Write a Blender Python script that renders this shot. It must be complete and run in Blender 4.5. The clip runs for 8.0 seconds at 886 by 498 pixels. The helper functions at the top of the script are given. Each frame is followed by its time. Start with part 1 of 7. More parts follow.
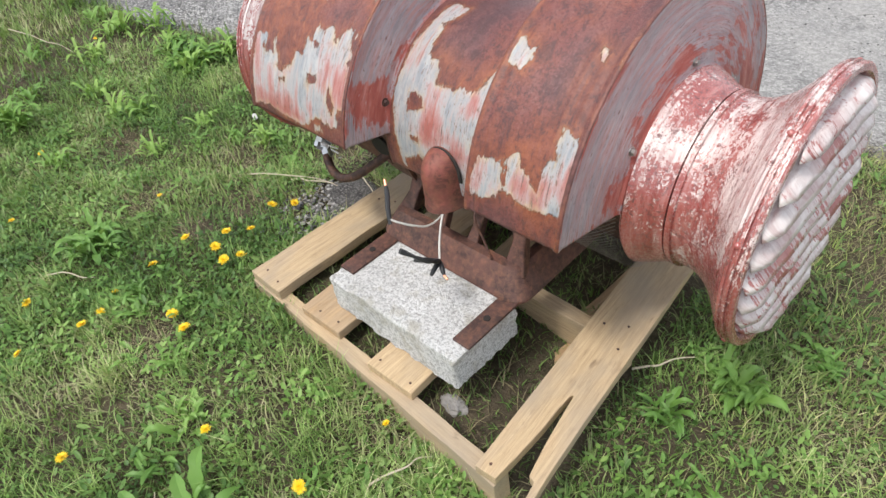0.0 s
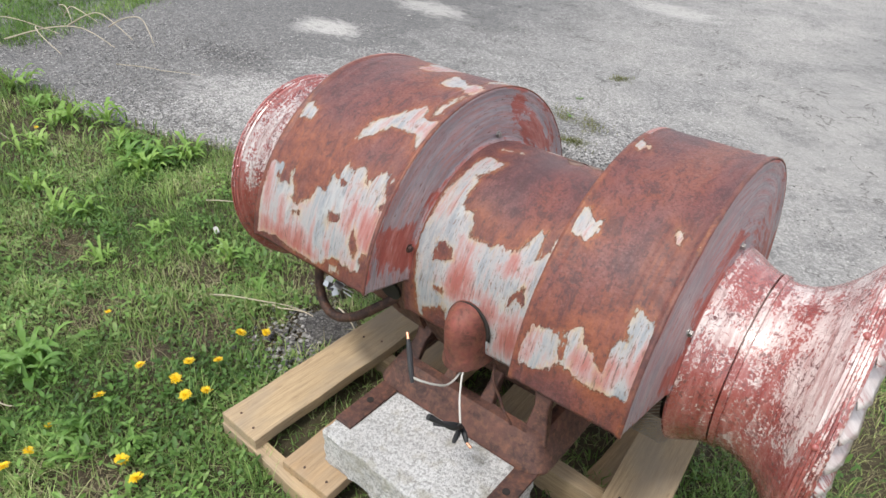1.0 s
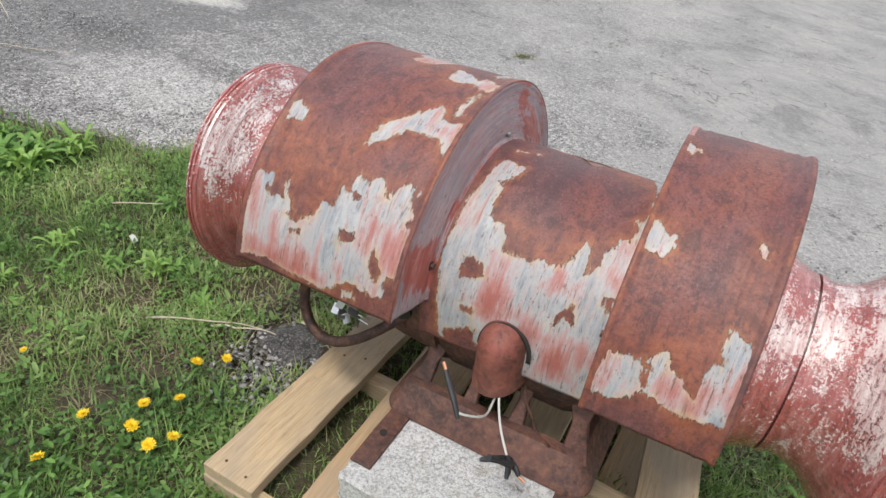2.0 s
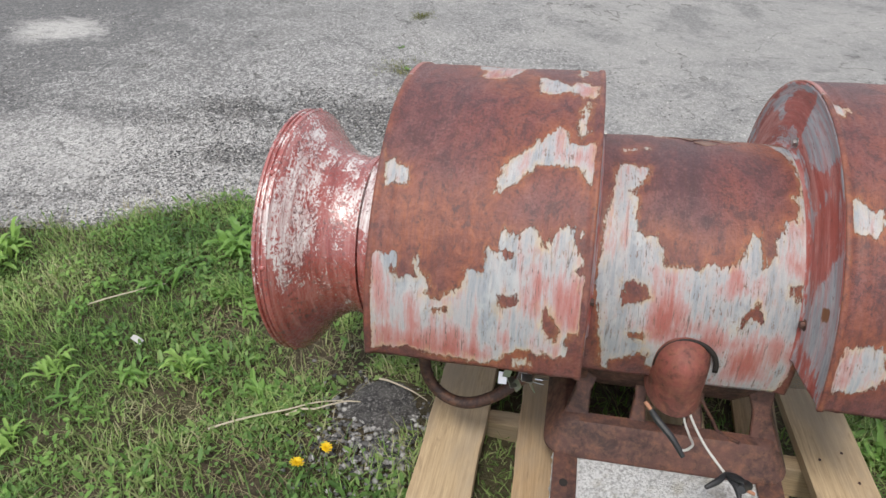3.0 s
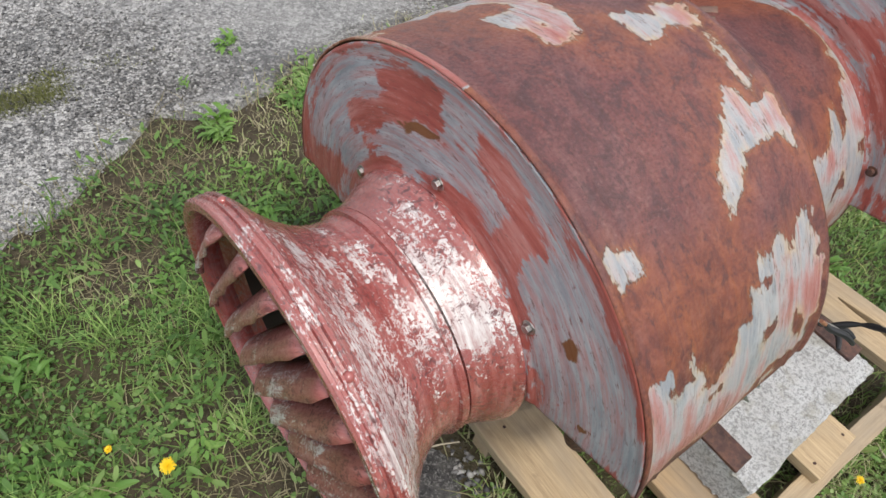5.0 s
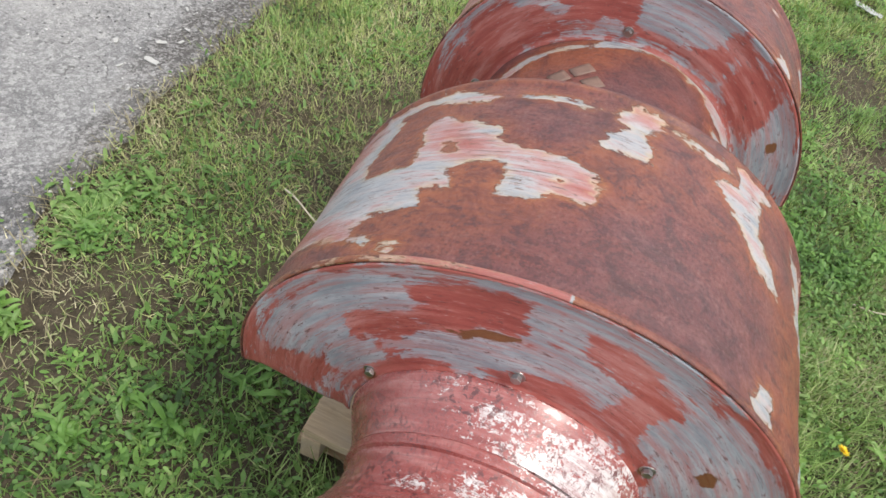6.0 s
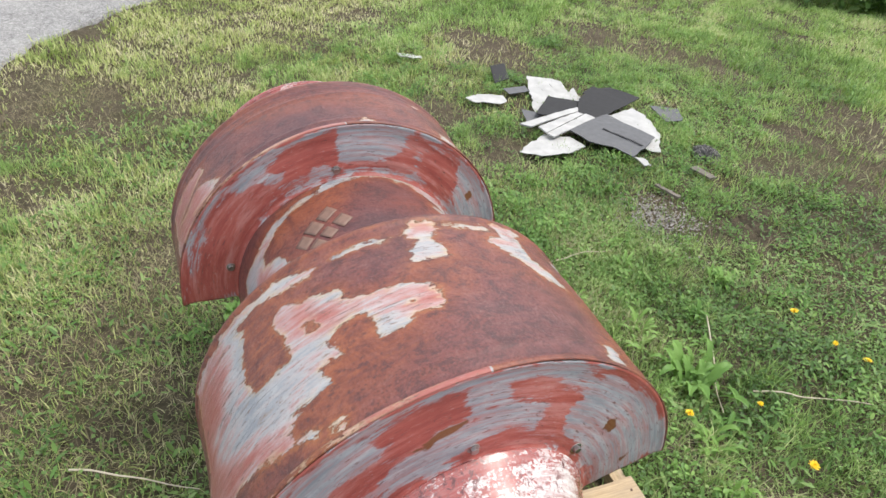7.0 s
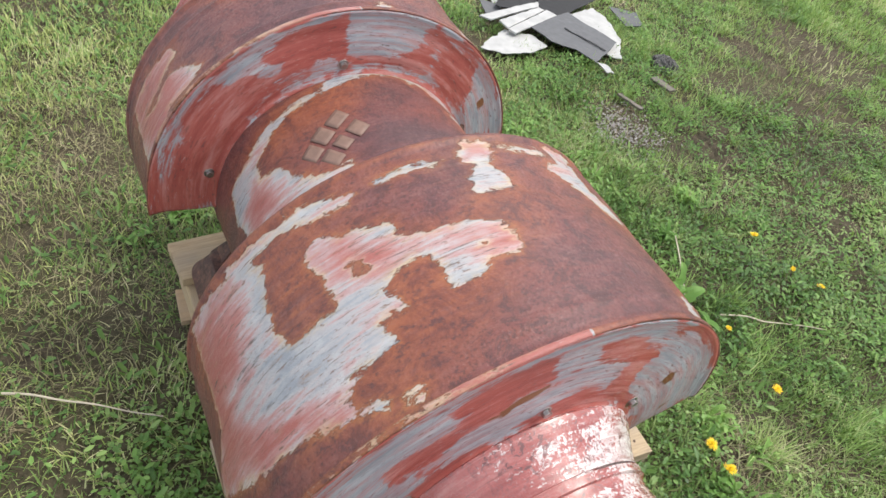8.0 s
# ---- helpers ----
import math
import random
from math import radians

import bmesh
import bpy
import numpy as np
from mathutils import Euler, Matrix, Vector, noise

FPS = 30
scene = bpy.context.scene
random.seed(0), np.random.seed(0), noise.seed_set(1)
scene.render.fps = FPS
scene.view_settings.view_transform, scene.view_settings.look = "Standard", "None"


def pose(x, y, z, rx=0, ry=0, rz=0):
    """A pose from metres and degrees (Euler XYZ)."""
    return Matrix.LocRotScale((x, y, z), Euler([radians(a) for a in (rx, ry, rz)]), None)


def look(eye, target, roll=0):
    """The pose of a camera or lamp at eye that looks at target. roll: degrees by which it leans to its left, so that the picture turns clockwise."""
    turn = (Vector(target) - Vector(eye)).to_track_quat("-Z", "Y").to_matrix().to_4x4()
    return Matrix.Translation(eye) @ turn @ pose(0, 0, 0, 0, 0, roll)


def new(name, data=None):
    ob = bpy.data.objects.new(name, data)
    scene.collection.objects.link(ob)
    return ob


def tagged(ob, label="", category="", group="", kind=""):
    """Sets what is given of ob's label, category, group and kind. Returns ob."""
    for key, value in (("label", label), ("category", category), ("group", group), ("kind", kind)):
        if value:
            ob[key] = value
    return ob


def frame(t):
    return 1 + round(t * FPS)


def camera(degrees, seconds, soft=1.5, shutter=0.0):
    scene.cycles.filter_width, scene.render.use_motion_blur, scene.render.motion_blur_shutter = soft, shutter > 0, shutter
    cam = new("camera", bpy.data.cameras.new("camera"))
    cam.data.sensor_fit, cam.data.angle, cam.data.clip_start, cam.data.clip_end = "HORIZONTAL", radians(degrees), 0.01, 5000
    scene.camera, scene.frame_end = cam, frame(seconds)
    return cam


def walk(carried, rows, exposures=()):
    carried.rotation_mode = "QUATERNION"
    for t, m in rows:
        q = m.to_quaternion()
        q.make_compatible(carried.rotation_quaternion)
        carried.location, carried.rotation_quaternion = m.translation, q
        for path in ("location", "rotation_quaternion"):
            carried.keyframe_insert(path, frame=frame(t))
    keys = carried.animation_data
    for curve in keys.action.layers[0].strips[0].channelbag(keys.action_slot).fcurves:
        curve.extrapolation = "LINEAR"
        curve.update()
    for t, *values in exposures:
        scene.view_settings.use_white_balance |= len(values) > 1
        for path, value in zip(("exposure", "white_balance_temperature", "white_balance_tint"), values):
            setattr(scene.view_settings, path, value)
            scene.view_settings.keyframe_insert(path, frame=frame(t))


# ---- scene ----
cam = camera(67.8, 8.0)
PATH = [
    (0, (0.053, 0.112, 1.237), (-1.096, 1.079, -0.084), -9.2),
    (0.5, (-0.029, 0.138, 1.242), (-1.183, 1.215, 0.014), -2.6),
    (1, (-0.215, 0.041, 1.272), (-1.272, 1.357, 0.199), 1.8),
    (1.2, (-0.279, -0.008, 1.289), (-1.212, 1.429, 0.257), 2.3),
    (2.3, (-0.692, 0.013, 1.243), (-1.319, 1.523, 0.09), 6.8),
    (2.5, (-0.798, 0.038, 1.269), (-1.359, 1.556, 0.093), 5.8),
    (3, (-1.042, 0.045, 1.299), (-1.399, 1.584, 0.073), -2.5),
    (3.5, (-1.257, 0.075, 1.313), (-1.381, 1.638, 0.072), -4.7),
    (4, (-1.485, 0.391, 1.293), (-1.46, 1.85, -0.076), -3.6),
    (4.2, (-1.532, 0.475, 1.297), (-1.46, 1.888, -0.117), -3.2),
    (5.3, (-1.765, 0.948, 1.243), (-0.693, 1.53, -0.342), 14.3),
    (5.5, (-1.759, 1.077, 1.249), (-0.616, 1.564, -0.319), 14.2),
    (6, (-1.756, 1.249, 1.297), (-0.486, 1.396, -0.24), 18.1),
    (6.5, (-1.816, 1.411, 1.388), (-0.413, 0.945, 0.041), 12.2),
    (7, (-1.845, 1.505, 1.43), (-0.405, 0.784, 0.243), 7.8),
    (7.5, (-1.813, 1.59, 1.396), (-0.459, 0.892, 0.099), 11.9),
    (8, (-1.616, 1.628, 1.337), (-0.505, 0.704, -0.045), 19.1),
]
walk(cam, [(t, look(eye, target, roll)) for t, eye, target, roll in PATH], ((0.0, 0.37), (1.0, 0.25), (2.5, 0.11), (3.5, 0.0), (4.2, 0.02), (5.5, 0.12), (6.5, 0.42), (8.0, 0.46)))

# ---- world and sun ----
SUN_AZ, SUN_EL = -95.0, 64.0          # degrees from +x towards +y, and above the horizon
world = bpy.data.worlds.new("sky")
scene.world = world
world.use_nodes = True
wn, wl = world.node_tree.nodes, world.node_tree.links
sky = wn.new("ShaderNodeTexSky")
sky.sky_type, sky.sun_disc = "NISHITA", False
sky.sun_elevation, sky.sun_rotation = radians(SUN_EL), radians(90 - SUN_AZ)
sky.dust_density, sky.air_density, sky.ozone_density = 4.0, 1.0, 1.0
mixc = wn.new("ShaderNodeMix")
mixc.data_type = "RGBA"
mixc.inputs[0].default_value = 0.6
mixc.inputs[7].default_value = (9.0, 9.2, 9.6, 1)      # thin white cloud over the blue
wl.new(sky.outputs[0], mixc.inputs[6])
wl.new(mixc.outputs[2], wn["Background"].inputs[0])
wn["Background"].inputs[1].default_value = 0.135
sun = new("sun", bpy.data.lights.new("sun", "SUN"))
sun.data.energy, sun.data.angle, sun.data.color = 2.1, radians(12), (1.0, 0.95, 0.88)
az, el = radians(SUN_AZ), radians(SUN_EL)
sun.matrix_world = look((4 * math.cos(az), 4 * math.sin(az), 6), (4 * math.cos(az) - math.cos(az) * math.cos(el), 4 * math.sin(az) - math.sin(az) * math.cos(el), 6 - math.sin(el)))


# ---- materials ----
class Nodes:
    """A short way to write node materials."""
    def __init__(self, name):
        self.mat = bpy.data.materials.new(name)
        self.mat.use_nodes = True
        self.n, self.l = self.mat.node_tree.nodes, self.mat.node_tree.links
        self.bsdf = self.n["Principled BSDF"]
        self.tc = self.n.new("ShaderNodeTexCoord")

    def put(self, socket, value):
        if isinstance(value, bpy.types.NodeSocket):
            self.l.new(value, socket)
        else:
            socket.default_value = value

    def coords(self, scale=(1, 1, 1), rot=(0, 0, 0), offset=(0, 0, 0), source="Object"):
        m = self.n.new("ShaderNodeMapping")
        self.l.new(self.tc.outputs[source], m.inputs[0])
        m.inputs[1].default_value, m.inputs[2].default_value, m.inputs[3].default_value = offset, rot, scale
        return m.outputs[0]

    def noise(self, scale, detail=4, rough=0.55, vec=None, dist=0.0):
        t = self.n.new("ShaderNodeTexNoise")
        self.l.new(vec or self.tc.outputs["Object"], t.inputs["Vector"])
        t.inputs["Scale"].default_value, t.inputs["Detail"].default_value = scale, detail
        t.inputs["Roughness"].default_value, t.inputs["Distortion"].default_value = rough, dist
        return t.outputs[0]

    def voronoi(self, scale, vec=None, feature="F1", out=0):
        t = self.n.new("ShaderNodeTexVoronoi")
        t.feature = feature
        self.l.new(vec or self.tc.outputs["Object"], t.inputs["Vector"])
        t.inputs["Scale"].default_value = scale
        return t.outputs[out]

    def ramp(self, fac, *stops):
        r = self.n.new("ShaderNodeValToRGB")
        self.put(r.inputs[0], fac)
        e = r.color_ramp.elements
        while len(e) < len(stops):
            e.new(0.5)
        for el_, (p, c) in zip(e, stops):
            el_.position = p
            el_.color = (*c, 1) if isinstance(c, tuple) else (c, c, c, 1)
        return r.outputs[0]

    def mix(self, fac, a, b, kind="MIX"):
        m = self.n.new("ShaderNodeMix")
        m.data_type, m.blend_type = "RGBA", kind
        for s, v in ((m.inputs[0], fac), (m.inputs[6], a), (m.inputs[7], b)):
            self.put(s, (*v, 1) if isinstance(v, tuple) else v)
        return m.outputs[2]

    def math(self, op, a, b=0.0, clamp=False):
        m = self.n.new("ShaderNodeMath")
        m.operation, m.use_clamp = op, clamp
        self.put(m.inputs[0], a)
        self.put(m.inputs[1], b)
        return m.outputs[0]

    def attr(self, name):
        a = self.n.new("ShaderNodeAttribute")
        a.attribute_name = name
        return a.outputs["Fac"]

    def rand(self):
        return self.n.new("ShaderNodeObjectInfo").outputs["Random"]

    def island(self):
        return self.n.new("ShaderNodeNewGeometry").outputs["Random Per Island"]

    def bump(self, height, strength=0.3, distance=0.002):
        b = self.n.new("ShaderNodeBump")
        b.inputs["Strength"].default_value, b.inputs["Distance"].default_value = strength, distance
        self.put(b.inputs["Height"], height)
        self.l.new(b.outputs[0], self.bsdf.inputs["Normal"])

    def done(self, color, rough=0.6, metal=0.0, spec=0.5):
        self.put(self.bsdf.inputs["Base Color"], (*color, 1) if isinstance(color, tuple) else color)
        self.put(self.bsdf.inputs["Roughness"], rough)
        self.put(self.bsdf.inputs["Metallic"], metal)
        self.put(self.bsdf.inputs["Specular IOR Level"], spec)
        return self.mat


def paint_material(name, gloss=0.27):
    """Sheet steel: bare rust where the paint has gone, weathered blue-grey over red primer where it holds."""
    k = Nodes(name)
    uv = lambda sx, sy, off=0.0: k.coords((sx, sy, 1), offset=(off, off, 0), source="UV")
    fine = k.noise(95, 6, 0.75, uv(1.2, 0.5))
    ragged = k.noise(18, 8, 0.75, uv(2.8, 0.9, 3.0), 0.3)
    sd = k.math("ADD", k.attr("paint"), k.math("MULTIPLY", k.math("SUBTRACT", ragged, 0.5), 0.036))
    sd = k.math("ADD", sd, k.math("MULTIPLY", k.math("SUBTRACT", fine, 0.5), 0.034))
    keep = k.math("MULTIPLY", k.math("ADD", sd, 0.002), 700, True)
    near = k.ramp(k.math("MULTIPLY", k.math("ADD", sd, 0.075), 12), (0.0, 0.0), (0.56, 0.16), (0.86, 1.0))
    # rust: dark purple-brown skin, orange where it is fresh
    big = k.noise(3.4, 7, 0.62, uv(1.5, 0.7, 5.0), 0.9)
    mid = k.noise(24, 9, 0.78, uv(1.0, 0.85, 1.0), 0.7)
    speck = k.noise(200, 3, 0.75, uv(1, 1))
    streak = k.noise(5, 7, 0.7, uv(20, 0.7, 2.0))
    cloud = k.noise(7.5, 8, 0.7, uv(1.3, 0.9, 11.0), 0.6)
    rust = k.ramp(big, (0.36, (0.092, 0.044, 0.050)), (0.45, (0.136, 0.052, 0.052)), (0.53, (0.174, 0.058, 0.051)), (0.63, (0.206, 0.066, 0.044)))
    rust = k.mix(k.ramp(cloud, (0.52, 0.0), (0.66, 0.42)), rust, (0.205, 0.088, 0.082))
    rust = k.mix(k.ramp(cloud, (0.34, 0.45), (0.46, 0.0)), rust, (0.078, 0.040, 0.044))
    rust = k.mix(k.ramp(mid, (0.51, 0.0), (0.62, 0.42)), rust, (0.205, 0.100, 0.094))
    rust = k.mix(k.ramp(mid, (0.40, 0.80), (0.49, 0.0)), rust, (0.072, 0.036, 0.038))
    rust = k.mix(k.ramp(streak, (0.54, 0.0), (0.66, 0.22)), rust, (0.25, 0.105, 0.068))
    rust = k.mix(k.ramp(streak, (0.36, 0.28), (0.46, 0.0)), rust, (0.080, 0.037, 0.036))
    rust = k.mix(k.ramp(speck, (0.39, 0.65), (0.47, 0.0)), rust, (0.080, 0.036, 0.032))
    rust = k.mix(k.ramp(speck, (0.58, 0.0), (0.68, 0.36)), rust, (0.30, 0.17, 0.145))
    orange = k.mix(k.ramp(mid, (0.42, 0.0), (0.58, 1.0)), (0.175, 0.052, 0.031), (0.30, 0.098, 0.043))
    rust = k.mix(k.math("MULTIPLY", near, k.ramp(big, (0.42, 0.20), (0.60, 0.70))), rust, orange)
    rust = k.mix(k.math("MULTIPLY", k.attr("fresh"), k.ramp(streak, (0.38, 0.30), (0.58, 0.80))), rust, orange)
    # yellow-orange rust that creeps out from under the coat
    creep = k.math("MULTIPLY", k.ramp(k.math("MULTIPLY", k.math("ADD", sd, 0.010), 100), (0.0, 0.0), (0.9, 0.5)), k.ramp(cloud, (0.44, 0.1), (0.56, 1.0)))
    rust = k.mix(creep, rust, (0.38, 0.165, 0.060))
    grain = k.noise(48, 6, 0.8, uv(1.4, 0.8, 17.0))
    rust = k.mix(k.ramp(grain, (0.39, 0.70), (0.48, 0.0)), rust, (0.066, 0.033, 0.036))
    rust = k.mix(k.ramp(grain, (0.55, 0.0), (0.66, 0.28)), rust, (0.24, 0.118, 0.10))
    # paint: blue-grey top coat with a chalky bloom, soft pink where it has rubbed through to the red
    drag = k.noise(4.5, 8, 0.72, uv(16, 1.3, 7.0))
    soft = k.noise(7.0, 6, 0.66, uv(1.7, 0.9, 9.0), 0.5)
    zone = k.math("MULTIPLY", k.math("ADD", k.attr("red"), 0.022), 18, True)
    pink = k.math("ADD", k.math("MULTIPLY", drag, 0.52), k.math("MULTIPLY", soft, 0.48))
    pink = k.math("ADD", pink, k.math("MULTIPLY", zone, 0.205))
    paint = k.ramp(pink, (0.38, (0.225, 0.250, 0.280)), (0.465, (0.300, 0.318, 0.340)), (0.515, (0.38, 0.362, 0.366)), (0.555, (0.40, 0.275, 0.27)), (0.625, (0.385, 0.180, 0.165)), (0.70, (0.335, 0.112, 0.096)))
    bloom = k.noise(11, 7, 0.72, uv(2.2, 0.8, 15.0), 0.4)
    paint = k.mix(k.math("MULTIPLY", k.ramp(bloom, (0.52, 0.0), (0.64, 0.5)), k.ramp(pink, (0.56, 1.0), (0.64, 0.2))), paint, (0.47, 0.478, 0.482))
    scr = k.noise(24, 7, 0.8, uv(8, 0.55, 4.0))
    where = k.ramp(k.noise(6, 4, 0.6, uv(1.6, 1.0, 21.0)), (0.36, 0.30), (0.50, 1.0))
    paint = k.mix(k.math("MULTIPLY", where, k.ramp(scr, (0.390, 0.95), (0.435, 0.0))), paint, (0.11, 0.085, 0.075))
    paint = k.mix(k.ramp(scr, (0.57, 0.0), (0.65, 0.45)), paint, (0.53, 0.53, 0.53))
    pit = k.noise(70, 5, 0.75, uv(2.6, 0.7, 6.0))
    paint = k.mix(k.math("MULTIPLY", where, k.ramp(pit, (0.37, 0.9), (0.42, 0.0))), paint, (0.17, 0.10, 0.075))
    stain = k.noise(16, 6, 0.75, uv(2.0, 0.6, 8))
    paint = k.mix(k.ramp(stain, (0.58, 0.0), (0.68, 0.45)), paint, (0.34, 0.22, 0.14))
    # rust that has bled a little way into the coat
    bleed = k.math("MULTIPLY", k.ramp(k.math("MULTIPLY", sd, 60), (0.0, 0.55), (0.7, 0.0)), k.ramp(stain, (0.44, 0.0), (0.58, 1.0)))
    paint = k.mix(bleed, paint, (0.50, 0.36, 0.20))
    edge = k.math("MULTIPLY", k.ramp(soft, (0.44, 0.05), (0.58, 1.0)), k.ramp(k.math("MULTIPLY", sd, 190), (0.0, 0.38), (0.8, 0.0)))
    paint = k.mix(edge, paint, (0.55, 0.47, 0.34))
    col = k.mix(keep, rust, paint)
    k.bump(k.math("ADD", k.math("MULTIPLY", keep, 1.4), k.math("ADD", k.math("MULTIPLY", speck, 0.6), k.math("ADD", k.math("MULTIPLY", scr, 0.5), k.math("MULTIPLY", mid, 0.8)))), 0.8, 0.0016)
    return k.done(col, k.mix(keep, k.ramp(speck, (0.35, 0.52), (0.65, 0.36)), k.ramp(scr, (0.35, gloss + 0.25), (0.6, gloss))), 0.0, 0.4)


def primer_material(name, grey=0.5, rough=0.40, pale=1.0, warm=1.0):
    """Red primer with broad remains of a blue-grey top coat, dragged along the turn of the sheet."""
    k = Nodes(name)
    uv = lambda sx, sy, off=0.0: k.coords((sx, sy, 1), offset=(off, off, 0), source="UV")
    drag = k.noise(4.0, 9, 0.78, uv(18, 1.0, 1.0), 0.2)
    broad = k.noise(3.2, 5, 0.6, uv(2.4, 1.5, 6.0), 0.6)
    torn = k.noise(19, 7, 0.72, uv(2.6, 0.8, 5.0), 0.3)
    f = k.math("ADD", k.math("MULTIPLY", drag, 0.34), k.math("ADD", k.math("MULTIPLY", broad, 0.26), k.math("MULTIPLY", torn, 0.40)))
    f = k.math("ADD", f, k.math("MULTIPLY", k.attr("grey"), 3.6))
    tone = k.noise(10, 7, 0.72, uv(5, 0.6, 3))
    red = k.ramp(tone, (0.38, (0.30, 0.066, 0.053)), (0.5, (0.385, 0.098, 0.078)), (0.62, (0.48, 0.20, 0.175)))
    film = k.noise(14, 8, 0.72, uv(4.0, 0.7, 2))
    greyc = k.ramp(film, *((p_, (rgb_[0] * pale * warm, rgb_[1] * pale, rgb_[2] * pale)) for p_, rgb_ in ((0.36, (0.20, 0.235, 0.262)), (0.5, (0.275, 0.315, 0.342)), (0.63, (0.38, 0.395, 0.41)))))
    # the coat has worn thin in long strokes, with the red showing through
    thin = k.noise(8, 8, 0.75, uv(11, 0.8, 31))
    greyc = k.mix(k.ramp(thin, (0.45, 0.0), (0.58, 0.82)), greyc, (0.41, 0.22, 0.215))
    lo = 0.52 - 0.12 * grey
    held = k.ramp(f, (lo - 0.026, 0.0), (lo - 0.006, 0.30), (lo + 0.006, 0.95))
    col = k.mix(held, red, greyc)
    scr = k.noise(26, 7, 0.8, uv(12, 0.40, 8))
    col = k.mix(k.math("MULTIPLY", k.math("ADD", k.math("MULTIPLY", held, 0.8), 0.2), k.ramp(scr, (0.37, 0.6), (0.42, 0.0))), col, (0.12, 0.08, 0.075))
    col = k.mix(k.ramp(scr, (0.60, 0.0), (0.68, 0.45)), col, (0.46, 0.33, 0.31))
    # short cracks and chips across the strokes
    chip = k.noise(55, 6, 0.78, uv(3.2, 0.8, 41), 0.4)
    col = k.mix(k.math("MULTIPLY", k.ramp(film, (0.42, 0.2), (0.54, 1.0)), k.ramp(chip, (0.395, 0.85), (0.43, 0.0))), col, (0.155, 0.062, 0.055))
    col = k.mix(k.ramp(chip, (0.60, 0.0), (0.66, 0.5)), col, (0.50, 0.44, 0.43))
    rusty = k.math("ADD", k.attr("spots"), k.math("MULTIPLY", k.math("SUBTRACT", torn, 0.5), 0.034))
    col = k.mix(k.math("MULTIPLY", k.math("ADD", rusty, 0.001), 500, True), col, k.mix(torn, (0.10, 0.040, 0.022), (0.26, 0.105, 0.036)))
    k.bump(k.math("ADD", f, k.math("MULTIPLY", scr, 0.8)), 0.5, 0.0012)
    return k.done(col, k.ramp(scr, (0.35, rough + 0.2), (0.6, rough)), 0.0, 0.5)


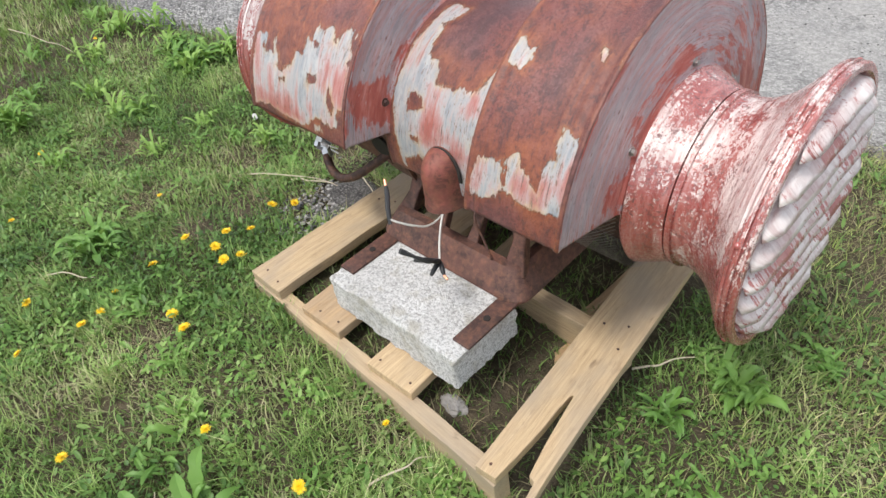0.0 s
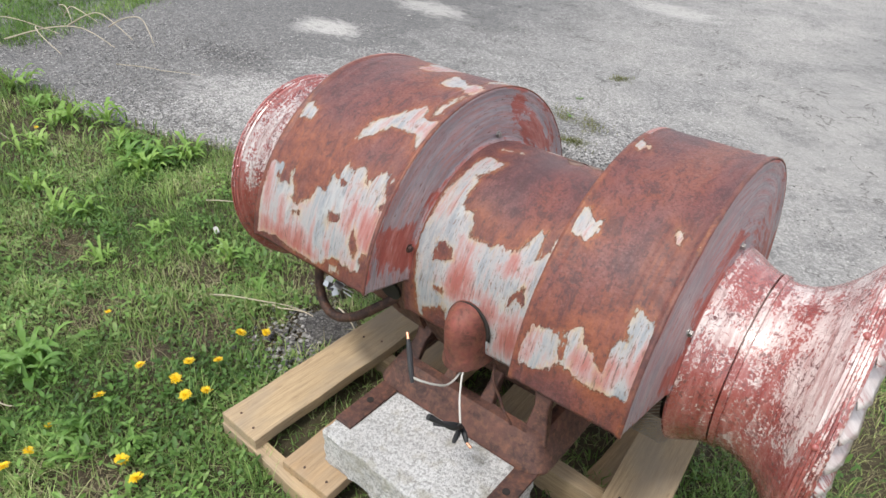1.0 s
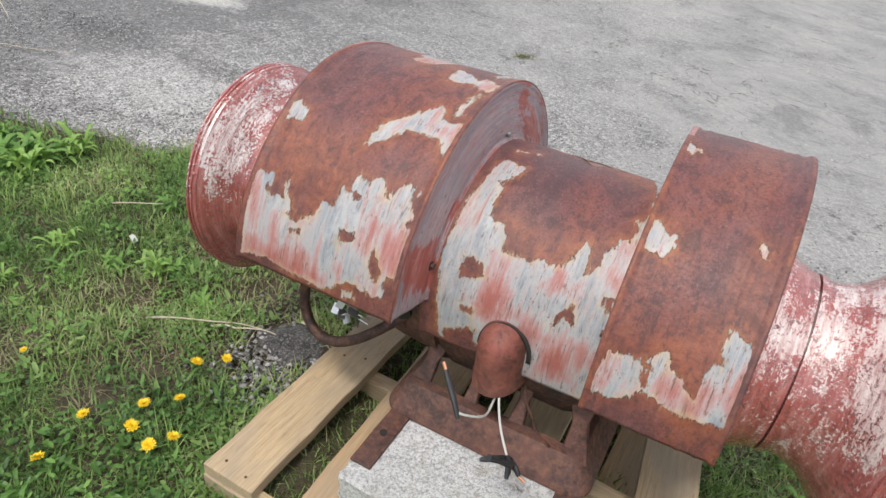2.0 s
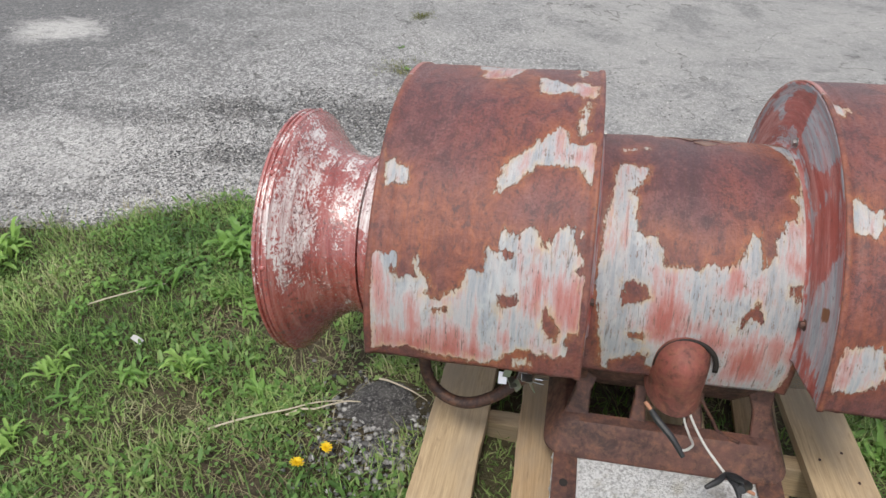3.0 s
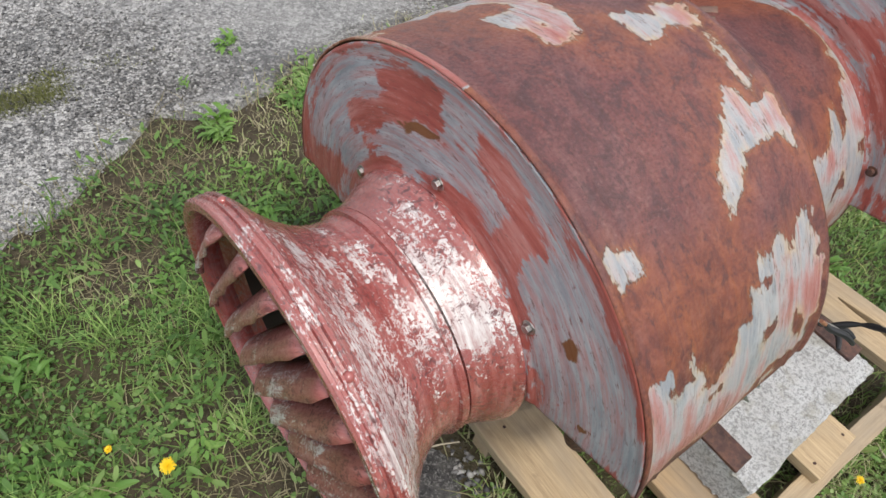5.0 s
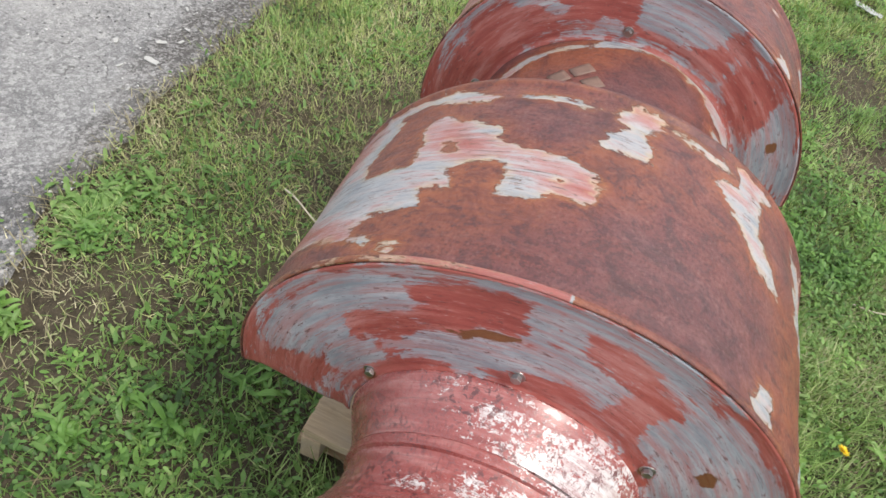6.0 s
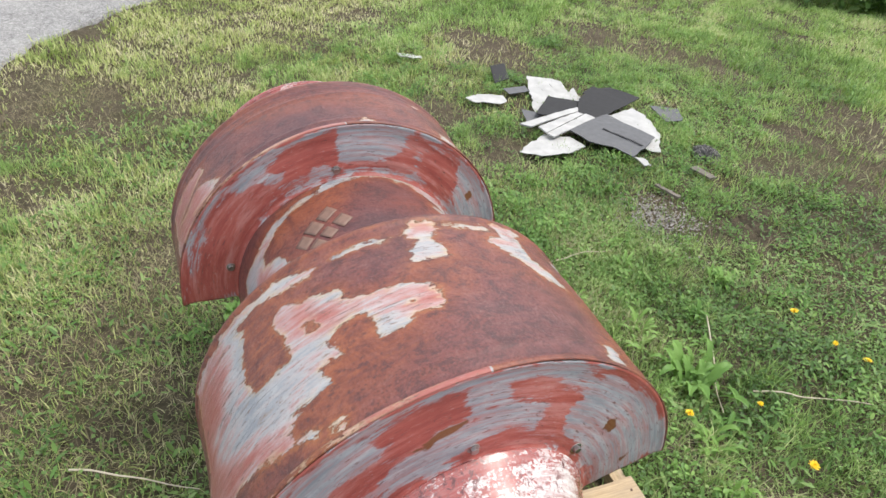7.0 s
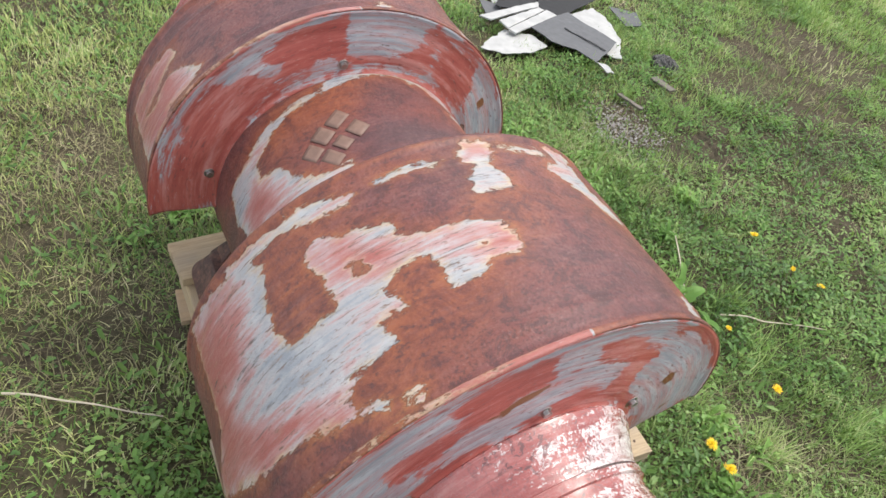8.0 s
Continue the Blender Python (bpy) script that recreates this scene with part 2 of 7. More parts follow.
def casting_material(name, white=0.5, rough=0.26, glare=0.06, worn_=1.0, tint=(1.0, 1.0, 1.0), crown=0.0):
    """Old casting: chalky white worn off in fine flecks over red, with turning marks round the axis; glare and crown
    add the sun's highlight to the white.
    """
    k = Nodes(name)
    uv = lambda sx, sy, off=0.0: k.coords((sx, sy, 1), offset=(off, off, 0), source="UV")
    rings = k.noise(5, 6, 0.7, uv(34, 0.8, 1.0))
    broad = k.noise(4.2, 6, 0.62, uv(2.2, 1.0, 14), 0.5)
    fleck = k.noise(105, 6, 0.75, uv(1.9, 0.9, 4))
    mid = k.noise(17, 7, 0.74, uv(1.9, 0.8, 9), 0.5)
    tone = k.noise(9, 7, 0.7, uv(7, 0.6, 3))
    v = k.n.new("ShaderNodeSeparateXYZ")
    k.put(v.inputs[0], k.tc.outputs["UV"])
    red = k.ramp(tone, (0.36, (0.25, 0.056, 0.050)), (0.5, (0.35, 0.098, 0.088)), (0.64, (0.44, 0.19, 0.175)))
    w = k.math("ADD", k.math("MULTIPLY", broad, 0.32), k.math("ADD", k.math("MULTIPLY", mid, 0.24), k.math("ADD", k.math("MULTIPLY", fleck, 0.32), k.math("MULTIPLY", rings, 0.12))))
    # white rises towards the upper front: worn chalk with the sun's highlight painted in
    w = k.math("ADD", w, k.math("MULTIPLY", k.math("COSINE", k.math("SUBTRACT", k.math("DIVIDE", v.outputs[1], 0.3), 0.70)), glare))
    # the collar's crown is whitened again, for kept chalk and painted highlight together
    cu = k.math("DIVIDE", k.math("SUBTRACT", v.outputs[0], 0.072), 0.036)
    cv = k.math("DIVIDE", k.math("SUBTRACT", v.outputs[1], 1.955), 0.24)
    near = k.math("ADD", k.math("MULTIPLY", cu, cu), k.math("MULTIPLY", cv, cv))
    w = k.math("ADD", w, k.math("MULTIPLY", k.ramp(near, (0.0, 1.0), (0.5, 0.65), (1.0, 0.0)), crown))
    lo = 0.545 - 0.09 * white
    chalk = k.ramp(k.noise(16, 6, 0.7, uv(6, 0.6, 12)), *((p_, tuple(a_ * b_ for a_, b_ in zip(c_, tint))) for p_, c_ in ((0.38, (0.50, 0.36, 0.35)), (0.5, (0.66, 0.61, 0.60)), (0.62, (0.80, 0.79, 0.78)))))
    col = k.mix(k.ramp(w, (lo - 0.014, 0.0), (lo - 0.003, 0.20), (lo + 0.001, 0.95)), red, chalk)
    # pits where the chalk has flaked away in small grains
    pits = k.noise(78, 6, 0.8, uv(1.6, 0.9, 2), 0.6)
    where = k.ramp(k.noise(9, 4, 0.6, uv(2.0, 0.9, 7)), (0.42, 0.15), (0.56, 1.0))
    col = k.mix(k.math("MULTIPLY", where, k.ramp(pits, (0.445, worn_), (0.470, 0.0))), col, (0.125, 0.036, 0.036))
    line = k.noise(9, 5, 0.75, uv(46, 0.35, 5))
    col = k.mix(k.ramp(line, (0.34, 0.85 * worn_), (0.41, 0.0)), col, (0.15, 0.052, 0.046))
    col = k.mix(k.ramp(line, (0.60, 0.0), (0.68, 0.22)), col, (0.62, 0.52, 0.50))
    k.bump(k.math("ADD", k.math("MULTIPLY", w, 1.4), k.math("ADD", k.math("MULTIPLY", line, 0.6), k.math("MULTIPLY", pits, 0.5))), 0.55, 0.0014)
    k.bsdf.inputs["Coat Weight"].default_value, k.bsdf.inputs["Coat Roughness"].default_value = 0.45, 0.20
    return k.done(col, k.ramp(pits, (0.35, rough + 0.25), (0.55, rough)), 0.0, 0.75)


def rusty_iron(name, tint=(0.135, 0.058, 0.042), other=(0.075, 0.040, 0.034)):
    k = Nodes(name)
    a = k.noise(9, 6, 0.6)
    b = k.noise(70, 4, 0.65)
    col = k.mix(k.ramp(a, (0.35, 0.0), (0.65, 1.0)), other, tint)
    col = k.mix(k.ramp(b, (0.45, 0.0), (0.75, 0.5)), col, (0.27, 0.12, 0.06))
    grime = k.noise(26, 7, 0.78, None, 0.5)
    col = k.mix(k.ramp(grime, (0.40, 0.65), (0.50, 0.0)), col, tuple(v * 0.5 for v in other))
    col = k.mix(k.ramp(grime, (0.56, 0.0), (0.68, 0.35)), col, tuple(min(1.0, v * 1.7) for v in tint))
    k.bump(k.math("ADD", a, k.math("ADD", k.math("MULTIPLY", b, 0.6), k.math("MULTIPLY", grime, 0.8))), 0.6, 0.0025)
    return k.done(col, k.ramp(b, (0.3, 0.75), (0.7, 0.5)), 0.0, 0.4)


def lumber(name, light=(0.52, 0.395, 0.245), dark=(0.33, 0.225, 0.125)):
    """Sawn softwood; the grain runs along y of the board's own space."""
    k = Nodes(name)
    r = k.rand()
    off = k.n.new("ShaderNodeCombineXYZ")
    k.put(off.inputs[0], k.math("MULTIPLY", r, 31.0))
    k.put(off.inputs[1], k.math("MULTIPLY", r, 17.0))
    add = k.n.new("ShaderNodeVectorMath")
    k.put(add.inputs[0], k.tc.outputs["Object"])
    k.put(add.inputs[1], off.outputs[0])

    def stretched(sx, sy, sz):
        m = k.n.new("ShaderNodeMapping")
        k.put(m.inputs[0], add.outputs[0])
        m.inputs[3].default_value = (sx, sy, sz)
        return m.outputs[0]
    w = k.n.new("ShaderNodeTexWave")
    w.wave_type, w.bands_direction = "BANDS", "X"
    w.inputs["Scale"].default_value, w.inputs["Distortion"].default_value = 1.0, 5.0
    w.inputs["Detail"].default_value, w.inputs["Detail Scale"].default_value = 3.0, 0.6
    k.put(w.inputs["Vector"], stretched(16, 1.1, 16))
    fibre = k.noise(9, 6, 0.7, stretched(30, 1.2, 30))
    stain = k.noise(5, 4, 0.6, stretched(1.5, 0.6, 1.5))
    col = k.mix(k.math("MULTIPLY", w.outputs["Fac"], 0.20), light, dark)
    knot = k.voronoi(4.2, stretched(1.6, 0.55, 1.6))
    col = k.mix(k.ramp(knot, (0.05, 0.85), (0.12, 0.0)), col, (0.17, 0.10, 0.055))
    col = k.mix(k.ramp(k.noise(60, 5, 0.7, stretched(1, 0.2, 1)), (0.56, 0.0), (0.66, 0.45)), col, (0.24, 0.17, 0.105))
    col = k.mix(k.ramp(fibre, (0.35, 0.5), (0.6, 0.0)), col, tuple(v * 0.62 for v in dark))
    col = k.mix(k.ramp(stain, (0.42, 0.0), (0.66, 0.75)), col, (0.30, 0.255, 0.20))
    col = k.mix(k.ramp(k.noise(26, 3, 0.6, stretched(1, 0.35, 1)), (0.68, 0.0), (0.76, 0.6)), col, (0.12, 0.08, 0.05))
    k.bump(k.math("ADD", fibre, w.outputs["Fac"]), 0.35, 0.0012)
    return k.done(col, 0.72, 0.0, 0.3)


def plain(name, color, rough=0.6, metal=0.0, vary=0.25, scale=30):
    k = Nodes(name)
    a = k.noise(scale, 4, 0.6)
    col = k.mix(k.ramp(a, (0.3, vary), (0.7, 0.0)), color, tuple(c * 0.45 for c in color))
    k.bump(a, 0.2, 0.001)
    return k.done(col, rough, metal)


def concrete_material():
    k = Nodes("concrete")
    pits = k.noise(75, 6, 0.8)
    a = k.noise(7, 5, 0.6)
    b = k.noise(170, 4, 0.75)
    col = k.mix(k.ramp(a, (0.35, 0.0), (0.7, 1.0)), (0.80, 0.81, 0.81), (0.66, 0.66, 0.65))
    col = k.mix(k.ramp(b, (0.43, 0.75), (0.49, 0.0)), col, (0.36, 0.37, 0.37))
    col = k.mix(k.ramp(pits, (0.40, 0.7), (0.46, 0.0)), col, (0.36, 0.36, 0.35))
    moss = k.noise(16, 5, 0.7)
    col = k.mix(k.ramp(moss, (0.54, 0.0), (0.66, 0.5)), col, (0.36, 0.335, 0.25))
    col = k.mix(k.ramp(k.noise(120, 4, 0.75), (0.37, 0.6), (0.43, 0.0)), col, (0.24, 0.235, 0.22))
    k.bump(k.math("ADD", k.math("MULTIPLY", pits, 1.2), b), 1.0, 0.006)
    return k.done(col, 0.9, 0.0, 0.2)


def leaf_material(name, ramp_stops, rough=0.55):
    k = Nodes(name)
    r = k.island()
    patch = k.ramp(k.noise(1.6, 6, 0.68), (0.36, 0.0), (0.64, 1.0))
    f = k.math("ADD", k.math("MULTIPLY", r, 0.48), k.math("MULTIPLY", patch, 0.52))
    col = k.ramp(f, *ramp_stops)
    mat = k.done(col, rough, 0.0, 0.35)
    tr = k.n.new("ShaderNodeBsdfTranslucent")
    k.put(tr.inputs[0], k.mix(0.5, col, (0.32, 0.42, 0.10)))
    mixs = k.n.new("ShaderNodeMixShader")
    mixs.inputs[0].default_value = 0.3
    k.l.new(k.bsdf.outputs[0], mixs.inputs[1])
    k.l.new(tr.outputs[0], mixs.inputs[2])
    k.l.new(mixs.outputs[0], k.n["Material Output"].inputs[0])
    return mat


def soil_material():
    k = Nodes("soil")
    a = k.noise(2.2, 5, 0.6)
    b = k.noise(28, 6, 0.7)
    c = k.noise(160, 4, 0.7)
    col = k.mix(k.ramp(b, (0.3, 0.0), (0.7, 1.0)), (0.045, 0.038, 0.027), (0.135, 0.110, 0.076))
    col = k.mix(k.ramp(a, (0.46, 0.0), (0.66, 0.4)), col, (0.085, 0.095, 0.035))
    col = k.mix(k.ramp(c, (0.54, 0.0), (0.70, 0.5)), col, (0.24, 0.20, 0.135))
    k.bump(k.math("ADD", b, c), 0.9, 0.012)
    return k.done(col, 0.95, 0.0, 0.15)


def asphalt_material():
    """Worn asphalt: loose pale grit by the edge, dark hollows where coarse stones lie, an older smooth stretch."""
    k = Nodes("asphalt")
    big = k.noise(0.45, 5, 0.6, None, 0.8)
    mid = k.noise(2.2, 7, 0.7, None, 0.4)
    patchy = k.noise(5.5, 8, 0.75, k.coords((0.8, 1.5, 1), offset=(2, 5, 0)), 0.6)
    grit = k.noise(210, 3, 0.8)
    g2 = k.noise(60, 5, 0.78)
    at = k.n.new("ShaderNodeSeparateXYZ")
    k.put(at.inputs[0], k.tc.outputs["Object"])

    def blob(cx, cy, rx, ry, rough=0.9):
        dx = k.math("DIVIDE", k.math("SUBTRACT", at.outputs[0], cx), rx)
        dy = k.math("DIVIDE", k.math("SUBTRACT", at.outputs[1], cy), ry)
        d = k.math("SQRT", k.math("ADD", k.math("MULTIPLY", dx, dx), k.math("MULTIPLY", dy, dy)))
        d = k.math("ADD", d, k.math("MULTIPLY", k.math("SUBTRACT", patchy, 0.5), rough * 3))
        return k.ramp(d, (0.45, 1.0), (1.0, 0.0))
    col = k.mix(k.ramp(big, (0.38, 0.0), (0.62, 1.0)), (0.245, 0.244, 0.241), (0.32, 0.316, 0.306))
    col = k.mix(k.ramp(mid, (0.38, 0.6), (0.49, 0.0)), col, (0.145, 0.145, 0.147))
    col = k.mix(k.ramp(mid, (0.53, 0.0), (0.62, 0.6)), col, (0.35, 0.342, 0.33))
    old = k.math("ADD", k.math("MULTIPLY", at.outputs[0], -0.25), k.math("MULTIPLY", k.math("SUBTRACT", mid, 0.5), 1.2))
    col = k.mix(k.ramp(old, (0.62, 0.0), (0.96, 0.85)), col, (0.098, 0.099, 0.102))
    # bleached grit along the edge, and pale worn spots
    for cx, cy, rx, ry, a in ((-2.6, 2.15, 1.25, 0.52, 0.75), (-4.15, 3.46, 0.34, 0.24, 0.8), (-4.1, 4.6, 0.45, 0.25, 0.6), (-2.7, 6.6, 0.6, 0.3, 0.6)):
        col = k.mix(k.math("MULTIPLY", blob(cx, cy, rx, ry), a), col, (0.52, 0.51, 0.49))
    # hollows with dark binder and coarse stones
    sunk = 0.0
    for cx, cy, rx, ry, a in ((-1.85, 2.78, 0.75, 0.24, 0.55), (-2.70, 2.72, 0.24, 0.11, 0.85), (-3.15, 2.54, 0.42, 0.13, 0.75), (-2.45, 2.28, 0.22, 0.09, 0.6), (-1.92, 3.32, 0.22, 0.28, 0.55), (-3.9, 2.5, 0.5, 0.2, 0.6), (-1.05, 2.42, 0.35, 0.13, 0.7)):
        hollow = k.math("MULTIPLY", blob(cx, cy, rx, ry), a)
        sunk = k.math("MAXIMUM", sunk, hollow)
        col = k.mix(hollow, col, (0.085, 0.086, 0.090))
    col = k.mix(k.ramp(patchy, (0.36, 0.55), (0.46, 0.0)), col, (0.135, 0.134, 0.134))
    # stones of two sizes in the binder
    loose = k.ramp(k.math("MULTIPLY", k.math("ADD", at.outputs[1], k.math("MULTIPLY", mid, 1.6)), 0.125), (3.4 / 8, 1.0), (5.0 / 8, 0.35))
    loose = k.math("MULTIPLY", loose, k.math("SUBTRACT", 1.0, k.math("MULTIPLY", sunk, 0.6)))
    loose = k.math("MULTIPLY", loose, k.ramp(old, (0.72, 1.0), (1.0, 0.35)))
    # swept smoother towards +x, with earth washed over the edge
    loose = k.math("MULTIPLY", loose, k.ramp(k.math("ADD", k.math("MULTIPLY", k.math("ADD", at.outputs[0], 2.0), 0.5), k.math("MULTIPLY", k.math("SUBTRACT", mid, 0.5), 0.6)), (0.25, 1.0), (0.55, 0.42)))
    for cx, cy, rx, ry, a in ((0.05, 2.50, 0.55, 0.20, 0.9), (-0.55, 2.42, 0.5, 0.10, 0.8), (-1.38, 2.42, 0.3, 0.10, 0.7), (0.9, 2.62, 0.7, 0.24, 0.8)):
        col = k.mix(k.math("MULTIPLY", blob(cx, cy, rx, ry, 0.5), a), col, (0.082, 0.074, 0.066))
    for scale, hi, lo_ in ((62, 0.60, 0.45), (125, 0.62, 0.55)):
        bw = k.n.new("ShaderNodeRGBToBW")
        k.put(bw.inputs[0], k.voronoi(scale, out=1))
        col = k.mix(k.math("MULTIPLY", loose, k.ramp(bw.outputs[0], (0.62, 0.0), (0.74, hi))), col, (0.60, 0.59, 0.575))
        col = k.mix(k.math("MULTIPLY", loose, k.ramp(bw.outputs[0], (0.26, lo_), (0.40, 0.0))), col, (0.075, 0.075, 0.077))
    col = k.mix(k.math("MULTIPLY", loose, k.ramp(grit, (0.38, 0.85), (0.48, 0.0))), col, (0.07, 0.07, 0.07))
    col = k.mix(k.math("MULTIPLY", loose, k.ramp(grit, (0.55, 0.0), (0.66, 0.75))), col, (0.66, 0.65, 0.635))
    # wandering hairline cracks
    for scale, off in ((0.55, 3.0), (0.9, 11.0)):
        c = k.math("ABSOLUTE", k.math("SUBTRACT", k.noise(scale, 6, 0.55, k.coords(offset=(off, off, 0)), 0.3), 0.5))
        col = k.mix(k.math("MULTIPLY", k.ramp(patchy, (0.47, 0.0), (0.55, 0.8)), k.ramp(c, (0.0016, 1.0), (0.0034, 0.0))), col, (0.075, 0.072, 0.068))
    k.bump(k.math("ADD", k.math("MULTIPLY", bw.outputs[0], 0.5), k.math("ADD", g2, grit)), 0.85, 0.004)
    return k.done(col, 0.85, 0.0, 0.25)


SHEET = paint_material("rusted_painted_sheet")
PRIMER = primer_material("red_primer_grey_streaks", 0.04, 0.40, 1.22)
PRIMER_GREY = primer_material("grey_paint_over_red_primer", 0.24, 0.42, 1.02, 1.22)
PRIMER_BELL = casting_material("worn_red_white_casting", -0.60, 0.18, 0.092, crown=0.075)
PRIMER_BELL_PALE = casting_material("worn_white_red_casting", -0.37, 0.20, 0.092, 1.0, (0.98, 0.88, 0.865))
PRIMER_LOUVRE = casting_material("louvre_red", -0.42, 0.42)
PRIMER_LOUVRE_PALE = casting_material("louvre_red_white", 0.75, 0.45, 0.0, 0.2, (0.92, 0.88, 0.88))
PRIMER_CAP = rusty_iron("red_primer_cap", (0.27, 0.078, 0.062), (0.115, 0.050, 0.042))
IRON = rusty_iron("rusty_iron", (0.118, 0.053, 0.041), (0.060, 0.036, 0.033))
IRON_DARK = rusty_iron("dark_rusty_iron", (0.075, 0.034, 0.028), (0.04, 0.024, 0.021))
WOOD = lumber("pallet_lumber")
# the same lumber with shade put into its colour, for boards lying beneath something
WOOD_SHADED = lumber("pallet_lumber_shaded", (0.47, 0.33, 0.19), (0.30, 0.19, 0.10))
CONCRETE = concrete_material()
STEEL = plain("zinc_bolt", (0.45, 0.44, 0.43), 0.36, 1.0, 0.3, 120)
RUBBER = plain("black_tape", (0.022, 0.023, 0.026), 0.55)
WIRE_GREY = plain("grey_wire", (0.55, 0.55, 0.52), 0.5)
COPPER = plain("bare_copper", (0.55, 0.27, 0.17), 0.4, 0.6)
TIN = plain("bright_tin", (0.55, 0.56, 0.57), 0.28, 1.0)
# near-black colour that stands for the shade in openings and holes
BLACK = plain("recess_shade_black", (0.02, 0.016, 0.014), 0.8)


def lump_material():
    """Broken asphalt: black binder with pale grains."""
    k = Nodes("dark_stone")
    a, b = k.noise(28, 6, 0.75), k.noise(150, 4, 0.75)
    col = k.mix(k.ramp(a, (0.4, 0.0), (0.6, 1.0)), (0.048, 0.047, 0.049), (0.135, 0.130, 0.126))
    col = k.mix(k.ramp(b, (0.52, 0.0), (0.61, 0.8)), col, (0.34, 0.33, 0.32))
    k.bump(k.math("ADD", a, b), 1.0, 0.012)
    return k.done(col, 0.9, 0.0, 0.3)


STONE = lump_material()
SOIL = soil_material()
ASPHALT = asphalt_material()

# ---- small builders ----


def thing(name, at=(0, 0, 0), rz=0.0):
    """An Empty at the base of a thing that has parts."""
    ob = new(name)
    ob.empty_display_size = 0.1
    ob.matrix_world = pose(*at, 0, 0, rz)
    return ob


def world_of(ob):
    return ob.matrix_basis if ob.parent is None else world_of(ob.parent) @ ob.matrix_parent_inverse @ ob.matrix_basis


def under(ob, parent, m=None):
    ob.parent = parent
    ob.matrix_parent_inverse = world_of(parent).inverted()
    if m is not None:
        ob.matrix_basis = m
    return ob


def part(name, bm, material, parent=None, label="", smooth=True, solid=0.0, bevel=0.0, m=None):
    """Links a bmesh as one mesh object under its thing or part; m is its pose in the world."""
    me = bpy.data.meshes.new(name)
    bmesh.ops.recalc_face_normals(bm, faces=bm.faces)
    bm.to_mesh(me)
    bm.free()
    me.materials.append(material)
    ob = new(name, me)
    if smooth:
        me.polygons.foreach_set("use_smooth", [True] * len(me.polygons))
        me.set_sharp_from_angle(angle=radians(38))
    if parent is not None:
        under(ob, parent, m)
    elif m is not None:
        ob.matrix_basis = m
    if bevel:
        b = ob.modifiers.new("bevel", "BEVEL")
        b.width, b.segments, b.limit_method, b.angle_limit = bevel, 2, "ANGLE", radians(40)
    if solid:
        b = ob.modifiers.new("solid", "SOLIDIFY")
        b.thickness, b.offset = solid, -1
    if label:
        tagged(ob, label)
    return ob


def box(bm, x0, x1, y0, y1, z0, z1, m=None):
    vs = [bm.verts.new((x, y, z)) for z in (z0, z1) for x, y in ((x0, y0), (x1, y0), (x1, y1), (x0, y1))]
    for f in ((3, 2, 1, 0), (4, 5, 6, 7), (0, 1, 5, 4), (1, 2, 6, 5), (2, 3, 7, 6), (3, 0, 4, 7)):
        bm.faces.new([vs[i] for i in f])
    if m is not None:
        bmesh.ops.transform(bm, matrix=m, verts=vs)
    return vs


def prism(bm, outline, z0, z1, m=None):
    """An upright prism on a flat outline of (x, y)."""
    lo = [bm.verts.new((x, y, z0)) for x, y in outline]
    hi = [bm.verts.new((x, y, z1)) for x, y in outline]
    n = len(outline)
    bm.faces.new(lo[::-1])
    bm.faces.new(hi)
    for i in range(n):
        bm.faces.new((lo[i], lo[(i + 1) % n], hi[(i + 1) % n], hi[i]))
    if m is not None:
        bmesh.ops.transform(bm, matrix=m, verts=lo + hi)
    return lo + hi


def tube(bm, points, radius, sides=8, caps=True):
    """A round bar along a line of points (smoothed)."""
    pts = [Vector(p) for p in points]
    fine = []
    for i in range(len(pts) - 1):
        p0, p1, p2, p3 = pts[max(i - 1, 0)], pts[i], pts[i + 1], pts[min(i + 2, len(pts) - 1)]
        for j in range(6):
            t = j / 6
            fine.append(0.5 * ((2 * p1) + (p2 - p0) * t + (2 * p0 - 5 * p1 + 4 * p2 - p3) * t * t + (3 * p1 - p0 - 3 * p2 + p3) * t ** 3))
    fine.append(pts[-1])
    rings = []
    for i, p in enumerate(fine):
        d = (fine[min(i + 1, len(fine) - 1)] - fine[max(i - 1, 0)]).normalized()
        a = d.orthogonal().normalized() if not rings else (side - d * side.dot(d)).normalized()
        side = a
        b = d.cross(a)
        r = radius(i / (len(fine) - 1)) if callable(radius) else radius
        rings.append([bm.verts.new(p + (a * math.cos(2 * math.pi * s / sides) + b * math.sin(2 * math.pi * s / sides)) * r) for s in range(sides)])
    for r0, r1 in zip(rings, rings[1:]):
        for s in range(sides):
            bm.faces.new((r0[s], r0[(s + 1) % sides], r1[(s + 1) % sides], r1[s]))
    if caps:
        bm.faces.new(rings[0][::-1])
        bm.faces.new(rings[-1])


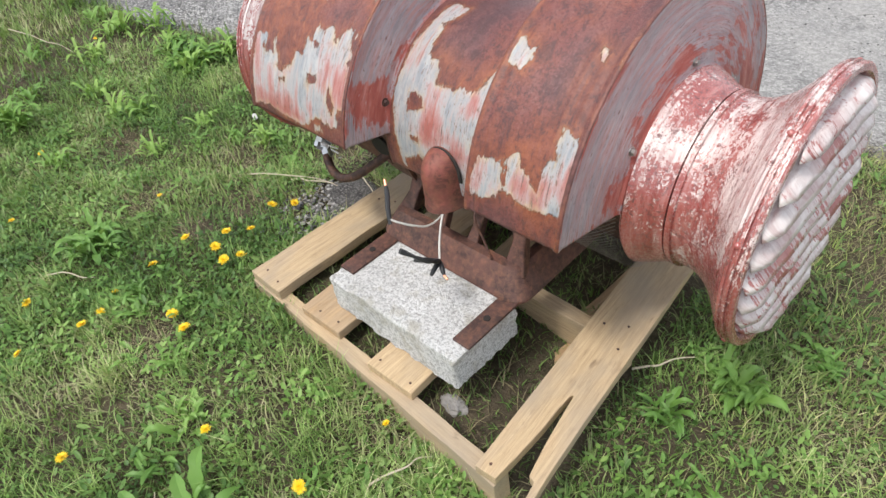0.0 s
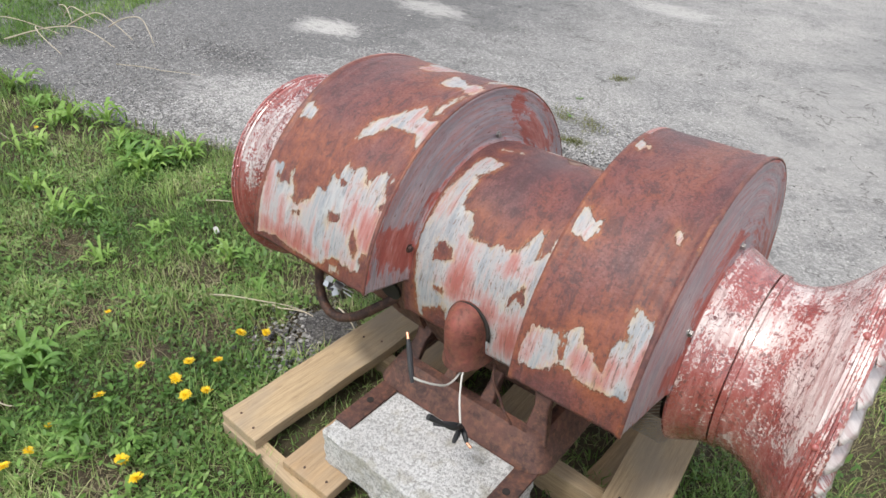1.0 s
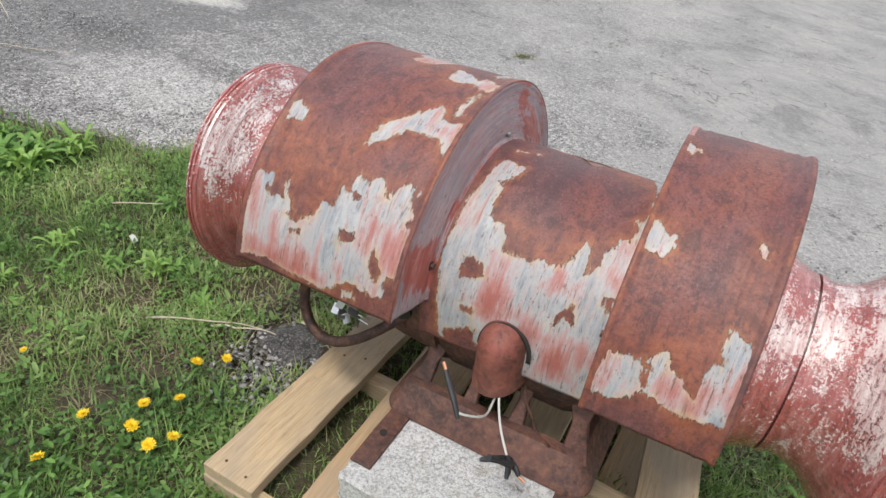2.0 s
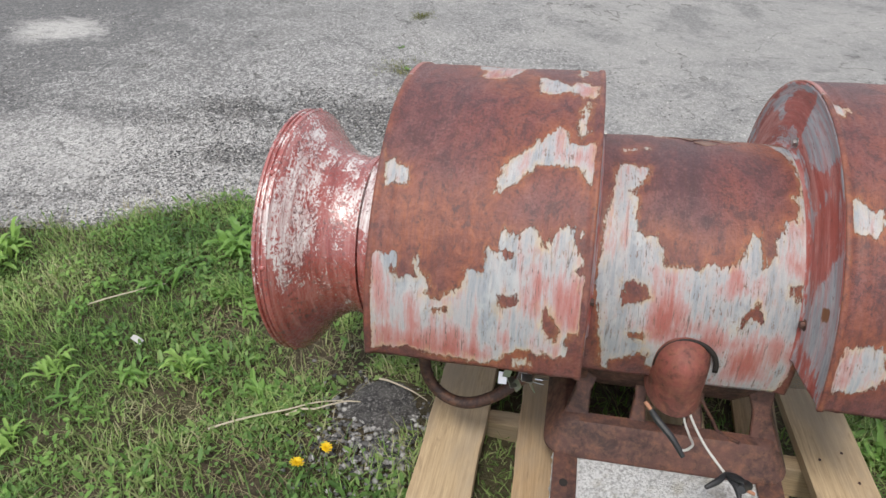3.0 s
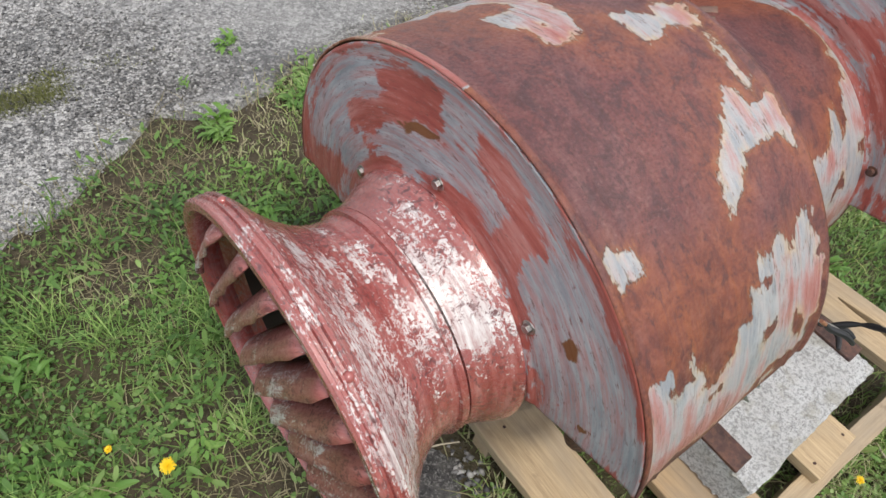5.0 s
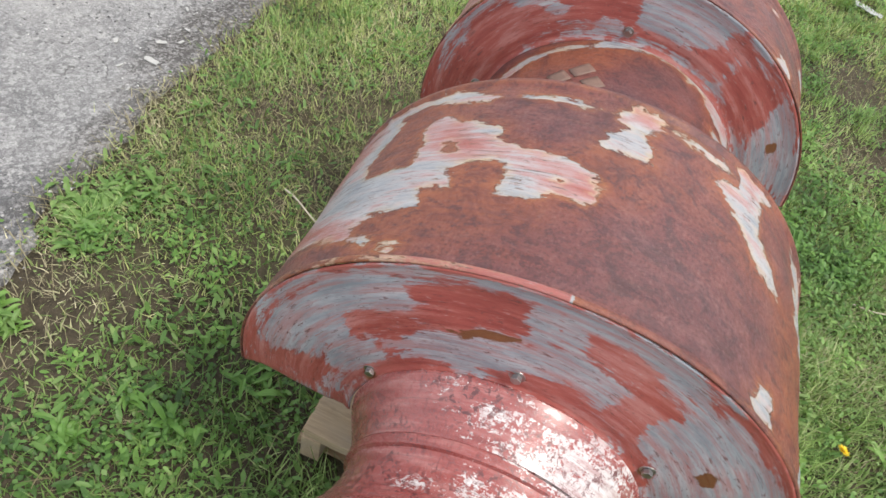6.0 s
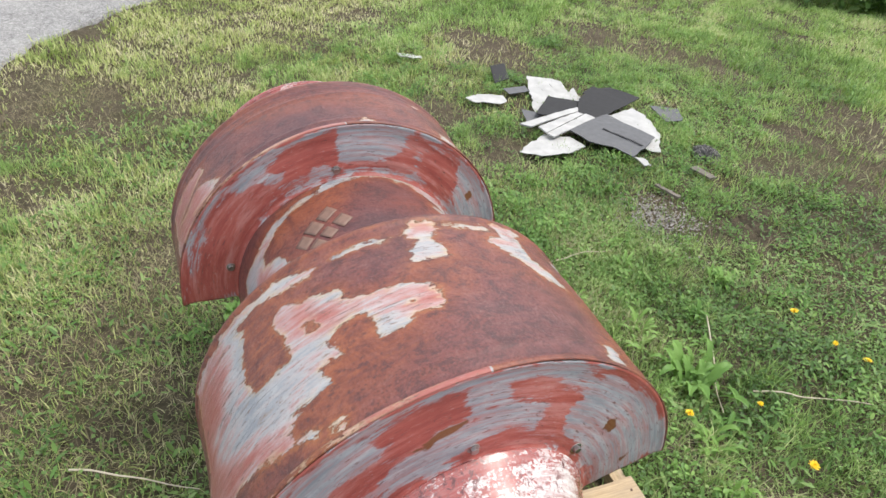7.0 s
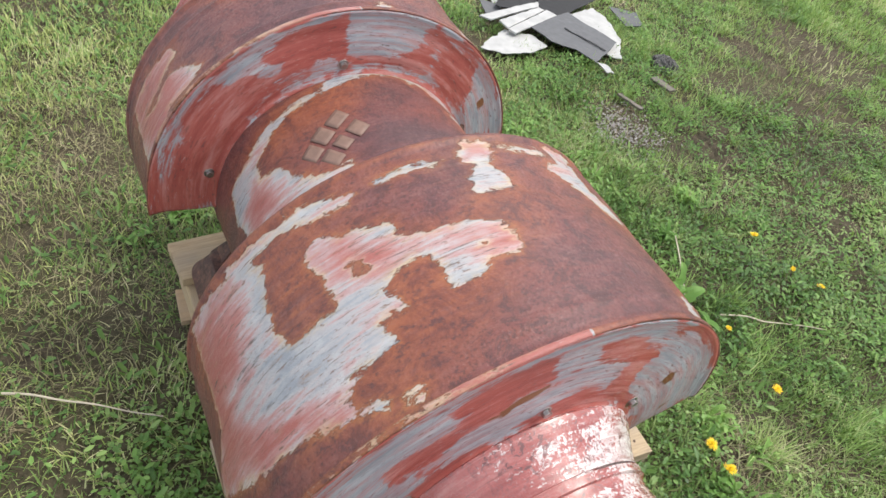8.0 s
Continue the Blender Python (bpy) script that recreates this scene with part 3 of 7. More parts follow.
def lathe_x(bm, profile, y0, z0, sides=96, a0=0.0, a1=360.0):
    """Turns a profile of (x, radius) about an axis along x. Angles from the top towards -y. Puts (arc, along) into the UV map."""
    uvl = bm.loops.layers.uv.verify()
    full = abs(a1 - a0) >= 360
    n = sides + (0 if full else 1)
    rings, along, s = [], [], 0.0
    for i, (x, r) in enumerate(profile):
        if i:
            s += math.hypot(x - profile[i - 1][0], r - profile[i - 1][1])
        along.append(s)
        rings.append([bm.verts.new((x, y0 - r * math.sin(radians(a0 + (a1 - a0) * j / sides)), z0 + r * math.cos(radians(a0 + (a1 - a0) * j / sides)))) for j in range(n)])
    for i in range(len(rings) - 1):
        for j in range(sides):
            f = bm.faces.new((rings[i][j], rings[i][(j + 1) % n], rings[i + 1][(j + 1) % n], rings[i + 1][j]))
            rr = 0.3
            for lp, (ii, jj) in zip(f.loops, ((i, j), (i, j + 1), (i + 1, j + 1), (i + 1, j))):
                lp[uvl].uv = (along[ii], radians(a0 + (a1 - a0) * jj / sides) * rr)
    return rings

# ---- ground ----


def height(x, y):
    """The lie of the land: it falls gently to +x, with a low swell under the pallet."""
    return (-0.20 - 0.063 * 8 * np.tanh(np.asarray(x) / 8) - 0.020 * 10 * np.tanh(np.asarray(y) / 10)
            + 0.17 * np.exp(-((np.asarray(x) + 0.95) ** 2 + (np.asarray(y) - 0.7) ** 2) / 1.3)
            - 0.050 * np.exp(-((np.asarray(x) + 1.1) / 0.9) ** 2 - ((np.asarray(y) - 0.08) / 0.32) ** 2))


def road_edge(x):
    """y at which the grass ends and the broken asphalt begins."""
    x = np.asarray(x, float)
    ex = (-6, -5.2, -4.2, -3.59, -2.97, -2.67, -2.46, -2.2, -2.04, -1.8, -1.5, -1.39, -1.17, -0.97, -0.71, -0.44, -0.18, 0.11, 0.69, 1.3, 1.86, 2.88, 3.26, 3.69, 4.0, 4.36, 5.2, 6.0)
    ey = (1.0, 1.18, 1.36, 1.40, 1.63, 1.77, 1.90, 1.99, 2.02, 2.10, 2.26, 2.36, 2.28, 2.38, 2.35, 2.44, 2.46, 2.43, 2.51, 2.48, 2.44, 2.42, 2.26, 2.0, 1.77, 1.46, 0.6, -0.3)
    return np.interp(x, ex, ey) + 0.018 * np.sin(x * 7.7 + 1) + 0.010 * np.sin(x * 17 + 2)


def spread(lo, hi, fine, n, m):
    """Values that lie close together in the middle and far apart towards lo and hi."""
    mid = np.linspace(fine[0], fine[1], n)
    k = np.linspace(0, 1, m + 1)[1:] ** 3
    return np.concatenate([(fine[0] + (lo - fine[0]) * k)[::-1], mid, fine[1] + (hi - fine[1]) * k])


def sheet(name, xs, ys, zf, material):
    X, Y = np.meshgrid(xs, ys, indexing="ij")
    Z = zf(X, Y)
    co = np.stack([X, Y, Z], -1).reshape(-1, 3)
    nx, ny = X.shape
    i = np.arange(nx * ny).reshape(nx, ny)
    f = np.stack([i[:-1, :-1], i[1:, :-1], i[1:, 1:], i[:-1, 1:]], -1).reshape(-1, 4)
    me = bpy.data.meshes.new(name)
    me.from_pydata(co.tolist(), [], f.tolist())
    me.materials.append(material)
    me.polygons.foreach_set("use_smooth", [True] * len(me.polygons))
    return new(name, me)


rng = np.random.default_rng(7)


def lumps(X, Y):
    return 0.011 * np.sin(X * 9 + 2 * np.sin(Y * 4)) * np.sin(Y * 11 + 1.5 * np.sin(X * 5)) + 0.006 * np.sin(X * 23 + 3 * np.sin(Y * 7)) * np.sin(Y * 19 + 2 * np.sin(X * 6))


ground = sheet("ground", spread(-900, 900, (-5, 5), 220, 24), spread(-900, 900, (-5, 5), 220, 24),
               lambda X, Y: height(X, Y) + lumps(X, Y) - 0.04 * np.clip((Y - road_edge(X) + 0.05) / 0.10, 0, 1), SOIL)
tagged(ground, "bare brown soil under the grass, sloping gently", "ground", kind="structure")


def build_road():
    xs = spread(-600, 600, (-6, 6), 640, 18)
    v = np.concatenate([[0, 0.012, 0.05, 0.1], np.linspace(0.16, 8, 70), 8 + 900 * np.linspace(0, 1, 16)[1:] ** 3])
    X, V = np.meshgrid(xs, v, indexing="ij")
    jag = 0.024 * np.sin(X * 19 + np.sin(X * 31)) * np.sin(X * 7 + 2) + 0.010 * np.sin(X * 41 + 2 * np.sin(X * 13))
    Y = road_edge(np.clip(X, -5.2, 6)) + jag * np.exp(-V) + V
    Z = height(X, Y) + 0.004 + 0.004 * np.sin(X * 2.3) * np.sin(Y * 1.9) + np.where(V <= 0, -0.04, 0.0)
    n, m = X.shape
    i = np.arange(n * m).reshape(n, m)
    f = np.stack([i[:-1, :-1], i[1:, :-1], i[1:, 1:], i[:-1, 1:]], -1).reshape(-1, 4)
    me = bpy.data.meshes.new("road")
    me.from_pydata(np.stack([X, Y, Z], -1).reshape(-1, 3).tolist(), [], f.tolist())
    me.materials.append(ASPHALT)
    me.polygons.foreach_set("use_smooth", [True] * len(me.polygons))
    return tagged(new("road", me), "worn grey asphalt with loose gravel and cracks", "road", kind="structure")


road = build_road()

# ---- the siren ----
AX_Y, AX_Z, HOOD_R = 1.146, 0.428, 0.380
BELL_Z = 0.441
A_BACK, A_FRONT = -95.0, 81.5          # from the top, towards the front
BARREL_R = 0.262
L0, L1, R0, R1 = -1.352, -0.996, -0.648, -0.437
siren = tagged(thing("siren", (-0.82, 1.146, 0.18)), "old double-ended warning siren, rusted with peeling grey and red paint", "siren")


def in_patch(px, pa, outline):
    """Signed distance (m, inside positive) of unrolled points to a closed outline of (x mm, arc mm)."""
    o = np.array(outline, float).reshape(-1, 2) / 1000.0
    inside = np.zeros(px.shape, bool)
    best = np.full(px.shape, 9.0)
    for (x0, y0), (x1, y1) in zip(o, np.roll(o, -1, 0)):
        dx, dy = x1 - x0, y1 - y0
        t = np.clip(((px - x0) * dx + (pa - y0) * dy) / (dx * dx + dy * dy + 1e-12), 0, 1)
        best = np.minimum(best, np.hypot(px - x0 - t * dx, pa - y0 - t * dy))
        cross = ((y0 > pa) != (y1 > pa)) & (px < dx * (pa - y0) / (dy if dy else 1e-12) + x0)
        inside ^= cross
    return np.where(inside, best, -best)


def paint_field(px, pa, painted, bare):
    """Where the paint still holds: in the painted outlines, less the bare ones."""
    f = np.full(px.shape, -0.2)
    for o in painted:
        f = np.maximum(f, in_patch(px, pa, o))
    for o in bare:
        f = np.minimum(f, -in_patch(px, pa, o))
    return f


def sheet_shell(name, x0, x1, radius, a0, a1, painted, bare, red, fresh, parent, label, bead=0.0035, dents=0.0015, seams=()):
    """A rolled steel sheet over the top of the siren, with beaded ends and the worn paint stored on it."""
    nx, na = max(20, int((x1 - x0) / 0.006)), int(radians(a1 - a0) * radius / 0.006)
    u = np.concatenate([[0, 0.004, 0.008], np.linspace(0.012, x1 - x0 - 0.012, nx), [x1 - x0 - 0.008, x1 - x0 - 0.004, x1 - x0]]) + x0
    a = np.linspace(a0, a1, na)
    U, A = np.meshgrid(u, a, indexing="ij")
    end = np.minimum(U - x0, x1 - U)
    R = radius + np.where(end < 0.009, bead, 0) + dents * (np.sin(U * 14 + A * 0.05) * np.sin(A * 0.07 + 1) + 0.6 * np.sin(U * 37 + A * 0.11))
    for at, w, up in seams:
        R = R + up * np.exp(-((U - at) / w) ** 2)
    co = np.stack([U, AX_Y - R * np.sin(np.radians(A)), AX_Z + R * np.cos(np.radians(A))], -1).reshape(-1, 3)
    n, m = U.shape
    i = np.arange(n * m).reshape(n, m)
    f = np.stack([i[:-1, :-1], i[:-1, 1:], i[1:, 1:], i[1:, :-1]], -1).reshape(-1, 4)
    me = bpy.data.meshes.new(name)
    me.from_pydata(co.tolist(), [], f.tolist())
    me.polygons.foreach_set("use_smooth", [True] * len(me.polygons))
    arc = np.radians(A) * radius
    coat = np.where(end < 0.010, -0.010, paint_field(U, arc, painted, bare))
    # a pink stretch of primer left on the bead towards the back
    rim = (U - x0 < 0.011) & (arc > -0.46) & (arc < -0.02) & (radius > 0.3)
    coat = np.where(rim, np.maximum(coat, 0.006 + 0.010 * np.sin(arc * 9 + 1.2)), coat)
    me.attributes.new("paint", "FLOAT", "POINT").data.foreach_set("value", coat.ravel())
    me.attributes.new("red", "FLOAT", "POINT").data.foreach_set("value", np.where(rim, 0.05, paint_field(U, arc, red, [])).ravel())
    me.attributes.new("fresh", "FLOAT", "POINT").data.foreach_set("value", np.clip(paint_field(U, arc, fresh, []) / 0.06 + 0.5, 0, 1).ravel())
    uv = np.stack([U, arc], -1).reshape(-1, 2)[f.ravel()]
    me.uv_layers.new(name="unrolled").data.foreach_set("uv", uv.ravel())
    me.materials.append(SHEET)
    ob = under(new(name, me), parent)
    mod = ob.modifiers.new("thickness", "SOLIDIFY")
    mod.thickness, mod.offset = 0.003, -1
    return tagged(ob, label)


def end_plate(x, hole, parent, side, mat, grey=(), red=(), spots=(), bulge=0.008):
    """Half-round end of a hood, slightly dished, cut straight below, with a collar round the neck.
    grey, red, spots: outlines of (y, z) in mm from the axis where the top coat holds, has gone, or has rusted."""
    s = side
    prof = [(0.0012, HOOD_R + 0.0002), (0.0010, HOOD_R - 0.003), (-0.001, HOOD_R - 0.010), (-0.0012, HOOD_R - 0.03), (bulge * 0.45, HOOD_R * 0.55 + hole * 0.45), (bulge * 0.9, hole + 0.035), (bulge, hole + 0.012), (bulge + 0.004, hole + 0.004), (bulge + 0.005, hole)]
    rs = np.concatenate([np.linspace(HOOD_R + 0.0002, hole + 0.02, int((HOOD_R - hole) / 0.005)), np.linspace(hole + 0.016, hole, 5)])
    d = np.interp(-rs, [-r for _, r in prof], [q for q, _ in prof])
    a = np.radians(np.linspace(A_BACK, A_FRONT, 200))
    Rr, A = np.meshgrid(rs, a, indexing="ij")
    D = np.repeat(d[:, None], len(a), 1) + 0.0011 * np.sin(A * 9 + Rr * 40) * (Rr > hole + 0.03) * (Rr < HOOD_R - 0.02)
    py, pz = -Rr * np.sin(A), Rr * np.cos(A)
    co = np.stack([x + s * D, AX_Y + py, AX_Z + pz], -1).reshape(-1, 3)
    n, m = Rr.shape
    i = np.arange(n * m).reshape(n, m)
    q = np.stack([i[:-1, :-1], i[1:, :-1], i[1:, 1:], i[:-1, 1:]], -1).reshape(-1, 4)
    if s < 0:
        q = q[:, ::-1]
    me = bpy.data.meshes.new("end_plate")
    me.from_pydata(co.tolist(), [], q.tolist())
    me.polygons.foreach_set("use_smooth", [True] * len(me.polygons))
    g = np.zeros(py.shape)
    for outlines, sign in ((grey, 1), (red, -1)):
        for o in outlines:
            g += sign * np.clip(in_patch(py, pz, o) + 0.010, 0, 0.024)
    me.attributes.new("grey", "FLOAT", "POINT").data.foreach_set("value", np.clip(g, -0.024, 0.024).ravel())
    me.attributes.new("spots", "FLOAT", "POINT").data.foreach_set("value", paint_field(py, pz, spots, []).ravel())
    uv = np.stack([HOOD_R - Rr, A * 0.3], -1).reshape(-1, 2)[q.ravel()]
    me.uv_layers.new(name="unrolled").data.foreach_set("uv", uv.ravel())
    me.materials.append(mat)
    ob = under(new("end_plate", me), parent)
    mod = ob.modifiers.new("thickness", "SOLIDIFY")
    mod.thickness, mod.offset = 0.0025, -1
    return tagged(ob, "red primer end plate with dragged grey paint")


def bolt(at, axis, parent, r=0.0054, mat=None):
    """A hexagon bolt on a washer."""
    bm = bmesh.new()
    ax = Vector(axis).normalized()
    m = Matrix.Translation(at) @ Vector((0, 0, 1)).rotation_difference(ax).to_matrix().to_4x4()
    prism(bm, [(r * 1.5 * math.cos(t * math.pi / 8), r * 1.5 * math.sin(t * math.pi / 8)) for t in range(16)], -0.002, 0.0015, m)
    prism(bm, [(r * math.cos(t * math.pi / 3), r * math.sin(t * math.pi / 3)) for t in range(6)], 0.0015, 0.008, m)
    return part("bolt", bm, mat or STEEL, parent, "rusty hexagon bolt" if mat else "zinc-plated hexagon bolt", smooth=False, bevel=0.0006)


PAINT_L, BARE_L, RED_L, PAINT_M, BARE_M, RED_M, PAINT_R, BARE_R, RED_R = [], [], [], [], [], [], [], [], []
# paint_l: outlines of (x, arc) in mm on the unrolled sheet
PAINT_L.append((-1345, 365, -1305, 359, -1302, 393, -1278, 396, -1267, 357, -1265, 383, -1251, 393, -1247, 411, -1259, 422, -1247, 426, -1212, 418, -1195, 405, -1184, 374, -1158, 378, -1157, 338, -1137, 346, -1141, 328, -1134, 306, -1124, 324, -1119, 310, -1116, 328, -1107, 310, -1093, 299, -1081, 304, -1075, 326, -1065, 332, -1056, 300, -1028, 294, -1017, 305, -1026, 317, -1010, 343, -1018, 358, -1009, 371, -1002, 428, -1003, 456, -1017, 457, -1026, 476, -1019, 501, -1058, 502, -1093, 497, -1120, 513, -1127, 524, -1158, 532, -1184, 525, -1216, 528, -1287, 517, -1340, 527))
PAINT_L.append((-1105, 517, -1081, 512, -1076, 525, -1098, 529))
PAINT_L.append((-1339, 214, -1328, 206, -1319, 216, -1304, 220, -1302, 245, -1331, 246, -1339, 232))
PAINT_L.append((-1157, 250, -1140, 192, -1097, 155, -1066, 117, -1056, 122, -1051, 153, -1036, 158, -1008, 146, -1003, 189, -1009, 227, -1017, 218, -1025, 198, -1057, 194, -1092, 195, -1111, 212, -1125, 231))
PAINT_L.append((-1023, 44, -1018, 49, -1024, 108, -1020, 128, -1034, 140, -1036, 126, -1032, 86))
PAINT_L.append((-1010, -11, -1010, 22, -1021, 35, -1053, 12, -1072, 20, -1102, 27, -1108, 13, -1110, -15, -1115, -45, -1083, -31, -1055, -12, -1039, -29))
PAINT_L.append((-1033, -152, -1032, -127, -1031, -86, -1037, -53, -1044, -60, -1040, -98, -1041, -131, -1040, -152))
PAINT_L.append((-1010, -398, -1009, -345, -1014, -303, -1012, -254, -1032, -201, -1040, -183, -1047, -198, -1040, -255, -1026, -308, -1032, -355, -1038, -383))
PAINT_L.append((-1086, -274, -1073, -251, -1088, -223, -1105, -158, -1135, -163, -1155, -56, -1176, -23, -1205, -26, -1215, -37, -1209, -70, -1227, -92, -1230, -131, -1197, -129, -1175, -136, -1172, -149, -1180, -182, -1193, -210, -1215, -190, -1228, -189, -1224, -210, -1233, -227, -1250, -214, -1259, -218, -1267, -271, -1285, -302, -1303, -283, -1318, -252, -1326, -256, -1312, -287, -1297, -348, -1285, -445, -1274, -491, -1225, -623, -1170, -531, -1065, -522, -1001, -524, -1005, -469, -1021, -403, -1024, -363, -1052, -338, -1103, -353, -1155, -352, -1183, -334, -1182, -261, -1160, -257, -1133, -262, -1100, -275))
PAINT_L.append((-1323, -239, -1324, -216, -1330, -221, -1329, -239))
# bare_l: outlines of (x, arc) in mm on the unrolled sheet
BARE_L.append((-1136, 407, -1119, 409, -1107, 405, -1106, 427, -1126, 430, -1132, 445, -1135, 424))
BARE_L.append((-1067, 422, -1058, 419, -1044, 444, -1035, 459, -1041, 478, -1055, 470, -1066, 452))
BARE_L.append((-1137, 339, -1121, 336, -1117, 350, -1130, 353))
BARE_L.append((-1248, 447, -1232, 440, -1210, 433, -1215, 448, -1241, 453))
BARE_L.append((-1257, 414, -1231, 409, -1212, 418, -1227, 429, -1247, 423))
BARE_L.append((-1027, 304, -1007, 300, -1006, 324, -1023, 324))
BARE_L.append((-1019, 359, -1009, 352, -1008, 370, -1016, 368))
BARE_L.append((-1310, 379, -1273, 371, -1269, 394, -1296, 397, -1308, 391))
BARE_L.append((-1131, -231, -1138, -211, -1156, -209, -1153, -229))
BARE_L.append((-1182, -74, -1184, -65, -1191, -68, -1189, -76))
BARE_L.append((-1290, -474, -1299, -426, -1315, -415, -1322, -432, -1301, -473))
# red_l: outlines of (x, arc) in mm on the unrolled sheet
RED_L.append((-1345, 365, -1318, 419, -1312, 477, -1260, 499, -1193, 480, -1154, 512, -1193, 536, -1338, 532))
RED_L.append((-1083, 369, -1064, 378, -1070, 426, -1085, 426))
RED_L.append((-1047, 383, -1009, 379, -1003, 456, -1042, 455, -1056, 409))
RED_L.append((-1279, 428, -1266, 425, -1266, 478, -1279, 478))
RED_L.append((-1064, 131, -1048, 149, -1057, 186, -1071, 170))
RED_L.append((-1041, 166, -1009, 152, -1005, 189, -1042, 197))
RED_L.append((-1062, 127, -1042, 159, -1007, 190, -1059, 192))
RED_L.append((-1085, -269, -1093, -225, -1147, -168, -1152, -94, -1176, -75, -1185, -125, -1158, -158, -1149, -208, -1134, -241))
RED_L.append((-1037, -532, -1053, -389, -1104, -375, -1127, -464, -1204, -478, -1260, -416, -1267, -466, -1226, -584, -1154, -556))
RED_L.append((-1010, -11, -1014, 39, -1041, 14, -1038, -23))
RED_L.append((-1194, -77, -1179, -25, -1205, -26, -1210, -62))
RED_L.append((-1018, -590, -1018, -478, -1035, -410, -1069, -371, -1116, -407, -1156, -413, -1162, -490, -1120, -600))
RED_L.append((-1229, -440, -1249, -364, -1276, -303, -1303, -283, -1315, -321, -1283, -403, -1298, -438, -1264, -483))
RED_L.append((-1163, -606, -1232, -459, -1276, -519, -1240, -610))
RED_L.append((-1082, -246, -1078, -219, -1101, -196, -1118, -211, -1122, -245, -1108, -265))
RED_L.append((-1051, -298, -1046, -240, -1041, -188, -1056, -190, -1069, -250, -1068, -325))
# paint_m: outlines of (x, arc) in mm on the unrolled sheet
PAINT_M.append((-908, -22, -948, -3))
PAINT_M.append((-957, 41, -912, 41, -906, 59, -922, 87, -938, 102, -926, 120, -928, 182, -893, 186, -878, 203, -875, 232, -850, 233, -822, 235, -799, 218, -790, 225, -769, 226, -752, 206, -739, 170, -729, 168, -721, 194, -719, 220, -706, 204, -690, 151, -681, 136, -667, 142, -653, 163, -650, 155, -662, 126, -676, 91, -660, 86, -650, 30, -648, -49, -618, -91, -632, 31, -638, 122, -639, 212, -640, 306, -642, 383, -667, 456, -740, 473, -876, 448, -956, 444, -980, 276, -976, 181))
PAINT_M.append((-725, -282, -700, -208, -689, -166, -676, -96, -648, -43, -642, 26, -630, 109, -701, 197, -670, 133, -658, 68, -665, -6, -681, -70, -692, -122, -697, -157, -717, -204, -754, -257, -783, -254, -796, -213, -846, -190, -874, -146, -868, -100, -887, -104, -890, -174, -881, -242, -858, -319, -793, -356, -729, -333))
# bare_m: outlines of (x, arc) in mm on the unrolled sheet
BARE_M.append((-940, 263, -920, 261, -896, 271, -891, 289, -914, 300, -937, 307))
BARE_M.append((-749, 332, -743, 303, -735, 289, -720, 275, -712, 294, -712, 312, -731, 305, -740, 329))
BARE_M.append((-679, 247, -661, 244, -657, 267, -665, 281, -672, 262))
BARE_M.append((-919, 356, -887, 349, -894, 369, -917, 364))
BARE_M.append((-878, 213, -848, 204, -845, 228, -873, 230))
BARE_M.append((-949, 428, -887, 388, -862, 467, -951, 474))
# red_m: outlines of (x, arc) in mm on the unrolled sheet
RED_M.append((-906, 345, -876, 251, -850, 242, -850, 342))
RED_M.append((-746, 420, -750, 379, -706, 369, -699, 414))
RED_M.append((-754, 236, -722, 246, -731, 265))
RED_M.append((-680, 210, -657, 209, -660, 225))
RED_M.append((-696, 346, -662, 326, -645, 370, -679, 381))
RED_M.append((-780, -273, -833, -222, -867, -243, -849, -301, -796, -325))
RED_M.append((-855, 341, -801, 322, -778, 355))
RED_M.append((-812, -311, -824, -245, -853, -230, -855, -295, -843, -320))
RED_M.append((-884, 242, -849, 229, -837, 294, -846, 358, -902, 355, -903, 312, -873, 298))
RED_M.append((-765, 230, -746, 246, -727, 263, -766, 262))
RED_M.append((-824, 355, -777, 337, -747, 355, -770, 376))
# paint_r: outlines of (x, arc) in mm on the unrolled sheet
PAINT_R.append((-654, 255, -646, 213, -630, 218, -609, 237, -604, 226, -597, 248, -603, 271, -627, 266))
PAINT_R.append((-655, 509, -640, 463, -628, 434, -602, 424, -578, 438, -574, 421, -551, 402, -540, 424, -525, 427, -513, 441, -496, 452, -492, 401, -478, 390, -484, 339, -470, 344, -455, 347, -442, 368, -436, 403, -428, 445, -445, 476, -473, 478, -500, 484, -543, 477, -567, 468, -577, 486, -611, 502, -638, 505))
PAINT_R.append((-479, 214, -482, 196, -474, 206, -473, 219))
PAINT_R.append((-639, 38, -635, 13, -616, 33, -632, 44))
PAINT_R.append((-581, -507, -493, -509, -491, -432, -506, -355, -534, -348, -550, -389, -573, -345, -611, -307, -624, -325, -628, -368, -664, -416, -729, -448, -681, -528))
# bare_r: outlines of (x, arc) in mm on the unrolled sheet
BARE_R.append((-581, 444, -570, 429, -560, 464, -571, 470))
BARE_R.append((-623, -398, -626, -363, -671, -372, -682, -414, -650, -414))
# red_r: outlines of (x, arc) in mm on the unrolled sheet
RED_R.append((-510, 454, -501, 415, -474, 421, -442, 387, -434, 420, -462, 454))
RED_R.append((-467, 214, -461, 182, -450, 195, -453, 218))


RED_R.append((-581, -520, -490, -520, -488, -425, -505, -350, -560, -370, -600, -330, -700, -440))
BARE_R.append((-560, -470, -545, -400, -530, -360, -548, -350, -575, -430))
RED_R.append((-540, 455, -501, 415, -484, 446, -500, 484, -526, 467))

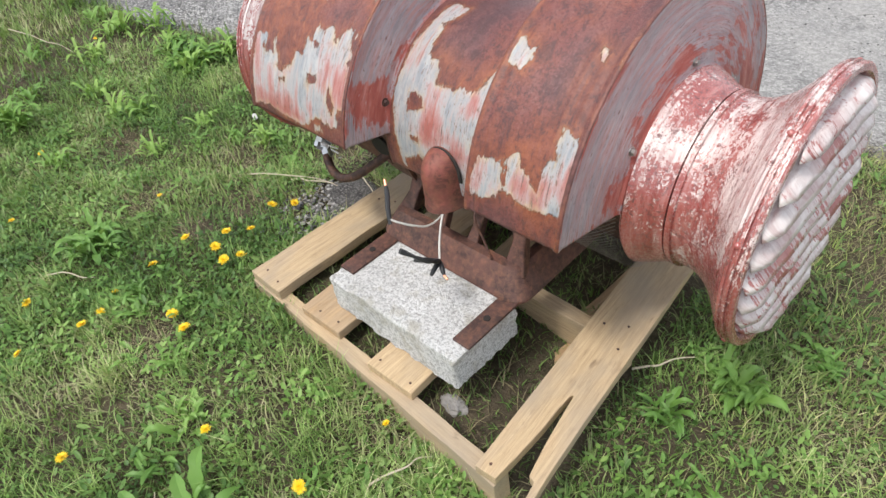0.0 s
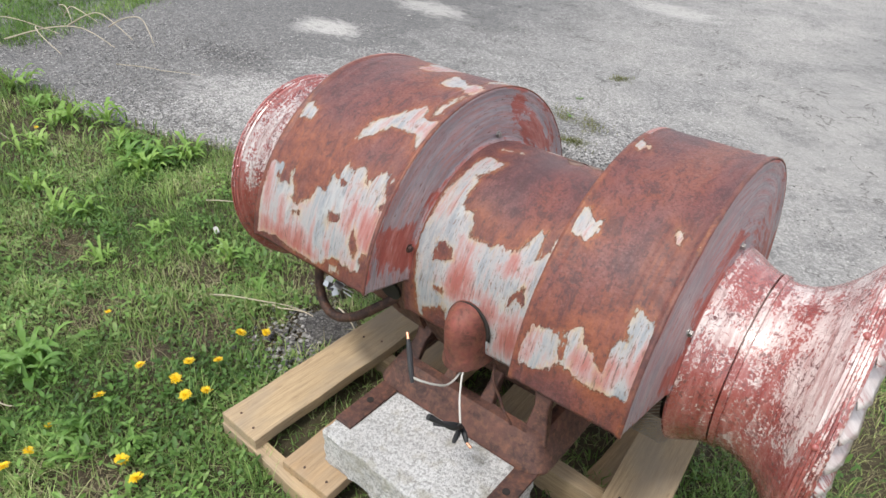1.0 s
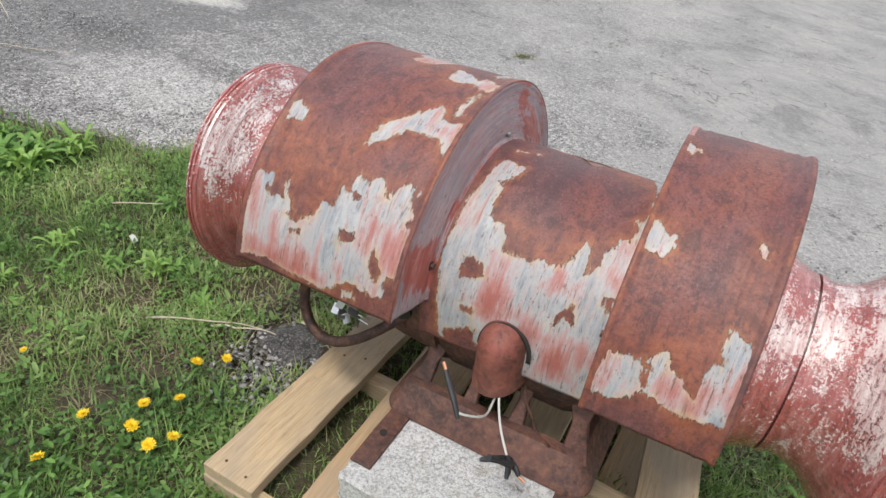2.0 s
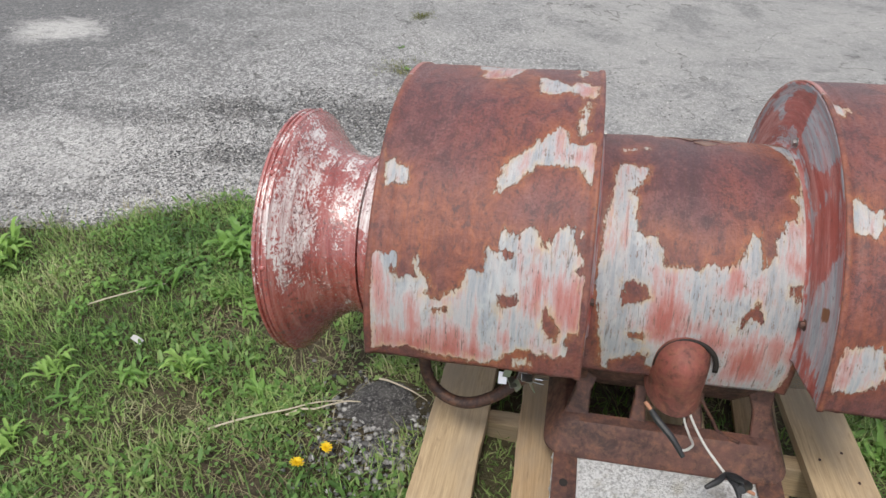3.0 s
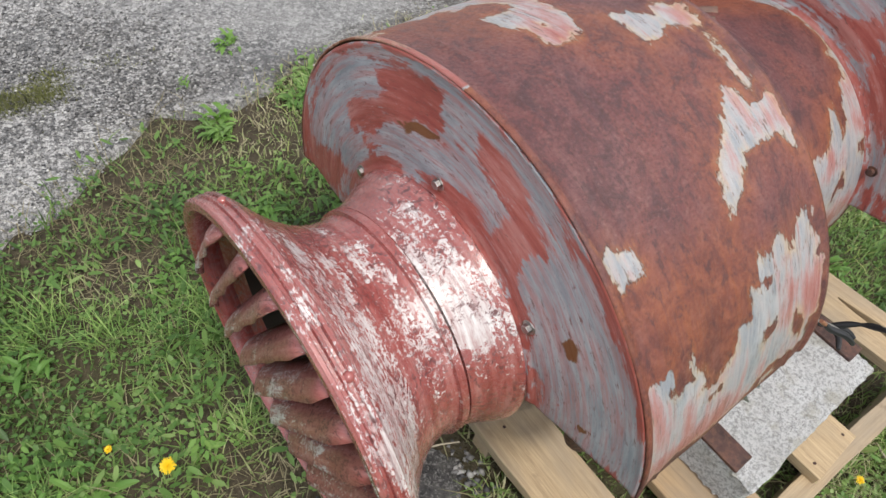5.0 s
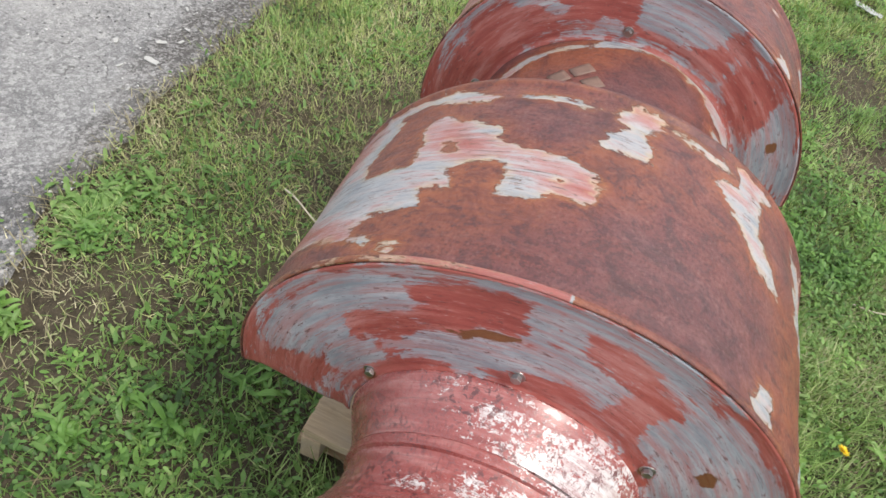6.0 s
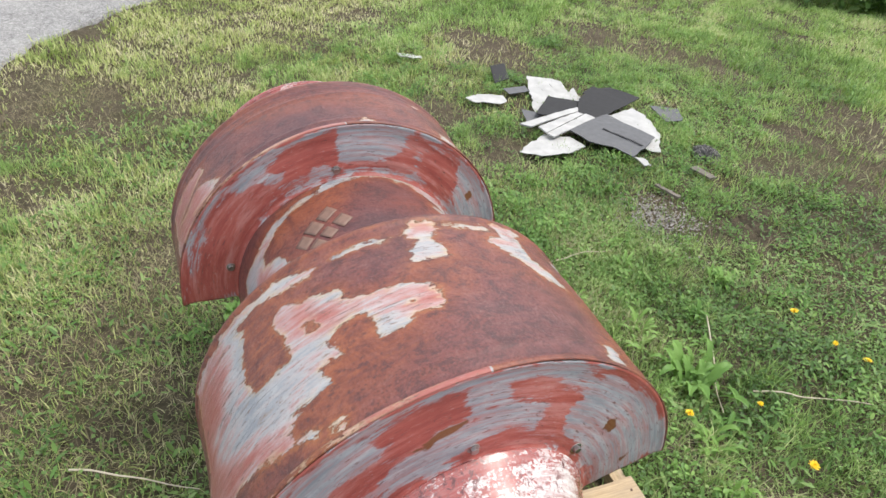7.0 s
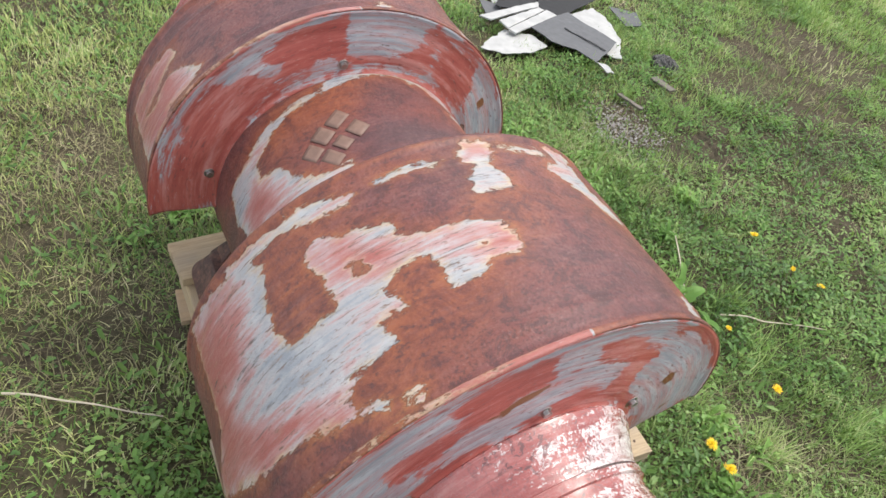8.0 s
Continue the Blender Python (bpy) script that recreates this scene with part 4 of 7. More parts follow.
# where the rust is fresh and orange
FRESH_L, FRESH_M, FRESH_R = [], [], []
FRESH_L.append((-1336, 257, -1238, 245, -1158, 264, -1145, 326, -1162, 376, -1208, 405, -1258, 373, -1308, 356, -1328, 345))
FRESH_L.append((-1038, -313, -1077, -253, -1149, -248, -1185, -271, -1177, -351, -1105, -351))
FRESH_L.append((-1284, -290, -1223, -217, -1190, -187, -1175, -136, -1224, -129, -1233, -75, -1266, -78, -1290, -162, -1303, -238, -1303, -283))
FRESH_M.append((-721, -257, -663, -178, -669, -103, -654, -40, -654, 14, -776, -68, -751, -168, -788, -211))
FRESH_M.append((-921, 168, -855, 211, -766, 220, -699, 167, -681, 125, -734, 151, -812, 187, -876, 164))
FRESH_R.append((-632, 438, -548, 409, -511, 401, -485, 332, -452, 345, -459, 252, -450, 195, -489, 190, -500, 300, -541, 377, -627, 395))

hood_left = sheet_shell("hood", L0, L1, HOOD_R, A_BACK, A_FRONT, PAINT_L, BARE_L, RED_L, FRESH_L, siren, "wide rusted half-round hood with peeling grey paint", seams=((L0 + 0.042, 0.0025, 0.0022), (L1 - 0.045, 0.0025, 0.0022)))
hood_right = sheet_shell("hood", R0, R1, HOOD_R, A_BACK, A_FRONT, PAINT_R, BARE_R, RED_R, FRESH_R, siren, "narrow rusted half-round hood with peeling grey paint", seams=((R0 + 0.030, 0.0025, 0.0026), (R1 - 0.030, 0.0025, 0.0028), (R1 - 0.055, 0.0025, 0.0024)))
barrel = sheet_shell("motor_cover", L1 - 0.004, R0 + 0.004, BARREL_R, -104, 100, PAINT_M, BARE_M, RED_M, FRESH_M, siren, "rusted motor cover with flaking grey paint", bead=0.002)
# remains of the top coat on the end plates: outlines of (y, z) in mm from the axis
GREY_LO, RED_LO, SPOTS_LO = [], [], []
GREY_LO.append((336, 92, 301, 194, 262, 252, 234, 279, 197, 290, 168, 294, 162, 264, 178, 246, 203, 230, 228, 200, 232, 176, 181, 160, 170, 140, 196, 97, 244, 75, 291, 54, 333, 52))
GREY_LO.append((174, 193, 133, 237, 75, 274, 32, 289, -10, 303, -77, 301, -93, 281, -74, 259, -76, 234, -24, 248, 16, 256, 41, 235, 83, 207, 137, 188, 164, 175))
GREY_LO.append((48, 347, 28, 355, 15, 316, 27, 307, 40, 325))
GREY_LO.append((14, 368, -11, 373, -63, 363, -105, 346, -148, 322, -98, 340, -53, 350, -12, 353, -22, 313, -8, 315))
GREY_LO.append((-122, 266, -161, 287, -193, 307, -249, 263, -308, 205, -348, 144, -385, 71, -309, 50, -233, 29, -191, 125, -139, 197, -128, 233))
GREY_LO.append((167, 322, 128, 346, 89, 360, 27, 372, 25, 359, 53, 350, 105, 331, 149, 314))
RED_LO.append((168, 294, 126, 325, 78, 346, 48, 347, 37, 311, 60, 295, 98, 276, 126, 260, 157, 260, 171, 269))
RED_LO.append((-17, 349, -69, 342, -98, 333, -99, 307, -61, 306, -24, 313))
RED_LO.append((-89, 277, -113, 295, -144, 292, -164, 279, -135, 257, -122, 234, -107, 219, -80, 238))
RED_LO.append((170, 140, 110, 193, 67, 226, 23, 241, -25, 244, -107, 219, -157, 177, -184, 146, -131, 189, -59, 207, 17, 212, 87, 199, 144, 163, 174, 122))
RED_LO.append((232, 201, 169, 249, 151, 239, 184, 203, 227, 175))
SPOTS_LO.append((-209, 185, -213, 202, -228, 205, -234, 182, -225, 171))
SPOTS_LO.append((135, 259, 100, 259, 75, 276, 37, 291, 41, 298, 77, 285, 109, 264))
SPOTS_LO.append((-273, 77, -295, 92, -295, 84, -280, 69))
GREY_RI, RED_RI, SPOTS_RI = [], [], []
GREY_RI.append((37, 379, -24, 386, -85, 377, -131, 355, -107, 301, -81, 288, -24, 300, 26, 294, 39, 344))
GREY_RI.append((-138, 355, -202, 322, -259, 270, -310, 223, -358, 154, -386, 89, -259, 86, -236, 132, -253, 177, -248, 254, -205, 307))
GREY_RI.append((224, 286, 169, 328, 102, 367, 46, 378, 107, 346, 162, 308, 193, 295, 154, 275, 173, 263, 224, 261, 256, 251))
GREY_RI.append((-129, 295, -150, 296, -159, 273, -142, 268))
RED_RI.append((193, 302, 113, 346, 42, 371, 31, 301, 96, 286, 153, 264, 174, 285))
RED_RI.append((-86, 373, -139, 348, -170, 305, -225, 285, -250, 246, -241, 194, -224, 168, -189, 218, -144, 257, -96, 285, 15, 287, 43, 293, -81, 288, -112, 309))
RED_RI.append((256, 244, 179, 263, 165, 233, 216, 176, 249, 108, 249, 9, 363, -21, 338, 71, 309, 156))
SPOTS_RI.append((-277, 174, -291, 181, -299, 166, -289, 156))
GREY_LI, RED_LI, SPOTS_LI = [], [], []
RED_LI.append((-381, 83, -262, 55, -234, 160, -301, 174, -343, 139))
RED_LI.append((138, 296, 233, 244, 296, 154, 194, 200, 140, 250))
GREY_LI.append((-150, 360, 0, 378, 120, 350, 60, 268, -60, 268, -180, 220, -280, 170, -330, 190, -250, 290))
GREY_LI.append((-300, 110, -262, 60, -275, 0, -375, 40, -350, 130))
GREY_RO, RED_RO, SPOTS_RO = [], [], []
RED_RO.append((-149, 24, -234, 79, -173, 125, -126, 192, -32, 242, -10, 271, 130, 206, 42, 236, -19, 236, -82, 197, -132, 153, -148, 111))
RED_RO.append((247, 118, 289, 131, 332, 48, 283, 66))
GREY_RO.append((-375, 50, -340, 170, -250, 280, -120, 352, 0, 378, 120, 352, 220, 300, 160, 230, 60, 280, -60, 290, -150, 240, -220, 160, -270, 60))

def stain_round(y, z, r=11):
    """A ragged rust stain round a bolt, as an outline of (y, z) in mm."""
    return [v for t in range(9) for v in (y + r * (1 + 0.35 * math.sin(t * 2.3)) * math.cos(t * 0.698), z - 4 + r * (1 + 0.3 * math.sin(t * 3.1)) * math.sin(t * 0.698))]


for y_, z_ in ((25, 233), (189, 107), (-164, 159)):
    SPOTS_LO.append(stain_round(y_, z_))
for y_, z_ in ((40, 285), (272, 62)):
    SPOTS_RI.append(stain_round(y_, z_, 8))
end_plate(L0 + 0.0035, 0.205, hood_left, -1, PRIMER, GREY_LO, RED_LO, SPOTS_LO)
end_plate(L1 - 0.0035, BARREL_R - 0.004, hood_left, 1, PRIMER_GREY, GREY_LI, RED_LI, SPOTS_LI)
end_plate(R0 + 0.0035, BARREL_R - 0.004, hood_right, -1, PRIMER, GREY_RI, RED_RI, SPOTS_RI)
end_plate(R1 - 0.0035, 0.205, hood_right, 1, PRIMER_GREY, GREY_RO, RED_RO, SPOTS_RO)
for hood, x, s, bolts in ((hood_left, L0 - 0.0055, -1, ((0.0255, 0.2335), (0.189, 0.107), (-0.164, 0.159))), (hood_left, L1 + 0.0055, 1, ((0.248, 0.121), (0.043, 0.273), (-0.252, 0.112))),
                          (hood_right, R0 - 0.0055, -1, ((0.272, 0.062), (0.040, 0.280), (-0.252, 0.112))), (hood_right, R1 + 0.0055, 1, ((0.197, 0.114), (0.020, 0.227), (-0.175, 0.147)))):
    for dy, dz in bolts:
        bolt((x, AX_Y + dy, AX_Z + dz), (s, 0, 0), hood, 0.0068, IRON if dy == -0.252 else None)


def bell(x, s, turn=0.0):
    """A flared intake bell with a stepped collar, a rolled rim and slanted louvres in its mouth; s: the way it points along x."""
    prof = [(0.000, 0.185), (0.0025, 0.185), (0.003, 0.200), (0.006, 0.2018), (0.012, 0.2005), (0.020, 0.197), (0.036, 0.189), (0.052, 0.181), (0.064, 0.1765), (0.0735, 0.1745),
            (0.0742, 0.1600), (0.0768, 0.1600), (0.0775, 0.1762), (0.088, 0.1758), (0.0895, 0.1700), (0.104, 0.1690), (0.120, 0.1710), (0.138, 0.1770),
            (0.156, 0.1870), (0.174, 0.2020), (0.190, 0.2200), (0.204, 0.2390), (0.214, 0.2530), (0.219, 0.2570), (0.2215, 0.2620), (0.2265, 0.2640),
            (0.2285, 0.2600), (0.2320, 0.2600), (0.2335, 0.2640), (0.2365, 0.2645), (0.2380, 0.2605), (0.2415, 0.2605), (0.2430, 0.2640), (0.2475, 0.2645), (0.251, 0.2610), (0.2515, 0.2500), (0.247, 0.2460), (0.236, 0.2440),
            (0.214, 0.2440), (0.196, 0.2200), (0.178, 0.1960), (0.150, 0.1700), (0.120, 0.1540), (0.080, 0.1540), (0.030, 0.1780), (0.0, 0.198)]
    bm = bmesh.new()
    rings = lathe_x(bm, [(x + s * d, r) for d, r in prof], AX_Y, BELL_Z, 96, 180, 540)
    if s < 0:
        # the joint behind the collar gapes towards the front only
        for ring in rings[10:12]:
            for v in ring:
                a = math.atan2(AX_Y - v.co.y, v.co.z - BELL_Z)
                open_ = min(1.0, max(0.0, math.sin(a) * 5 - 0.6))
                r = 0.160 + 0.0135 * (1 - open_)
                v.co.y, v.co.z = AX_Y - r * math.sin(a), BELL_Z + r * math.cos(a)
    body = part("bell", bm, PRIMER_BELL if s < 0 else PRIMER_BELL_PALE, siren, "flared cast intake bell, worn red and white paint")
    # louvres: convex slats that lean out towards one side; the two castings are bolted on at different turns
    ca, sa = math.cos(radians(turn)), math.sin(radians(turn))
    reach = 1.25 if s > 0 else 1.0
    n, pitch = 9, 0.0505
    for i in range(n):
        up = (i - (n - 1) / 2) * pitch
        half = math.sqrt(0.2435 ** 2 - min(abs(up), 0.23) ** 2)
        bm = bmesh.new()
        rows = []
        for j in range(25):
            q = -1 + 2 * j / 24
            tip = 1 - max(0.0, abs(q) * half - (half - 0.03)) / 0.03 * 0.35
            rag = 0.0014 * math.sin(j * 0.9 + i * 2) + random.uniform(-0.0007, 0.0007)
            row = []
            for dx, dz, lip in ((-0.012, 0.020, 0), (0.004, 0.0185, 0), (0.016, 0.0145, 0.1), (0.026, 0.008, 0.3), (0.033, -0.001, 0.6), (0.037, -0.011, 1.0)):
                b = up + dz + rag * lip
                a = q * 0.985 * math.sqrt(max(0.2420 ** 2 - b * b, 0.02 ** 2))
                row.append(bm.verts.new((x + s * (0.226 + (dx * tip * reach if dx > 0 else dx) + rag * 0.8 * lip), AX_Y + a * ca - b * sa * -1.0, BELL_Z + b * ca - a * sa)))
            rows.append(row)
        for r0, r1 in zip(rows, rows[1:]):
            for q in range(5):
                bm.faces.new((r0[q], r1[q], r1[q + 1], r0[q + 1]))
        uvl = bm.loops.layers.uv.verify()
        for f in bm.faces:
            for lp in f.loops:
                c_ = lp.vert.co
                lp[uvl].uv = (c_.x + (c_.z - BELL_Z) * ca + (c_.y - AX_Y) * sa + i * 0.3, (c_.y - AX_Y) * ca - (c_.z - BELL_Z) * sa)
        part("louvre", bm, PRIMER_LOUVRE if s < 0 else PRIMER_LOUVRE_PALE, body, solid=0.003)
    for a in (-150, -90, -30, 30, 70, 130):
        bm = bmesh.new()
        bmesh.ops.create_uvsphere(bm, u_segments=10, v_segments=6, radius=0.0065, matrix=Matrix.Translation((x + s * 0.229, AX_Y - 0.2605 * math.sin(radians(a)), BELL_Z + 0.2605 * math.cos(radians(a)))))
        part("rivet", bm, PRIMER_BELL, body)
    # a black disc closes the throat, to give the louvre gaps their shade
    bm = bmesh.new()
    lathe_x(bm, [(x + s * 0.198, 0.001), (x + s * 0.198, 0.216)], AX_Y, BELL_Z, 48)
    part("dark_throat", bm, BLACK, body, "black disc for the shade inside the bell")
    return body


bell(L0 - 0.006, -1, 60)
bell(R1 + 0.006, 1)


SCREEN = plain("screen_wire", (0.30, 0.275, 0.25), 0.55, 0.4, 0.5, 60)


def works():
    """Motor and rotor casings under the sheets, with a wire screen round each rotor."""
    bm = bmesh.new()
    lathe_x(bm, [(L1 + 0.02, 0.10), (L1 + 0.02, 0.235), (L1 + 0.05, 0.246), (R0 - 0.05, 0.246), (R0 - 0.02, 0.235), (R0 - 0.02, 0.10)], AX_Y, AX_Z, 64)
    part("motor_body", bm, IRON_DARK, siren, "dark rusted motor casing")
    for x0, x1 in ((L0 + 0.03, L1 - 0.01), (R0 + 0.01, R1 - 0.01)):
        bm = bmesh.new()
        lathe_x(bm, [(x0, 0.05), (x0, 0.165), (x1, 0.165), (x1, 0.05)], AX_Y, AX_Z, 48)
        part("rotor", bm, IRON_DARK, siren, "dark rusted rotor drum")
        bm = bmesh.new()
        n = 90
        for i in range(n):
            a0_, a1_ = radians(70 + 220 * i / n), radians(70 + 220 * i / n + 5)
            for dirn in (0, 1):
                pts = []
                for q in range(8):
                    a = radians(70 + 220 * i / n) + (q / 7) * (0.9 if dirn else -0.9)
                    pts.append((x0 + (x1 + 0.014 - x0) * q / 7, AX_Y - 0.208 * math.sin(a), AX_Z + 0.208 * math.cos(a)))
                prev = None
                for p in pts:
                    w = Vector(p)
                    r = (w - Vector((w.x, AX_Y, AX_Z))).normalized() * 0.0008
                    v = (bm.verts.new(w - Vector((0.001, 0, 0)) + r * dirn), bm.verts.new(w + Vector((0.001, 0, 0)) + r * dirn))
                    if prev:
                        bm.faces.new((prev[0], prev[1], v[1], v[0]))
                    prev = v
        part("wire_screen", bm, SCREEN, siren, "rusty wire screen", smooth=False)


works()


def base():
    """Cast iron stand: a rail frame with slanted, pierced sides that carry the motor."""
    x0, x1, y0, y1 = -1.045, -0.592, 0.838, 1.452
    bm = bmesh.new()
    loops = []
    for off, z in ((0.0, 0.183), (0.0, 0.190), (0.005, 0.197), (0.030, 0.244), (0.036, 0.250), (0.058, 0.251), (0.060, 0.243), (0.040, 0.204), (0.022, 0.183)):
        ring = []
        for cx, cy, q in ((x1, y1, 0), (x0, y1, 1), (x0, y0, 2), (x1, y0, 3)):
            r = 0.042 - off * 0.35
            mx, my = cx - (off + r) * (1 if cx == x1 else -1), cy - (off + r) * (1 if cy == y1 else -1)
            for t in range(7):
                a = math.pi / 2 * (q + t / 6)
                ring.append(bm.verts.new((mx + r * math.cos(a), my + r * math.sin(a), z)))
        loops.append(ring)
    n = len(loops[0])
    for r0, r1 in zip(loops, loops[1:] + loops[:1]):
        for q in range(n):
            bm.faces.new((r0[q], r0[(q + 1) % n], r1[(q + 1) % n], r1[q]))
    part("base_frame", bm, IRON, siren, "rusty cast iron base frame")
    y0, y1 = 0.850, 1.440
    for yb, yt, s in ((y0 + 0.030, 0.955, 1), (y1 - 0.030, 1.337, -1)):
        # struts: narrow at the foot, splayed into a head plate under the motor
        for xa, xb, w in ((-0.990, -0.965, 0.036), (-0.872, -0.868, 0.024), (-0.770, -0.768, 0.026), (-0.640, -0.665, 0.038)):
            bm = bmesh.new()
            lo = [(xa - w * 0.8, yb), (xa + w * 0.8, yb), (xa + w * 0.55, yb + s * 0.032), (xa - w * 0.55, yb + s * 0.032)]
            md = [(xa * 0.5 + xb * 0.5 - w * 0.42, (yb + yt) / 2), (xa * 0.5 + xb * 0.5 + w * 0.42, (yb + yt) / 2), (xa * 0.5 + xb * 0.5 + w * 0.34, (yb + yt) / 2 + s * 0.03), (xa * 0.5 + xb * 0.5 - w * 0.34, (yb + yt) / 2 + s * 0.03)]
            hi = [(xb - w * 0.9, yt), (xb + w * 0.9, yt), (xb + w * 0.8, yt + s * 0.036), (xb - w * 0.8, yt + s * 0.036)]
            rings = [[bm.verts.new((x, y, z)) for x, y in o] for o, z in ((lo, 0.230), (md, 0.290), (hi, 0.362))]
            for r0, r1 in zip(rings, rings[1:]):
                for q in range(4):
                    bm.faces.new((r0[q], r0[(q + 1) % 4], r1[(q + 1) % 4], r1[q]))
            bm.faces.new(rings[0][::-1])
            bm.faces.new(rings[-1])
            part("strut", bm, IRON, siren, bevel=0.004)
        bm = bmesh.new()
        box(bm, -1.02, -0.63, min(yt, yt + s * 0.05), max(yt, yt + s * 0.05), 0.352, 0.378)
        part("head_rail", bm, IRON, siren, bevel=0.006)
    for x in (-1.022, -0.650):
        bm = bmesh.new()
        box(bm, x, x + 0.046, 0.690, 0.862, 0.180, 0.188)
        lug = part("foot_bar", bm, IRON, siren, "flat rusty foot bar lying on the block", bevel=0.0015)
        # no hole is cut: a thin black disc gives the bolt hole's shade
        bm = bmesh.new()
        prism(bm, [(x + 0.022 + 0.008 * math.cos(t * math.pi / 5), 0.775 + 0.008 * math.sin(t * math.pi / 5)) for t in range(10)], 0.188, 0.1905)
        part("bolt_hole", bm, BLACK, lug)


base()


def cap():
    """A domed cover on the front of the motor, open below, out of which the wires hang."""
    bm = bmesh.new()
    cx, cy, cz = -0.823, 0.906, 0.361
    uvl = bm.loops.layers.uv.verify()
    rings = []
    prof = [(-0.012, 0.0565), (-0.010, 0.0590), (-0.004, 0.0590), (0.000, 0.0570), (0.030, 0.0570), (0.070, 0.0570)]
    prof += [(0.070 + 0.068 * t / 12, 0.057 * (1 - (t / 12) ** 2.3) ** (1 / 2.3)) for t in range(1, 12)] + [(0.1375, 0.010), (0.138, 0.001)]
    for dz, r in prof:
        rings.append([bm.verts.new((cx + r * 0.86 * math.cos(2 * math.pi * q / 40), cy + 0.02 * (dz < 0) * 0 + r * 1.30 * math.sin(2 * math.pi * q / 40), cz + dz * 0.92)) for q in range(40)])
    for i, (r0, r1) in enumerate(zip(rings, rings[1:])):
        for q in range(40):
            f = bm.faces.new((r0[q], r0[(q + 1) % 40], r1[(q + 1) % 40], r1[q]))
            for lp in f.loops:
                lp[uvl].uv = (q * 0.0095, lp.vert.co.z)
    part("wire_cap", bm, PRIMER_CAP, siren, "domed red cover over the wire outlet", solid=0.004)


cap()


def cap_gap_shade():
    """The gap in the motor cover in which the wire cap sits: a raised black arch painted for its shade."""
    bm = bmesh.new()
    rows = []
    for i in range(41):
        q = math.pi * i / 40
        row = []
        for grow in (0.044, 0.0525):
            x = -0.818 + (grow + (0.002 if math.cos(q) > 0 else 0.0)) * math.cos(q)
            z = 0.424 + (grow + 0.012) * math.sin(q) ** 0.8
            a = math.acos(max(-1.0, min(1.0, (z - AX_Z) / (BARREL_R + 0.0045))))
            row.append(bm.verts.new((x, AX_Y - (BARREL_R + 0.0045) * math.sin(a), AX_Z + (BARREL_R + 0.0045) * math.cos(a))))
        rows.append(row)
    for r0, r1 in zip(rows, rows[1:]):
        bm.faces.new((r0[0], r1[0], r1[1], r0[1]))
    part("cover_opening", bm, BLACK, barrel, "black strip for the shade in the gap round the wire cap", solid=0.002)


cap_gap_shade()

LABEL = plain("old_label", (0.235, 0.145, 0.112), 0.6, 0.0, 0.6, 60)
for p0, p1, q0, q1 in ((0.0, 0.26, 0.05, 0.46), (0.32, 0.60, 0.0, 0.44), (0.66, 1.0, 0.06, 0.42), (0.05, 0.28, 0.54, 1.0), (0.36, 0.58, 0.56, 0.94), (0.68, 0.96, 0.60, 1.0)):
    bm = bmesh.new()
    g = []
    for i in range(5):
        g.append([])
        for j in range(5):
            p, q = p0 + (p1 - p0) * i / 4, q0 + (q1 - q0) * j / 4
            p, q = 1.3 * p - 0.15, 1.25 * q - 0.12
            a = radians(-35 + 15 * p + 8 * q)
            g[-1].append(bm.verts.new((-0.806 + 0.054 * p - 0.050 * q, AX_Y - (BARREL_R + 0.0013) * math.sin(a), AX_Z + (BARREL_R + 0.0013) * math.cos(a))))
    for i in range(4):
        for j in range(4):
            bm.faces.new((g[i][j], g[i + 1][j], g[i + 1][j + 1], g[i][j + 1]))
    part("label_remnant", bm, LABEL, barrel, "faded scrap of an old label", solid=0.0006)

# wires out of the cap
def wire(points, r, mat, label):
    bm = bmesh.new()
    tube(bm, points, r, 8)
    return part("wire", bm, mat, siren, label)


wire([(-0.806, 0.865, 0.365), (-0.806, 0.842, 0.340), (-0.801, 0.800, 0.345), (-0.803, 0.765, 0.368), (-0.818, 0.738, 0.388), (-0.829, 0.727, 0.398)], 0.0022, WIRE_GREY, "thin grey stranded wire")
wire([(-0.826, 0.722, 0.390), (-0.845, 0.738, 0.412), (-0.868, 0.760, 0.424), (-0.880, 0.770, 0.436)], lambda t: 0.0038 + 0.002 * math.sin(t * 3.1), RUBBER, "black taped wire joint")
wire([(-0.880, 0.770, 0.436), (-0.889, 0.777, 0.444)], 0.0035, COPPER, "bare copper wire end")
wire([(-0.800, 0.865, 0.365), (-0.797, 0.842, 0.350), (-0.772, 0.802, 0.324), (-0.737, 0.762, 0.303)], 0.0022, WIRE_GREY, "thin grey stranded wire")
for b in ((-0.776, 0.726, 0.312), (-0.722, 0.721, 0.304), (-0.706, 0.742, 0.298)):
    a = (-0.739, 0.764, 0.304)
    mid_ = tuple((p + q) / 2 + d for p, q, d in zip(a, b, (0.004, -0.003, 0.006)))
    wire([a, mid_, b], lambda t: 0.0034 + 0.0022 * math.sin(t * 3.1), RUBBER, "black taped wire end")
wire([(-0.739, 0.764, 0.304), (-0.722, 0.735, 0.333), (-0.722, 0.708, 0.358), (-0.746, 0.675, 0.393)], lambda t: 0.0032 + 0.0030 * abs(math.sin(t * 8)), RUBBER, "black insulating tape unwound from a wire")
wire([(-0.775, 0.925, 0.335), (-0.760, 0.90, 0.312), (-0.738, 0.897, 0.275), (-0.722, 0.893, 0.250), (-0.690, 0.870, 0.256)], 0.0032, IRON_DARK, "rusty bent wire hanging behind the cover")
wire([(-0.706, 0.742, 0.298), (-0.694, 0.740, 0.294)], 0.003, COPPER, "bare copper wire end")


